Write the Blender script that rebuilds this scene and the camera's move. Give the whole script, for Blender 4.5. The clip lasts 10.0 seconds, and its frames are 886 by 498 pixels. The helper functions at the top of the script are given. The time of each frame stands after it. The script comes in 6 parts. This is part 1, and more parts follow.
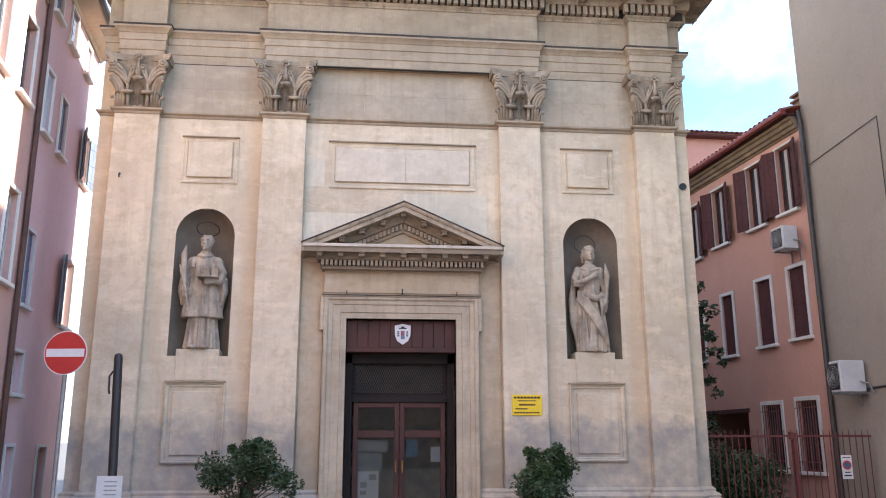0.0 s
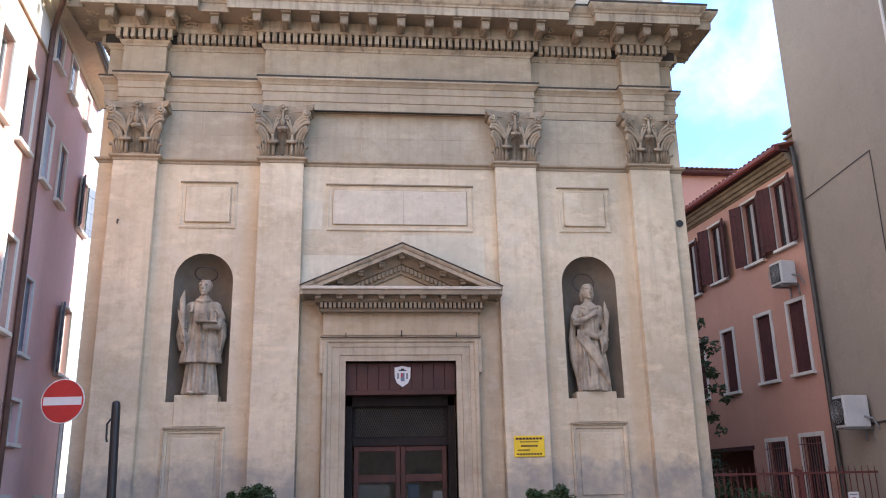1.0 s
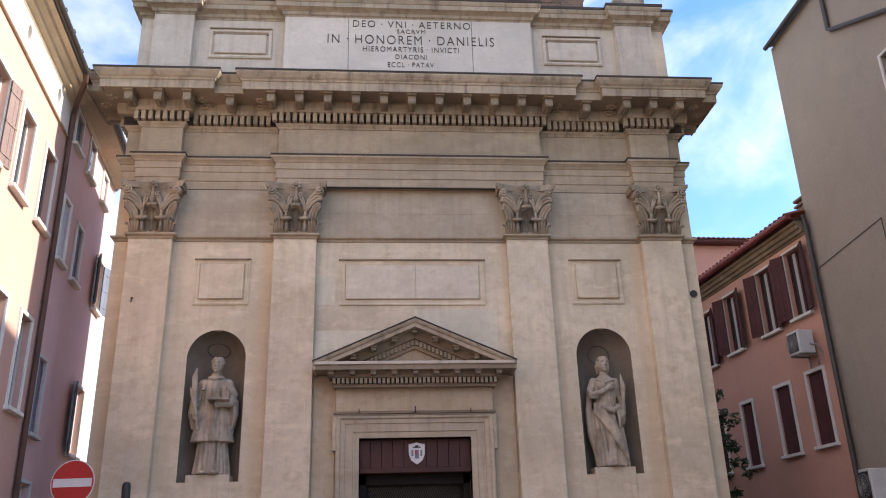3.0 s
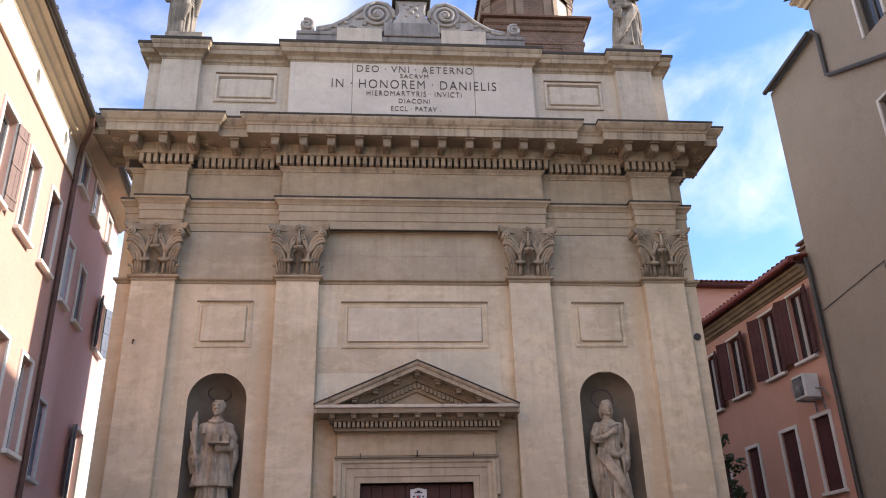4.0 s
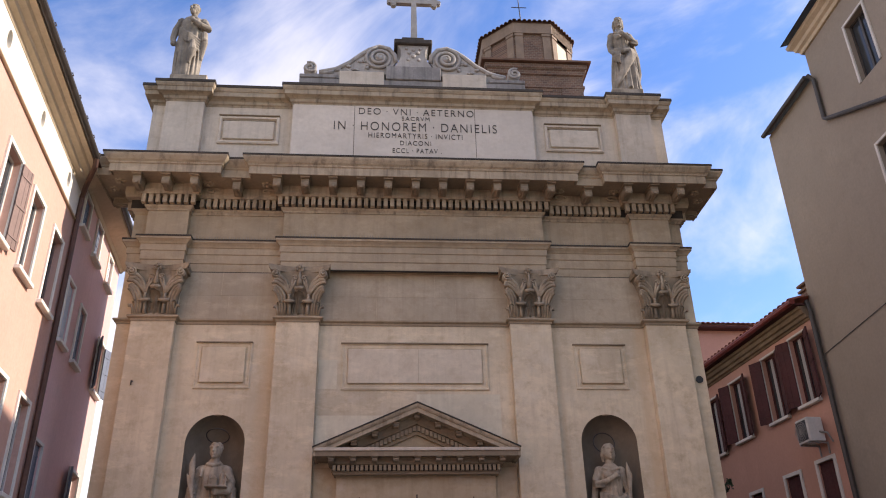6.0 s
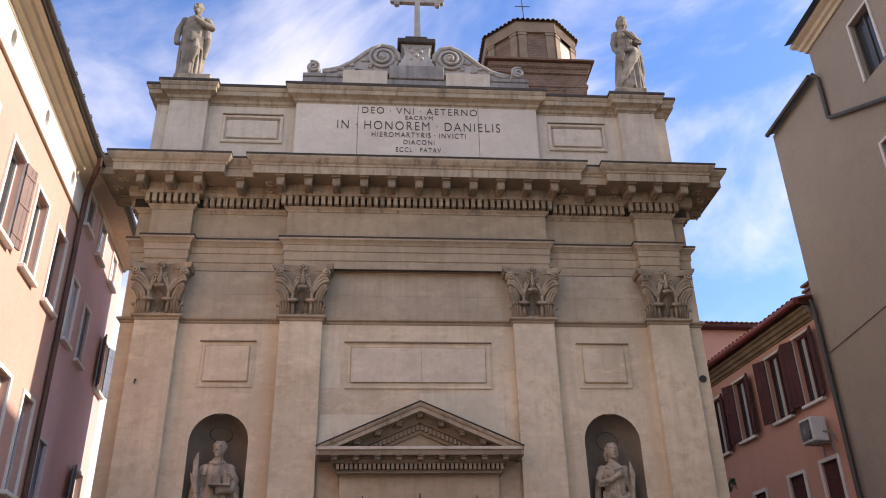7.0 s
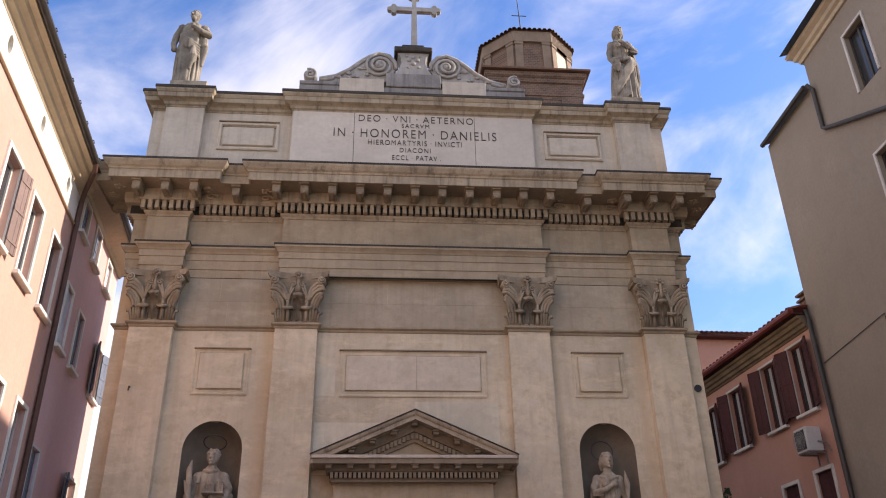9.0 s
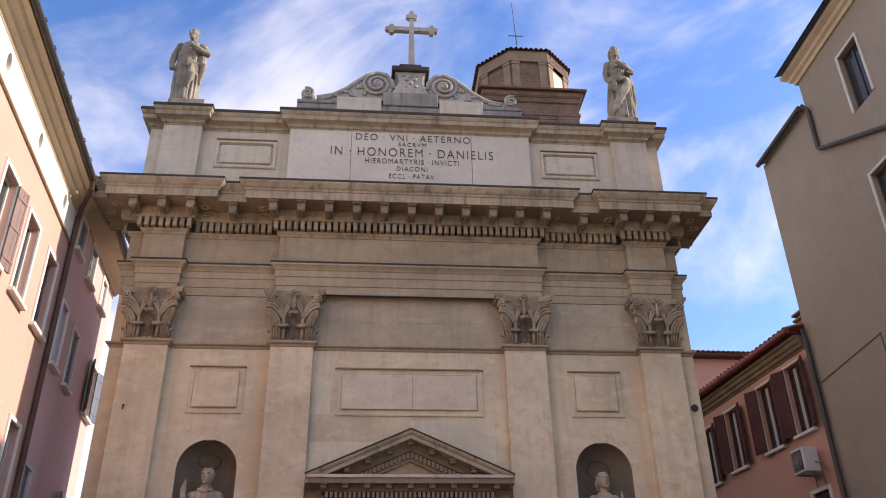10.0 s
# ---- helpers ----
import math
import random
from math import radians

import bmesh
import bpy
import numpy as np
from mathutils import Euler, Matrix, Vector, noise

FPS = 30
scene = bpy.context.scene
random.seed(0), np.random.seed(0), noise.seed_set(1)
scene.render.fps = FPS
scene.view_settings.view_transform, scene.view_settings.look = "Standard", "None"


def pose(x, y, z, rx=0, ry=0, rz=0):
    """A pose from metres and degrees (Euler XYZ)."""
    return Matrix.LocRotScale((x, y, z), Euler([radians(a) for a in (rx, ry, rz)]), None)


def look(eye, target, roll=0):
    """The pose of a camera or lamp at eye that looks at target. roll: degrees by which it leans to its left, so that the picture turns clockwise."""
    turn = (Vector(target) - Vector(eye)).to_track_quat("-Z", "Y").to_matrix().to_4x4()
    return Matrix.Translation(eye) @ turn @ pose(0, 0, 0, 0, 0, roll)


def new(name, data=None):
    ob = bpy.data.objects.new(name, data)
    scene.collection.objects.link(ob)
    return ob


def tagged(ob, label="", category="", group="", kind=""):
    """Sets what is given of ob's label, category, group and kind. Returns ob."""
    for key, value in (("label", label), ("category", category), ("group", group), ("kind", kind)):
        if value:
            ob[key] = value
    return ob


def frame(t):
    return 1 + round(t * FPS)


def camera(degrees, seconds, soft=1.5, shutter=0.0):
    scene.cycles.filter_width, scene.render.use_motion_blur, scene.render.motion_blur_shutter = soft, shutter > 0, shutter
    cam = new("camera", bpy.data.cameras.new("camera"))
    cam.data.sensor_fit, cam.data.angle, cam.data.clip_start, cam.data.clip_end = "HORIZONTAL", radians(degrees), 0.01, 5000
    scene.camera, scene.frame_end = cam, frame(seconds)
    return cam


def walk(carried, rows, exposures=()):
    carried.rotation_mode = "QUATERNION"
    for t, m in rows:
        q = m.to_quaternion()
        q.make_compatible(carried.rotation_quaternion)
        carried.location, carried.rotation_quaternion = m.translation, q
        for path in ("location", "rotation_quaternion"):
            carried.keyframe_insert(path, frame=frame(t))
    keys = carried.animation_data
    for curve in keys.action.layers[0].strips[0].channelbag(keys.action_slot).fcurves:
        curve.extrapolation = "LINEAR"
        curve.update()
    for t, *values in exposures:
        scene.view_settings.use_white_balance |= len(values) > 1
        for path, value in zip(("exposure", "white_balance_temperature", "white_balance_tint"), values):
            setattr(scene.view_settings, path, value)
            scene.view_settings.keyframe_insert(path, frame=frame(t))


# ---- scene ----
cam = camera(56.84, 10.0, soft=1.05)
EYE = (-0.737, -14.722, 1.6)
# seconds, yaw, pitch, lean
TURNS = [
    (0.0, -5.804, 13.211, -0.124),
    (0.5, -6.115, 14.486, -0.564),
    (1.0, -5.956, 16.06, -1.134),
    (1.5, -5.812, 17.645, -1.45),
    (2.0, -5.555, 18.955, -1.516),
    (3.5, -5.062, 22.554, -1.707),
    (4.0, -5.074, 24.196, -1.58),
    (4.5, -5.416, 25.869, -1.517),
    (5.0, -5.494, 26.739, -1.317),
    (5.5, -5.293, 27.082, -1.43),
    (7.0, -4.844, 27.018, -1.263),
    (7.5, -4.784, 26.818, -1.293),
    (8.0, -4.865, 26.893, -0.984),
    (8.5, -5.055, 27.146, -0.97),
    (9.0, -5.198, 27.586, -1.137),
    (9.5, -5.358, 28.234, -1.064),
    (10.0, -5.503, 28.869, -1.086),
]
walk(cam, [(t, pose(*EYE, 90 + p, 0, yw) @ pose(0, 0, 0, 0, 0, ln)) for t, yw, p, ln in TURNS],
     exposures=[(0.0, 2.32, 6450, 8), (1.0, 2.05, 6400, 9), (2.0, 1.75, 6550, 11), (3.5, 1.50, 7000, 13), (4.0, 1.44, 7100, 14), (4.5, 1.23, 7250, 16), (5.5, 1.08, 7400, 17), (7.0, 1.17, 7400, 17), (10.0, 1.12, 7450, 17)])

# ---- world and sun ----
SUN_ELEV, SUN_AZ = radians(31), radians(0.3)   # azimuth from +x towards +y
world = bpy.data.worlds.new("sky")
scene.world = world
world.use_nodes = True
wn, wl = world.node_tree.nodes, world.node_tree.links
wn.clear()
w_out = wn.new("ShaderNodeOutputWorld")
w_bg = wn.new("ShaderNodeBackground")
w_sky = wn.new("ShaderNodeTexSky")
w_sky.sky_type = "NISHITA"
w_sky.sun_disc = False
w_sky.sun_elevation = SUN_ELEV
w_sky.sun_rotation = radians(90) - SUN_AZ
w_sky.air_density, w_sky.dust_density, w_sky.ozone_density = 1.0, 0.4, 2.0
w_tc = wn.new("ShaderNodeTexCoord")
w_map = wn.new("ShaderNodeMapping")          # wind-drawn streaks that climb to the right
w_map.vector_type = "TEXTURE"
w_map.inputs["Rotation"].default_value = (radians(8), radians(-24), radians(12))
w_map.inputs["Scale"].default_value = (1.15, 0.6, 0.36)
w_map.inputs["Location"].default_value = (0.30, 0.2, 0.1)
w_n1 = wn.new("ShaderNodeTexNoise")
w_n1.inputs["Scale"].default_value, w_n1.inputs["Detail"].default_value = 1.9, 9.0
w_n1.inputs["Roughness"].default_value, w_n1.inputs["Distortion"].default_value = 0.58, 0.5
w_n2 = wn.new("ShaderNodeTexNoise")          # broad banks
w_n2.inputs["Scale"].default_value, w_n2.inputs["Detail"].default_value = 2.6, 6.0
w_n2.inputs["Roughness"].default_value = 0.5
w_sep = wn.new("ShaderNodeSeparateXYZ")
w_add = wn.new("ShaderNodeMix")
w_add.data_type = "FLOAT"
w_add.inputs["Factor"].default_value = 0.42
w_lean = wn.new("ShaderNodeMath")            # the cover thins out towards the sun's side
w_lean.operation = "MULTIPLY_ADD"
w_lean.inputs[1].default_value = -0.09
w_ramp = wn.new("ShaderNodeValToRGB")
w_ramp.color_ramp.interpolation = "EASE"
w_ramp.color_ramp.elements[0].position, w_ramp.color_ramp.elements[1].position = 0.405, 0.64
w_mul = wn.new("ShaderNodeMath")
w_mul.operation = "MULTIPLY"
w_mul.inputs[1].default_value = 0.9
w_hue = wn.new("ShaderNodeHueSaturation")
w_hue.inputs["Saturation"].default_value = 1.28
w_hue.inputs["Hue"].default_value = 0.512
w_mix = wn.new("ShaderNodeMix")
w_mix.data_type = "RGBA"
w_mix.inputs["B"].default_value = (3.9, 4.05, 4.5, 1)
wl.new(w_tc.outputs["Generated"], w_map.inputs["Vector"])
wl.new(w_map.outputs["Vector"], w_n1.inputs["Vector"])
wl.new(w_tc.outputs["Generated"], w_n2.inputs["Vector"])
wl.new(w_tc.outputs["Generated"], w_sep.inputs["Vector"])
wl.new(w_n1.outputs["Fac"], w_add.inputs["A"])
wl.new(w_n2.outputs["Fac"], w_add.inputs["B"])
wl.new(w_sep.outputs["X"], w_lean.inputs[0])
wl.new(w_add.outputs["Result"], w_lean.inputs[2])
wl.new(w_lean.outputs["Value"], w_ramp.inputs["Fac"])
wl.new(w_ramp.outputs["Color"], w_mul.inputs[0])
wl.new(w_mul.outputs["Value"], w_mix.inputs["Factor"])
wl.new(w_sky.outputs["Color"], w_hue.inputs["Color"])
wl.new(w_hue.outputs["Color"], w_mix.inputs["A"])
wl.new(w_mix.outputs["Result"], w_bg.inputs["Color"])
w_bg.inputs["Strength"].default_value = 0.15
wl.new(w_bg.outputs["Background"], w_out.inputs["Surface"])

sun = new("sun", bpy.data.lights.new("sun", "SUN"))
sun.data.energy, sun.data.angle, sun.data.color = 3.1, radians(0.6), (1.0, 0.95, 0.88)
SUN_DIR = Vector((math.cos(SUN_ELEV) * math.cos(SUN_AZ), math.cos(SUN_ELEV) * math.sin(SUN_AZ), math.sin(SUN_ELEV)))
sun.matrix_world = look(SUN_DIR * 60, (0, 0, 0))


# ---- materials ----
def mat(name, base, rough=0.8, vary=0.12, big=0.6, fine=14.0, bump=0.15, streak=0.0, stain=None, metal=0.0, island=0.0,
        stain_amount=0.5, damp=None, dark=(0.10, 0.085, 0.07), patch=0.0, blotch=0.0, runs=()):
    """Procedural surface: large patches, fine grain, vertical dirt streaks, cracks of dirt and a damp zone near the ground."""
    m = bpy.data.materials.new(name)
    m.use_nodes = True
    nt = m.node_tree
    nd, lk = nt.nodes, nt.links
    bsdf = nd["Principled BSDF"]
    bsdf.inputs["Roughness"].default_value = rough
    bsdf.inputs["Metallic"].default_value = metal
    geo = nd.new("ShaderNodeNewGeometry")

    def noise_tex(scale, detail=5.0, stretch=None, rgh=0.6):
        n = nd.new("ShaderNodeTexNoise")
        n.inputs["Scale"].default_value, n.inputs["Detail"].default_value, n.inputs["Roughness"].default_value = scale, detail, rgh
        if stretch:
            mp = nd.new("ShaderNodeMapping")
            mp.inputs["Scale"].default_value = stretch
            lk.new(geo.outputs["Position"], mp.inputs["Vector"])
            lk.new(mp.outputs["Vector"], n.inputs["Vector"])
        else:
            lk.new(geo.outputs["Position"], n.inputs["Vector"])
        return n

    def remap(sock, a, b, c, d):
        r = nd.new("ShaderNodeMapRange")
        for k, v in zip(("From Min", "From Max", "To Min", "To Max"), (a, b, c, d)):
            r.inputs[k].default_value = v
        lk.new(sock, r.inputs["Value"])
        return r.outputs["Result"]

    def mix(fac, a, b, mode="MIX"):
        x = nd.new("ShaderNodeMix")
        x.data_type, x.blend_type = "RGBA", mode
        for sock, val in (("Factor", fac), ("A", a), ("B", b)):
            if isinstance(val, (int, float)):
                x.inputs[sock].default_value = val
            elif isinstance(val, tuple):
                x.inputs[sock].default_value = (*val, 1) if len(val) == 3 else val
            else:
                lk.new(val, x.inputs[sock])
        return x.outputs["Result"]

    n1, n2 = noise_tex(big, 6.0), noise_tex(fine, 4.0)
    lo = tuple(max(0.0, c * (1 - 1.6 * vary)) for c in base)
    hi = tuple(min(0.95, c * (1 + 1.3 * vary)) for c in base)
    col = mix(remap(n1.outputs["Fac"], 0.3, 0.7, 0, 1), lo, hi)
    col = mix(remap(n2.outputs["Fac"], 0.3, 0.7, 0.0, 0.45), col, tuple(c * 0.8 for c in base))
    if patch:                # square-edged repairs of slightly different tone
        mp = nd.new("ShaderNodeMapping")
        mp.inputs["Scale"].default_value = (0.55, 0.55, 0.8)
        lk.new(geo.outputs["Position"], mp.inputs["Vector"])
        vo = nd.new("ShaderNodeTexVoronoi")
        vo.distance = "CHEBYCHEV"
        vo.inputs["Scale"].default_value = 1.0
        lk.new(mp.outputs["Vector"], vo.inputs["Vector"])
        sp = nd.new("ShaderNodeSeparateColor")
        lk.new(vo.outputs["Color"], sp.inputs["Color"])
        col = mix(remap(sp.outputs["Red"], 0.55, 0.95, 0.0, patch), col, tuple(min(0.9, c * 1.22) for c in base))
        col = mix(remap(sp.outputs["Green"], 0.6, 0.95, 0.0, patch * 0.8), col, tuple(c * q for c, q in zip(base, (0.80, 0.76, 0.70))))
    if blotch:
        nb1 = noise_tex(3.3, 9.0, None, 0.72)
        col = mix(remap(nb1.outputs["Fac"], 0.50, 0.66, 0.0, blotch), col, tuple(c * q for c, q in zip(base, (0.70, 0.64, 0.56))))
        nb2 = noise_tex(1.4, 9.0, (1.0, 1.0, 2.6), 0.7)
        col = mix(remap(nb2.outputs["Fac"], 0.52, 0.64, 0.0, blotch), col, tuple(min(0.9, c * 1.18) for c in base))
    if streak:
        n3 = noise_tex(1.0, 6.0, (7.0, 7.0, 0.45), 0.65)
        col = mix(remap(n3.outputs["Fac"], 0.50, 0.78, 0.0, streak), col, dark)
    if stain:
        n4 = noise_tex(2.2, 8.0, None, 0.7)
        col = mix(remap(n4.outputs["Fac"], 0.52, 0.72, 0.0, stain_amount), col, stain)
    for x0, half, tint, amount in runs:      # upright rusty runs down the wall
        sx = nd.new("ShaderNodeSeparateXYZ")
        lk.new(geo.outputs["Position"], sx.inputs["Vector"])
        wob = noise_tex(1.0, 5.0, (2.0, 2.0, 0.5))
        ofs = nd.new("ShaderNodeMath")
        ofs.operation = "MULTIPLY_ADD"
        ofs.inputs[1].default_value = 0.35
        lk.new(wob.outputs["Fac"], ofs.inputs[0])
        lk.new(sx.outputs["X"], ofs.inputs[2])
        dif = nd.new("ShaderNodeMath")
        dif.operation = "SUBTRACT"
        dif.inputs[1].default_value = x0 + 0.175
        lk.new(ofs.outputs["Value"], dif.inputs[0])
        ab = nd.new("ShaderNodeMath")
        ab.operation = "ABSOLUTE"
        lk.new(dif.outputs["Value"], ab.inputs[0])
        col = mix(remap(ab.outputs["Value"], half * 0.3, half, amount, 0.0), col, tint)
    if damp:
        height, tint, amount = damp
        sep = nd.new("ShaderNodeSeparateXYZ")
        lk.new(geo.outputs["Position"], sep.inputs["Vector"])
        n5 = noise_tex(1.6, 7.0, None, 0.65)
        add = nd.new("ShaderNodeMath")
        add.operation = "MULTIPLY_ADD"
        add.inputs[1].default_value = 1.7
        lk.new(n5.outputs["Fac"], add.inputs[0])
        lk.new(sep.outputs["Z"], add.inputs[2])
        n6 = noise_tex(3.5, 6.0)
        f = remap(add.outputs["Value"], height + 0.85 - 0.18, height + 0.85 + 0.12, amount, 0.0)
        f2 = nd.new("ShaderNodeMath")
        f2.operation = "MULTIPLY"
        lk.new(f, f2.inputs[0])
        lk.new(remap(n6.outputs["Fac"], 0.3, 0.65, 0.35, 1.0), f2.inputs[1])
        col = mix(f2.outputs["Value"], col, tint)
    if island:
        info = nd.new("ShaderNodeObjectInfo")
        col = mix(remap(info.outputs["Random"], 0, 1, 0, island), col, tuple(c * 0.45 for c in base))
        col = mix(remap(geo.outputs["Random Per Island"], 0, 1, 0, island), col, tuple(c * 0.5 for c in base))
    lk.new(col, bsdf.inputs["Base Color"])
    lk.new(remap(n2.outputs["Fac"], 0.2, 0.8, max(0.02, rough - 0.12), min(1.0, rough + 0.1)), bsdf.inputs["Roughness"])
    if bump:
        b = nd.new("ShaderNodeBump")
        b.inputs["Strength"].default_value, b.inputs["Distance"].default_value = bump, 0.02
        nb = noise_tex(fine * 2.0, 6.0)
        lk.new(nb.outputs["Fac"], b.inputs["Height"])
        lk.new(b.outputs["Normal"], bsdf.inputs["Normal"])
    return m


def brick_mat(name, c1, c2, mortar, scale, axis="xz"):
    m = bpy.data.materials.new(name)
    m.use_nodes = True
    nd, lk = m.node_tree.nodes, m.node_tree.links
    bsdf = nd["Principled BSDF"]
    bsdf.inputs["Roughness"].default_value = 0.9
    geo = nd.new("ShaderNodeNewGeometry")
    sep, com = nd.new("ShaderNodeSeparateXYZ"), nd.new("ShaderNodeCombineXYZ")
    add = nd.new("ShaderNodeMath")
    add.operation = "ADD"
    lk.new(geo.outputs["Position"], sep.inputs["Vector"])
    lk.new(sep.outputs["X"], add.inputs[0])
    lk.new(sep.outputs["Y"], add.inputs[1])
    lk.new(add.outputs["Value"], com.inputs["X"])
    lk.new(sep.outputs["Z"], com.inputs["Y"])
    br = nd.new("ShaderNodeTexBrick")
    br.inputs["Color1"].default_value, br.inputs["Color2"].default_value = (*c1, 1), (*c2, 1)
    br.inputs["Mortar"].default_value = (*mortar, 1)
    br.inputs["Scale"].default_value = scale
    br.inputs["Mortar Size"].default_value = 0.018
    lk.new(com.outputs["Vector"], br.inputs["Vector"])
    n = nd.new("ShaderNodeTexNoise")
    n.inputs["Scale"].default_value, n.inputs["Detail"].default_value = 1.3, 8.0
    lk.new(geo.outputs["Position"], n.inputs["Vector"])
    mx = nd.new("ShaderNodeMix")
    mx.data_type, mx.blend_type = "RGBA", "MULTIPLY"
    mx.inputs["Factor"].default_value = 0.6
    lk.new(br.outputs["Color"], mx.inputs["A"])
    lk.new(n.outputs["Fac"], mx.inputs["B"])
    lk.new(mx.outputs["Result"], bsdf.inputs["Base Color"])
    b = nd.new("ShaderNodeBump")
    b.inputs["Strength"].default_value, b.inputs["Distance"].default_value = 0.5, 0.02
    lk.new(br.outputs["Fac"], b.inputs["Height"])
    b.invert = True
    lk.new(b.outputs["Normal"], bsdf.inputs["Normal"])
    return m


def glass_mat(name, tint=(0.9, 0.93, 0.95), rough=0.03):
    m = bpy.data.materials.new(name)
    m.use_nodes = True
    b = m.node_tree.nodes["Principled BSDF"]
    b.inputs["Base Color"].default_value = (*tint, 1)
    b.inputs["Transmission Weight"].default_value = 1.0
    b.inputs["Roughness"].default_value = rough
    b.inputs["IOR"].default_value = 1.45
    return m


RUST = (0.56, 0.39, 0.23)
PLASTER = mat("aged_plaster", (0.665, 0.555, 0.395), 0.88, 0.2, 0.45, 9.0, 0.2, streak=0.36, stain=(0.72, 0.64, 0.52), stain_amount=0.5,
              damp=(1.95, (0.30, 0.275, 0.245), 0.9), dark=(0.36, 0.27, 0.18), patch=0.16, blotch=0.62, runs=((-2.78, 0.18, RUST, 0.36), (4.36, 0.15, RUST, 0.45), (-5.48, 0.2, RUST, 0.34), (2.74, 0.1, RUST, 0.3), (-4.3, 0.12, RUST, 0.2)))
# Repaired wall patches, and the lantern panel with sunlight put into its colour.
PLASTER_NEW_LIT = mat("pale_repair_and_sunlit_plaster", (0.69, 0.615, 0.465), 0.88, 0.1, 0.8, 10.0, 0.1, streak=0.16, blotch=0.4)
PLASTER_BAY = mat("ochre_stained_plaster", (0.48, 0.38, 0.255), 0.88, 0.14, 0.5, 9.0, 0.14, streak=0.40, stain=(0.60, 0.54, 0.45),
                  damp=(1.6, (0.33, 0.26, 0.18), 0.8), dark=(0.30, 0.21, 0.12), patch=0.3, blotch=0.4)
STONE = mat("weathered_limestone", (0.40, 0.32, 0.22), 0.85, 0.16, 0.8, 16.0, 0.22, streak=0.42, stain=(0.30, 0.25, 0.19), stain_amount=0.45,
            dark=(0.16, 0.12, 0.08), patch=0.2, blotch=0.55)
STONE_LIGHT = mat("pale_limestone", (0.58, 0.50, 0.40), 0.8, 0.12, 0.7, 14.0, 0.12, streak=0.3, stain=(0.44, 0.38, 0.31), stain_amount=0.4, patch=0.2, blotch=0.45)
STONE_SOOT = mat("soot_streaked_limestone", (0.42, 0.34, 0.24), 0.87, 0.2, 1.1, 16.0, 0.25, streak=0.85, stain=(0.16, 0.125, 0.09), stain_amount=0.7,
                 dark=(0.07, 0.055, 0.04), patch=0.3, blotch=0.6)
# Near-black colour for painted shade between teeth and under the architrave.
SHADE_BLACK = mat("shade_black_stone", (0.045, 0.036, 0.028), 0.95, 0.3, 3.0, 20.0, 0.2)
STONE_TOP = mat("soot_blackened_stone", (0.055, 0.045, 0.036), 0.9, 0.35, 1.4, 18.0, 0.3, streak=0.3, stain=(0.13, 0.105, 0.08), stain_amount=0.5)
SCROLL_DARK = mat("soot_streaked_marble", (0.27, 0.25, 0.23), 0.85, 0.3, 1.6, 18.0, 0.25, streak=0.8, stain=(0.42, 0.39, 0.35), stain_amount=0.5, dark=(0.06, 0.055, 0.05))
CAPITAL = mat("carved_grey_stone", (0.35, 0.28, 0.195), 0.85, 0.34, 3.0, 22.0, 0.25, streak=0.55, stain=(0.46, 0.40, 0.32), stain_amount=0.6, dark=(0.08, 0.06, 0.045))
SCROLL = mat("grey_carved_marble", (0.40, 0.37, 0.335), 0.8, 0.2, 1.3, 18.0, 0.2, streak=0.5, stain=(0.26, 0.23, 0.20), stain_amount=0.5)
STATUE = mat("weathered_statue_stone", (0.42, 0.345, 0.255), 0.85, 0.35, 3.2, 24.0, 0.2, streak=0.8, stain=(0.48, 0.42, 0.35), stain_amount=0.75, dark=(0.09, 0.075, 0.06))
STATUE_PALE = mat("sooty_statue_stone", (0.28, 0.24, 0.19), 0.9, 0.4, 2.4, 24.0, 0.2, streak=0.7, stain=(0.12, 0.11, 0.10), stain_amount=0.7)
# Dirt plus the shade of soffits, brackets and hoods, in one dark colour.
STONE_DIRT_SHADE = mat("dirt_and_shade_dark_limestone", (0.30, 0.235, 0.16), 0.88, 0.2, 1.0, 18.0, 0.25, streak=0.5, stain=(0.22, 0.18, 0.135), stain_amount=0.45, dark=(0.13, 0.10, 0.075))
ASHLAR = mat("tan_ashlar", (0.52, 0.43, 0.31), 0.86, 0.16, 0.7, 12.0, 0.18, streak=0.4, stain=(0.40, 0.33, 0.25), stain_amount=0.5, dark=(0.22, 0.17, 0.12), blotch=0.6, island=0.22)
DOOR_STONE = mat("tan_door_stone", (0.50, 0.41, 0.29), 0.82, 0.18, 0.9, 16.0, 0.15, streak=0.4, stain=(0.36, 0.29, 0.21), stain_amount=0.45, blotch=0.5)
PANEL_STONE = mat("cream_marble_panel", (0.66, 0.565, 0.43), 0.75, 0.09, 0.8, 14.0, 0.08, streak=0.15, blotch=0.45)
BRICK_EAVE = mat("dark_brick_corbels", (0.19, 0.135, 0.085), 0.9, 0.3, 2.0, 20.0, 0.2, stain=(0.20, 0.15, 0.095), stain_amount=0.5)
SLAB = mat("white_inscription_marble", (0.62, 0.545, 0.455), 0.6, 0.1, 0.6, 12.0, 0.05, streak=0.3, blotch=0.25, dark=(0.45, 0.38, 0.32))
LETTER = mat("dark_letter_paint", (0.06, 0.05, 0.043), 0.7, 0.2, 3.0, 20.0, 0.0)
JOINT = mat("dark_joint", (0.12, 0.10, 0.085), 0.9, 0.2, 3.0, 20.0, 0.0)
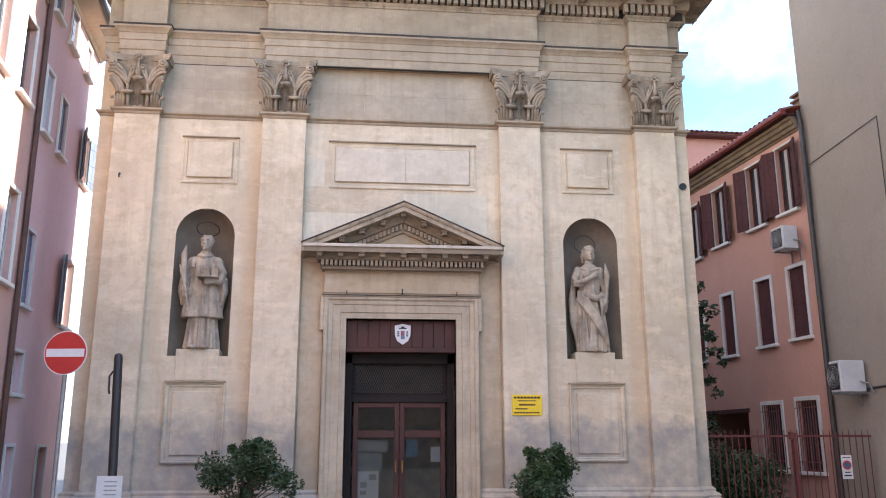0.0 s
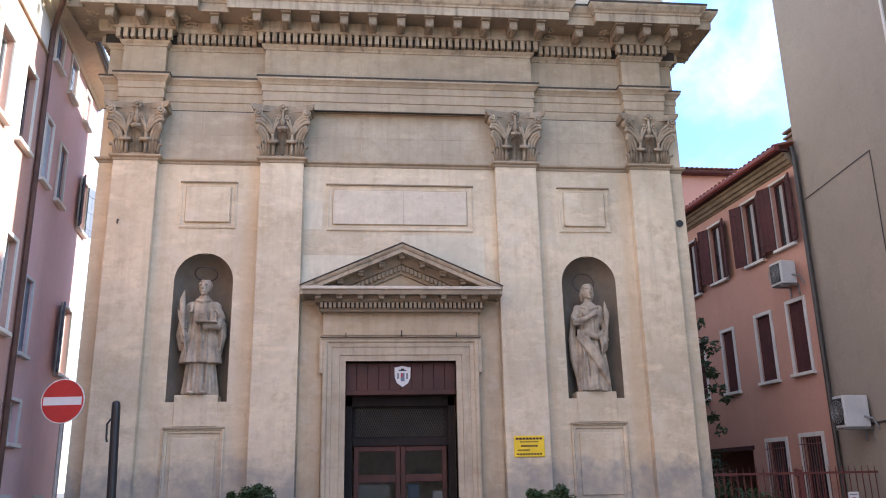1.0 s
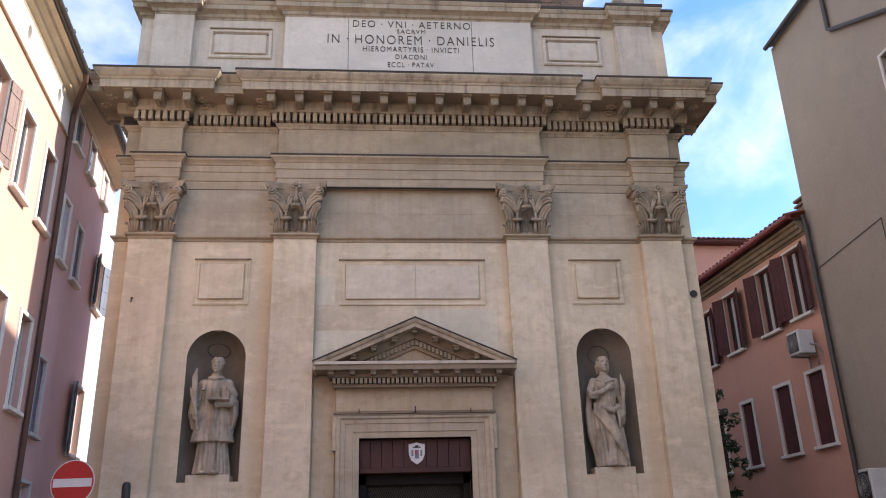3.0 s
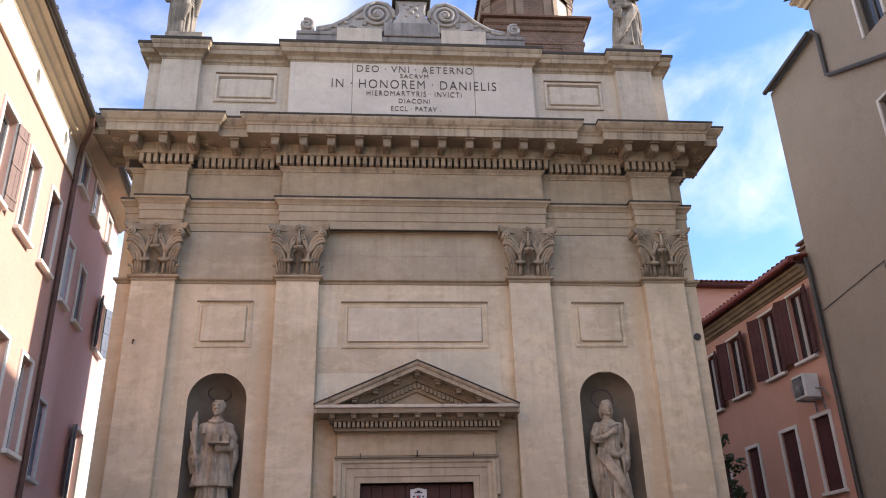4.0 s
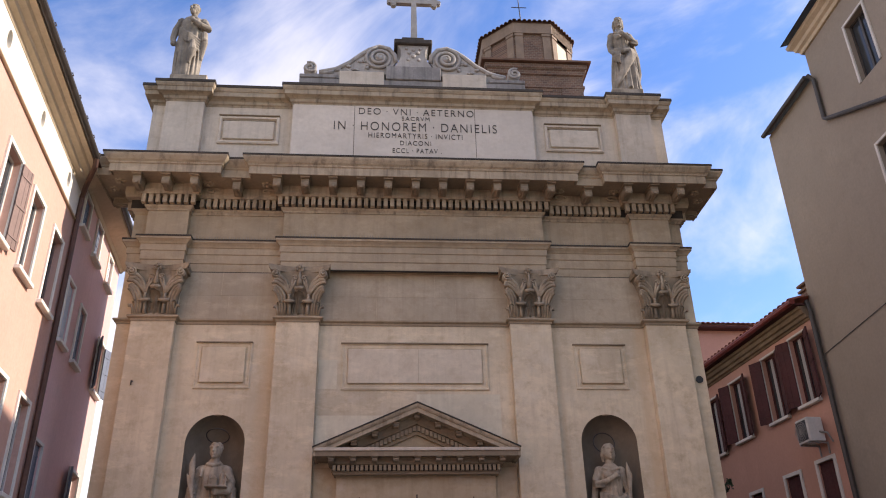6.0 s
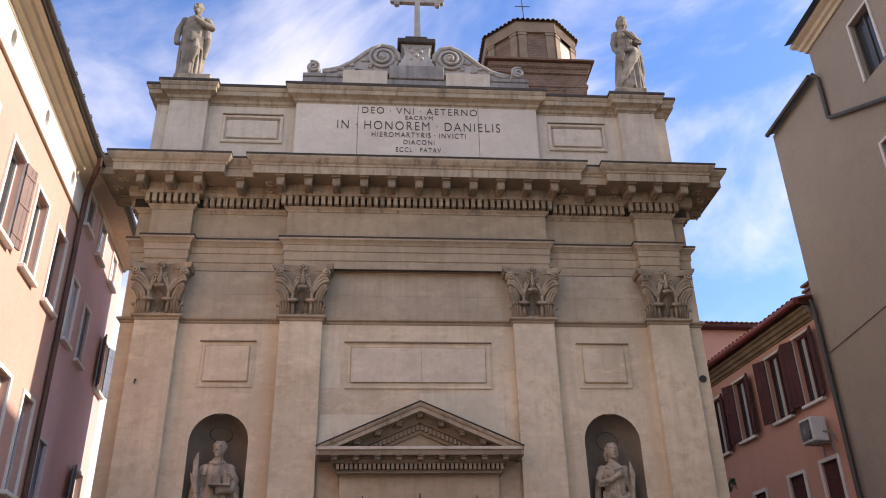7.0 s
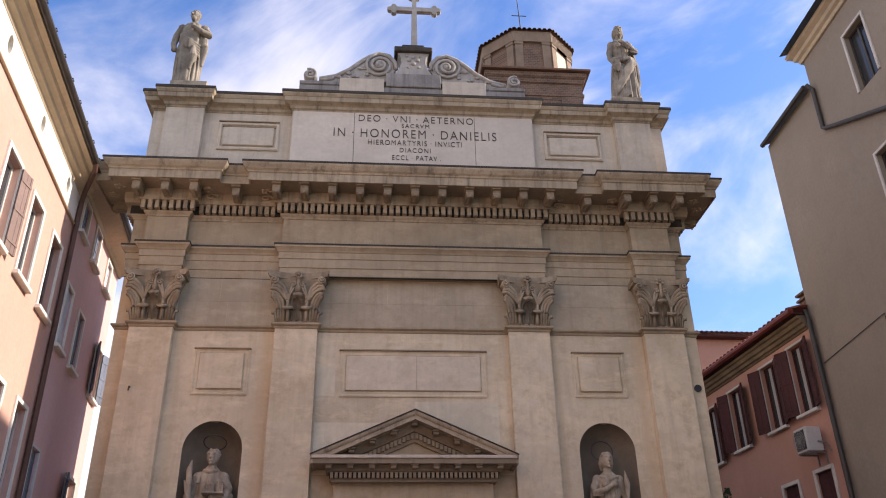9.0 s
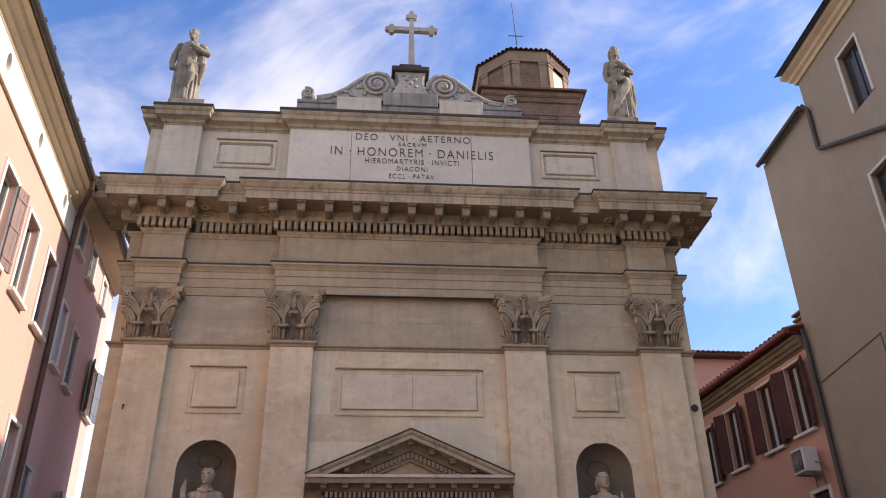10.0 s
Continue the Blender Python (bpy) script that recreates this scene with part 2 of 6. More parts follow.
# Darker than the wall: the shade inside the niches is put into the colour.
NICHE = mat("shade_dark_niche_plaster", (0.22, 0.178, 0.13), 0.9, 0.2, 1.6, 12.0, 0.15, streak=0.4, dark=(0.14, 0.11, 0.09))
WOOD = mat("dark_reddish_wood", (0.07, 0.02, 0.012), 0.65, 0.3, 1.5, 30.0, 0.1, streak=0.4, dark=(0.03, 0.012, 0.01))
WOOD_DARK = mat("blackened_wood", (0.016, 0.009, 0.006), 0.85, 0.3, 2.0, 30.0, 0.1)
LATTICE = mat("grey_lattice_mesh", (0.075, 0.068, 0.05), 0.88, 0.2, 4.0, 30.0, 0.0)
# Near-black colour that holds the gloom of the rooms.
DARKROOM = mat("gloom_black_interior", (0.022, 0.02, 0.018), 0.9, 0.2, 1.0, 10.0, 0.0)
PAPER = mat("printed_paper", (0.60, 0.60, 0.58), 0.8, 0.05, 4.0, 20.0, 0.0)
PAPER_GREY = mat("grey_notice", (0.26, 0.27, 0.25), 0.8, 0.1, 4.0, 20.0, 0.0)
BLUE_SHEET = mat("blue_notice", (0.05, 0.12, 0.20), 0.7, 0.1, 4.0, 20.0, 0.0)
GLASS = glass_mat("window_glass", (0.55, 0.56, 0.55))
BRASS = mat("worn_brass", (0.45, 0.33, 0.14), 0.35, 0.2, 8.0, 30.0, 0.0, metal=1.0)
YELLOW = mat("yellow_sign_enamel", (0.88, 0.60, 0.02), 0.4, 0.04, 3.0, 20.0, 0.0)
RED_SIGN = mat("red_sign_enamel", (0.50, 0.035, 0.03), 0.4, 0.08, 3.0, 20.0, 0.0)
WHITE_SIGN = mat("white_sign_enamel", (0.72, 0.70, 0.68), 0.4, 0.06, 3.0, 20.0, 0.0)
GALV = mat("galvanised_steel", (0.30, 0.29, 0.28), 0.5, 0.2, 4.0, 30.0, 0.05, metal=0.5)
BLACK = mat("black_painted_metal", (0.018, 0.018, 0.02), 0.45, 0.2, 4.0, 30.0, 0.05)
DARK_METAL = mat("dark_brown_gutter_metal", (0.045, 0.038, 0.034), 0.5, 0.25, 4.0, 30.0, 0.05)
COPPER = mat("brown_copper_pipe", (0.12, 0.06, 0.043), 0.5, 0.25, 3.0, 30.0, 0.05, metal=0.3)
PEACH = mat("peach_stucco", (0.62, 0.38, 0.305), 0.9, 0.07, 0.5, 16.0, 0.12, streak=0.12, dark=(0.40, 0.25, 0.18))
PEACH_FAR = mat("rose_stucco", (0.70, 0.46, 0.43), 0.9, 0.08, 0.5, 16.0, 0.12, streak=0.16, dark=(0.36, 0.22, 0.17))
WHITE_BAND = mat("cream_plaster_band", (0.80, 0.76, 0.68), 0.85, 0.06, 0.8, 16.0, 0.08)
EAVE_PLASTER = mat("beige_eave_plaster", (0.58, 0.46, 0.32), 0.85, 0.12, 1.0, 14.0, 0.1, streak=0.25, dark=(0.25, 0.18, 0.12))
PINK = mat("salmon_stucco", (0.50, 0.272, 0.207), 0.9, 0.08, 0.5, 16.0, 0.12, streak=0.15, dark=(0.30, 0.15, 0.11),
           damp=(1.3, (0.30, 0.17, 0.13), 0.6))
GREY = mat("grey_beige_stucco", (0.30, 0.25, 0.20), 0.9, 0.09, 0.35, 16.0, 0.15, streak=0.22, stain=(0.22, 0.185, 0.15), stain_amount=0.5,
           dark=(0.22, 0.19, 0.16))
GREY_UP = mat("tan_stucco", (0.37, 0.295, 0.225), 0.9, 0.07, 0.4, 16.0, 0.12, streak=0.15, dark=(0.28, 0.22, 0.18))
FRAME_WHITE = mat("white_stone_trim", (0.60, 0.57, 0.53), 0.7, 0.1, 1.5, 20.0, 0.05, streak=0.2)
SHUTTER_RED = mat("dark_red_shutter_paint", (0.062, 0.014, 0.014), 0.85, 0.2, 2.0, 20.0, 0.05)
SHUTTER_GREY = mat("blue_grey_shutter_paint", (0.15, 0.175, 0.23), 0.55, 0.15, 2.0, 20.0, 0.05)
SHUTTER_BROWN = mat("mauve_brown_shutter_paint", (0.24, 0.165, 0.145), 0.6, 0.15, 2.0, 20.0, 0.05)
SHUTTER_PALE = mat("pale_blue_shutter_paint", (0.60, 0.66, 0.72), 0.6, 0.12, 2.0, 20.0, 0.05)
GUTTER_RED = mat("red_painted_gutter", (0.17, 0.03, 0.026), 0.55, 0.2, 3.0, 30.0, 0.05)
PANE = mat("dark_reflecting_pane", (0.035, 0.04, 0.045), 0.08, 0.2, 1.0, 8.0, 0.0)
CURTAIN = mat("grey_curtain", (0.34, 0.33, 0.32), 0.9, 0.1, 2.0, 20.0, 0.0)
TILE = mat("terracotta_roof_tile", (0.34, 0.115, 0.07), 0.85, 0.25, 2.5, 18.0, 0.2, island=0.6, stain=(0.20, 0.14, 0.10), stain_amount=0.5)
TILE_OLD = mat("old_brown_roof_tile", (0.20, 0.105, 0.065), 0.9, 0.25, 2.5, 18.0, 0.2, island=0.6, stain=(0.10, 0.08, 0.06), stain_amount=0.5)
BRICK = brick_mat("weathered_brick", (0.30, 0.165, 0.11), (0.19, 0.115, 0.085), (0.36, 0.29, 0.22), 3.0)
BRICK_PALE = mat("pale_rendered_brick", (0.27, 0.19, 0.135), 0.9, 0.2, 1.2, 14.0, 0.2, streak=0.35, stain=(0.25, 0.18, 0.13), stain_amount=0.5)
FENCE_RED = mat("dark_red_railing_paint", (0.13, 0.035, 0.03), 0.5, 0.2, 3.0, 30.0, 0.05)
AC_WHITE = mat("off_white_unit_casing", (0.52, 0.51, 0.49), 0.5, 0.08, 3.0, 20.0, 0.02)
LEAF = mat("dark_green_leaf", (0.06, 0.105, 0.035), 0.5, 0.3, 3.0, 20.0, 0.0, island=0.7)
LEAF_TREE = mat("tree_leaf", (0.05, 0.085, 0.035), 0.5, 0.3, 3.0, 20.0, 0.0, island=0.7)
BARK = mat("grey_brown_bark", (0.13, 0.095, 0.065), 0.9, 0.3, 3.0, 30.0, 0.4)
POT = mat("terracotta_pot", (0.36, 0.16, 0.09), 0.85, 0.15, 3.0, 20.0, 0.1)
SOIL = mat("potting_soil", (0.05, 0.035, 0.025), 0.95, 0.3, 5.0, 40.0, 0.4)
PAVING = brick_mat("grey_stone_paving", (0.36, 0.34, 0.31), (0.31, 0.295, 0.27), (0.15, 0.14, 0.13), 1.6)
GROUND = brick_mat("pale_stone_setts", (0.44, 0.40, 0.34), (0.38, 0.345, 0.30), (0.20, 0.18, 0.155), 2.2)


# ---- building helpers ----
def finish(bm, smooth=False):
    bmesh.ops.recalc_face_normals(bm, faces=bm.faces)
    for f in bm.faces:
        f.smooth = smooth


def mesh_of(name, bm, material, smooth=False):
    finish(bm, smooth)
    me = bpy.data.meshes.new(name)
    bm.to_mesh(me)
    bm.free()
    for m in (material if isinstance(material, (list, tuple)) else [material]):
        me.materials.append(m)
    return me


def part(name, bm, material, parent, label="", smooth=False, at=None):
    ob = new(name, bm if isinstance(bm, bpy.types.Mesh) else mesh_of(name, bm, material, smooth))
    ob.parent = parent
    if at is not None:
        ob.matrix_basis = at
    if label:
        tagged(ob, label)
    return ob


def thing(name, label, category, group="", kind="", at=None):
    ob = new(name)
    ob.empty_display_size = 0.2
    if at is not None:
        ob.matrix_basis = at
    return tagged(ob, label, category, group, kind)


def single(name, bm, material, label, category, group="", kind="", smooth=False, at=None):
    ob = new(name, mesh_of(name, bm, material, smooth))
    if at is not None:
        ob.matrix_basis = at
    return tagged(ob, label, category, group, kind)


def box(bm, x0, x1, y0, y1, z0, z1, bevel=0.0):
    m = Matrix.LocRotScale(((x0 + x1) / 2, (y0 + y1) / 2, (z0 + z1) / 2), None, (abs(x1 - x0), abs(y1 - y0), abs(z1 - z0)))
    r = bmesh.ops.create_cube(bm, size=1.0, matrix=m)
    if bevel:
        es = list({e for v in r["verts"] for e in v.link_edges})
        bmesh.ops.bevel(bm, geom=es, offset=bevel, segments=1, affect="EDGES")
    return bm


def boxes(*rows, bevel=0.0):
    bm = bmesh.new()
    for r in rows:
        box(bm, *r, bevel=bevel)
    return bm


def tube(bm, pts, radius, n=8, cap=True):
    """A round bar through points; radius is a number or one for each point."""
    pts = [Vector(p) for p in pts]
    rs = radius if isinstance(radius, (list, tuple)) else [radius] * len(pts)
    rings = []
    prev = None
    for i, p in enumerate(pts):
        d = (pts[min(i + 1, len(pts) - 1)] - pts[max(i - 1, 0)]).normalized()
        side = d.cross(Vector((0, 1, 0)) if abs(d.y) < 0.9 else Vector((0, 0, 1))).normalized() if prev is None else (prev - d * prev.dot(d)).normalized()
        prev = side
        up = side.cross(d)
        rings.append([bm.verts.new(p + rs[i] * (side * math.cos(a) + up * math.sin(a))) for a in (2 * math.pi * k / n for k in range(n))])
    for a, b in zip(rings, rings[1:]):
        for k in range(n):
            bm.faces.new((a[k], a[(k + 1) % n], b[(k + 1) % n], b[k]))
    if cap:
        bm.faces.new(rings[0])
        bm.faces.new(rings[-1][::-1])
    return bm


def ball(bm, c, r, squash=(1, 1, 1), seg=10):
    bmesh.ops.create_uvsphere(bm, u_segments=seg, v_segments=max(5, seg * 2 // 3), radius=r,
                              matrix=Matrix.Translation(c) @ Matrix.Diagonal((*squash, 1)))
    return bm


def prism(bm, outline, y0, y1):
    """An outline in x, z pushed through from y0 to y1."""
    a = [bm.verts.new((x, y0, z)) for x, z in outline]
    b = [bm.verts.new((x, y1, z)) for x, z in outline]
    bm.faces.new(a)
    bm.faces.new(b[::-1])
    n = len(a)
    for i in range(n):
        bm.faces.new((a[i], b[i], b[(i + 1) % n], a[(i + 1) % n]))
    return bm


def sweep(bm, profile, path):
    """A closed profile of (out, z) carried along a plan path of (x, y); out is to the right of the way, corners are mitred."""
    P = [Vector(p) for p in path]
    rings = []
    for i, p in enumerate(P):
        d1 = (P[i] - P[i - 1]).normalized() if i else (P[1] - P[0]).normalized()
        d2 = (P[i + 1] - P[i]).normalized() if i < len(P) - 1 else d1
        n1, n2 = Vector((d1.y, -d1.x)), Vector((d2.y, -d2.x))
        m = (n1 + n2) / (1 + n1.dot(n2))
        rings.append([bm.verts.new((p.x + m.x * o, p.y + m.y * o, z)) for o, z in profile])
    n = len(profile)
    for a, b in zip(rings, rings[1:]):
        for k in range(n):
            bm.faces.new((a[k], a[(k + 1) % n], b[(k + 1) % n], b[k]))
    bm.faces.new(rings[0])
    bm.faces.new(rings[-1][::-1])
    return bm


def frame_loop(bm, x0, x1, z0, z1, profile, y=0.0, legs=False):
    """A moulded frame round a rectangle: profile of (away from the edge, proud). legs: no bottom side."""
    rings = []
    for d, o in profile:
        pts = [(x0 - d, z0 if legs else z0 - d), (x0 - d, z1 + d), (x1 + d, z1 + d), (x1 + d, z0 if legs else z0 - d)]
        rings.append([bm.verts.new((x, y - o, z)) for x, z in pts])
    for a, b in zip(rings, rings[1:]):
        for k in range(3 if legs else 4):
            bm.faces.new((a[k], a[(k + 1) % 4], b[(k + 1) % 4], b[k]))
    return bm


def holed_wall(bm, u0, u1, z0, z1, y0, y1, holes):
    """A wall from y0 (front) to y1 with rectangular holes (u0, u1, z0, z1) and their reveals."""
    us = sorted({u0, u1, *(h[0] for h in holes), *(h[1] for h in holes)})
    zs = sorted({z0, z1, *(h[2] for h in holes), *(h[3] for h in holes)})
    us, zs = [u for u in us if u0 <= u <= u1], [z for z in zs if z0 <= z <= z1]
    V = {}

    def v(u, y, z):
        k = (round(u, 4), round(y, 4), round(z, 4))
        if k not in V:
            V[k] = bm.verts.new((u, y, z))
        return V[k]
    for ua, ub in zip(us, us[1:]):
        for za, zb in zip(zs, zs[1:]):
            mu, mz = (ua + ub) / 2, (za + zb) / 2
            if any(h[0] < mu < h[1] and h[2] < mz < h[3] for h in holes):
                continue
            bm.faces.new((v(ua, y0, za), v(ub, y0, za), v(ub, y0, zb), v(ua, y0, zb)))
            bm.faces.new((v(ua, y1, za), v(ua, y1, zb), v(ub, y1, zb), v(ub, y1, za)))
    def face(*vs):
        if bm.faces.get(vs) is None:
            bm.faces.new(vs)
    for h in [(u0, u1, z0, z1)] + list(holes):
        a, b, c, d = h
        U = [u for u in us if a <= u <= b]
        Z = [z for z in zs if c <= z <= d]
        for p, q in zip(U, U[1:]):
            for z in (c, d):
                if all((round(x, 4), round(yy, 4), round(z, 4)) in V for x in (p, q) for yy in (y0, y1)):
                    face(v(p, y0, z), v(q, y0, z), v(q, y1, z), v(p, y1, z))
        for p, q in zip(Z, Z[1:]):
            for u in (a, b):
                if all((round(u, 4), round(yy, 4), round(z, 4)) in V for z in (p, q) for yy in (y0, y1)):
                    face(v(u, y0, p), v(u, y0, q), v(u, y1, q), v(u, y1, p))
    return bm


def lettering(text, width, height, material, parent, at, name="letter"):
    """One line of writing as thin letters, fitted to its width and height; centred."""
    cu = bpy.data.curves.new("line_of_text", "FONT")
    cu.body, cu.align_x, cu.align_y, cu.extrude, cu.offset = text, "CENTER", "CENTER", 0.01, -0.014
    cu.space_character, cu.space_word = 1.22, 0.8
    ob = bpy.data.objects.new("line_of_text", cu)
    scene.collection.objects.link(ob)
    bpy.context.view_layer.update()
    me = bpy.data.meshes.new_from_object(ob.evaluated_get(bpy.context.evaluated_depsgraph_get()))
    bpy.data.objects.remove(ob)
    co = np.array([v.co for v in me.vertices])
    lo, hi = co.min(0), co.max(0)
    for v in me.vertices:
        v.co.x = ((v.co.x - (lo[0] + hi[0]) / 2)) * width / (hi[0] - lo[0])
        v.co.y = ((v.co.y - (lo[1] + hi[1]) / 2)) * height / (hi[1] - lo[1])
    bm = bmesh.new()
    bm.from_mesh(me)
    bmesh.ops.remove_doubles(bm, verts=bm.verts, dist=0.0002)
    left = set(bm.verts)
    while left:              # one object for each letter
        todo, isle = [left.pop()], []
        while todo:
            v = todo.pop()
            isle.append(v)
            for e in v.link_edges:
                o = e.other_vert(v)
                if o in left:
                    left.remove(o)
                    todo.append(o)
        index = {v: k for k, v in enumerate(isle)}
        one = bpy.data.meshes.new(name)
        one.from_pydata([v.co for v in isle], [], [[index[v] for v in f.verts] for f in {f for v in isle for f in v.link_faces}])
        one.materials.append(material)
        t = new(name, one)
        t.parent = parent
        t.matrix_basis = at
    bm.free()


# ---- ground ----
bm = bmesh.new()
bmesh.ops.create_grid(bm, x_segments=8, y_segments=8, size=1500.0)
single("ground", bm, GROUND, "pale grey stone-paved ground of the square reaching far off", "ground", kind="structure")
pav = boxes((-5.4, 8.9, -5.5, -0.3, 0.004, 0.12), bevel=0.01)
single("pavement", pav, PAVING, "grey stone paving in front of the church", "pavement", kind="structure")

# ---- church ----
church = thing("church", "pale plastered classical church front with weathered stone cornices", "church")
HW = 5.6                     # half width of the front wall
PO, PI, PW, PD = 4.90, 2.225, 0.40, 0.17   # outer and inner pilaster axes, half width, depth
NX, NR, NZ0, NZ1 = 3.56, 0.52, 3.06, 5.22  # niche axis, radius, sill, springing
DOOR_W, DOOR_H = 0.99, 3.75

# front wall with the doorway and the two arched niches
bm = bmesh.new()
holes = [(-DOOR_W, DOOR_W, 0.0, DOOR_H)] + [(s * NX - NR, s * NX + NR, NZ0, NZ1 + NR) for s in (-1, 1)]
holed_wall(bm, -HW, HW, 0.0, 8.575, 0.0, 0.75, holes)
part("wall", bm, PLASTER, church)
part("wall_core", boxes((-HW + 0.03, HW - 0.03, 0.05, 0.75, 8.575, 12.6)), PLASTER, church)
for s in (-1, 1):
    for side in (-1, 1):     # corners left over above the round arch
        arc = [(s * NX + side * NR * math.cos(a), NZ1 + NR * math.sin(a)) for a in (radians(90 * k / 14) for k in range(15))]
        bm = bmesh.new()
        prism(bm, arc + [(s * NX + side * NR, NZ1 + NR)], 0.0, 0.75)
        part("spandrel", bm, PLASTER, church)

for s in (-1, 1):            # niche shells: a half cylinder under a quarter sphere, recess shade in the colour
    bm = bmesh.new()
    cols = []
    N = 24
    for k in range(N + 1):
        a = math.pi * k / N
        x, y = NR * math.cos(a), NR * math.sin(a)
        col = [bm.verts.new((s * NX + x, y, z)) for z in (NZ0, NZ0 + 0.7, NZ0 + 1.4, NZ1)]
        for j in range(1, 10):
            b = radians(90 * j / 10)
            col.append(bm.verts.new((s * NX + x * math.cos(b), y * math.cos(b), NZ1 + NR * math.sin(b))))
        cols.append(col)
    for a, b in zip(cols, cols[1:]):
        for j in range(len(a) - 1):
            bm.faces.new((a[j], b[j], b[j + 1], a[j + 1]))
    part("niche", bm, NICHE, church, "round-headed niche with its shade in the dark colour", smooth=True)
    blk = boxes((s * NX - 0.37, s * NX + 0.37, -0.02, 0.40, NZ0 - 0.42, NZ0 + 0.12), (s * NX - NR + 0.003, s * NX + NR - 0.003, 0.003, 0.6, NZ0 - 0.05, NZ0), bevel=0.008)
    part("niche_pedestal", blk, PLASTER, church)

# side walls, back and roof of the nave
part("side_wall", boxes((-HW + 0.05, -HW + 0.5, 0.75, 3.3, 0, 10.4)), PLASTER, church)
part("side_wall", boxes((HW - 0.5, HW - 0.05, 0.75, 3.3, 0, 10.4)), PLASTER, church)
part("front_bay_back", boxes((-HW + 0.5, HW - 0.5, 2.9, 3.3, 0, 10.4)), PLASTER, church)
part("nave_wall", boxes((-3.2, -2.8, 3.3, 24, 0, 6.0)), PLASTER, church)
part("nave_wall", boxes((4.6, 5.0, 3.3, 24, 0, 6.0)), PLASTER, church)
part("back_wall", boxes((-2.8, 4.6, 23.6, 24, 0, 6.0)), PLASTER, church)
bm = bmesh.new()
prism(bm, [(-3.4, 5.9), (5.2, 5.9), (5.2, 6.1), (0.9, 8.4), (-3.4, 6.1)], 3.3, 24.2)
part("roof", bm, TILE_OLD, church)
bm = bmesh.new()
prism(bm, [(-HW + 0.05, 10.4), (HW - 0.05, 10.4), (0, 11.6)], 0.76, 3.3)
part("front_bay_roof", bm, TILE_OLD, church)

# the plan line of the front, with its four breaks forward over the pilasters
PLAN = [(-HW, 0.55), (-HW, 0), (-PO - PW, 0), (-PO - PW, -PD), (-PO + PW, -PD), (-PO + PW, 0), (-PI - PW, 0), (-PI - PW, -PD),
        (PI + PW, -PD), (PI + PW, 0), (PO - PW, 0), (PO - PW, -PD), (PO + PW, -PD), (PO + PW, 0), (HW, 0), (HW, 0.75)]
# the same with a break for each pilaster of the middle bay
PLAN_LOW = PLAN[:8] + [(-PI + PW, -PD), (-PI + PW, 0), (PI - PW, 0), (PI - PW, -PD)] + PLAN[8:]

for px in (-PO, -PI, PI, PO):
    pil = part("pilaster", boxes((px - PW, px + PW, -PD, 0.0, 0.72, 7.49), bevel=0.006), PLASTER, church)
PLINTH = [(-0.05, 0.0), (0.14, 0.0), (0.14, 0.60), (0.11, 0.62), (0.12, 0.66), (0.09, 0.70), (0.05, 0.72), (0.055, 0.76), (0.02, 0.80), (-0.05, 0.80)]
LEFT_LOW = [p for p in PLAN_LOW if p[0] < 0]
base = bmesh.new()
sweep(base, PLINTH, LEFT_LOW[:-1] + [(-1.42, 0)])
part("plinth", base, PLASTER, church)
base = bmesh.new()
sweep(base, PLINTH, [(1.42, 0)] + [p for p in PLAN_LOW if p[0] > 0][1:])
part("plinth", base, PLASTER, church)
band = bmesh.new()
sweep(band, [(-0.05, 7.485), (0.012, 7.485), (0.02, 7.515), (0.05, 7.525), (0.07, 7.54), (0.07, 7.57), (0.03, 7.58), (-0.05, 7.59)], PLAN_LOW)
part("string_course", band, STONE, church)
band = bmesh.new()
sweep(band, [(-0.02, 7.468), (0.014, 7.468), (0.014, 7.483), (-0.02, 7.483)], PLAN_LOW)
part("string_fillet", band, STONE_DIRT_SHADE, church)


for a, c, z0, z1 in ((0.02, 1.58, 5.25, 6.12), (-1.80, -1.46, 6.22, 6.78), (-1.8, 0.0, 5.05, 5.72)):
    part("plaster_patch", boxes((a, c, -0.004, 0.0, z0, z1)), PLASTER_NEW_LIT, church, "paler repaired patch of plaster")
b = bmesh.new()              # old flue hole near the right edge as a black disc, iron hook on the left pilaster
# The hole's inner darkness is put into the disc's black colour.
tube(b, [(5.46, -0.03, 6.42), (5.46, 0.0, 6.42)], 0.07, 16)
part("flue_cover", b, BLACK, church, "round black disc standing in for a dark hole in the wall")
b = bmesh.new()
tube(b, [(-5.10, -PD, 6.30), (-5.10, -PD - 0.05, 6.30), (-5.10, -PD - 0.06, 6.22)], 0.014, 6)
part("hook", b, DARK_METAL, church)


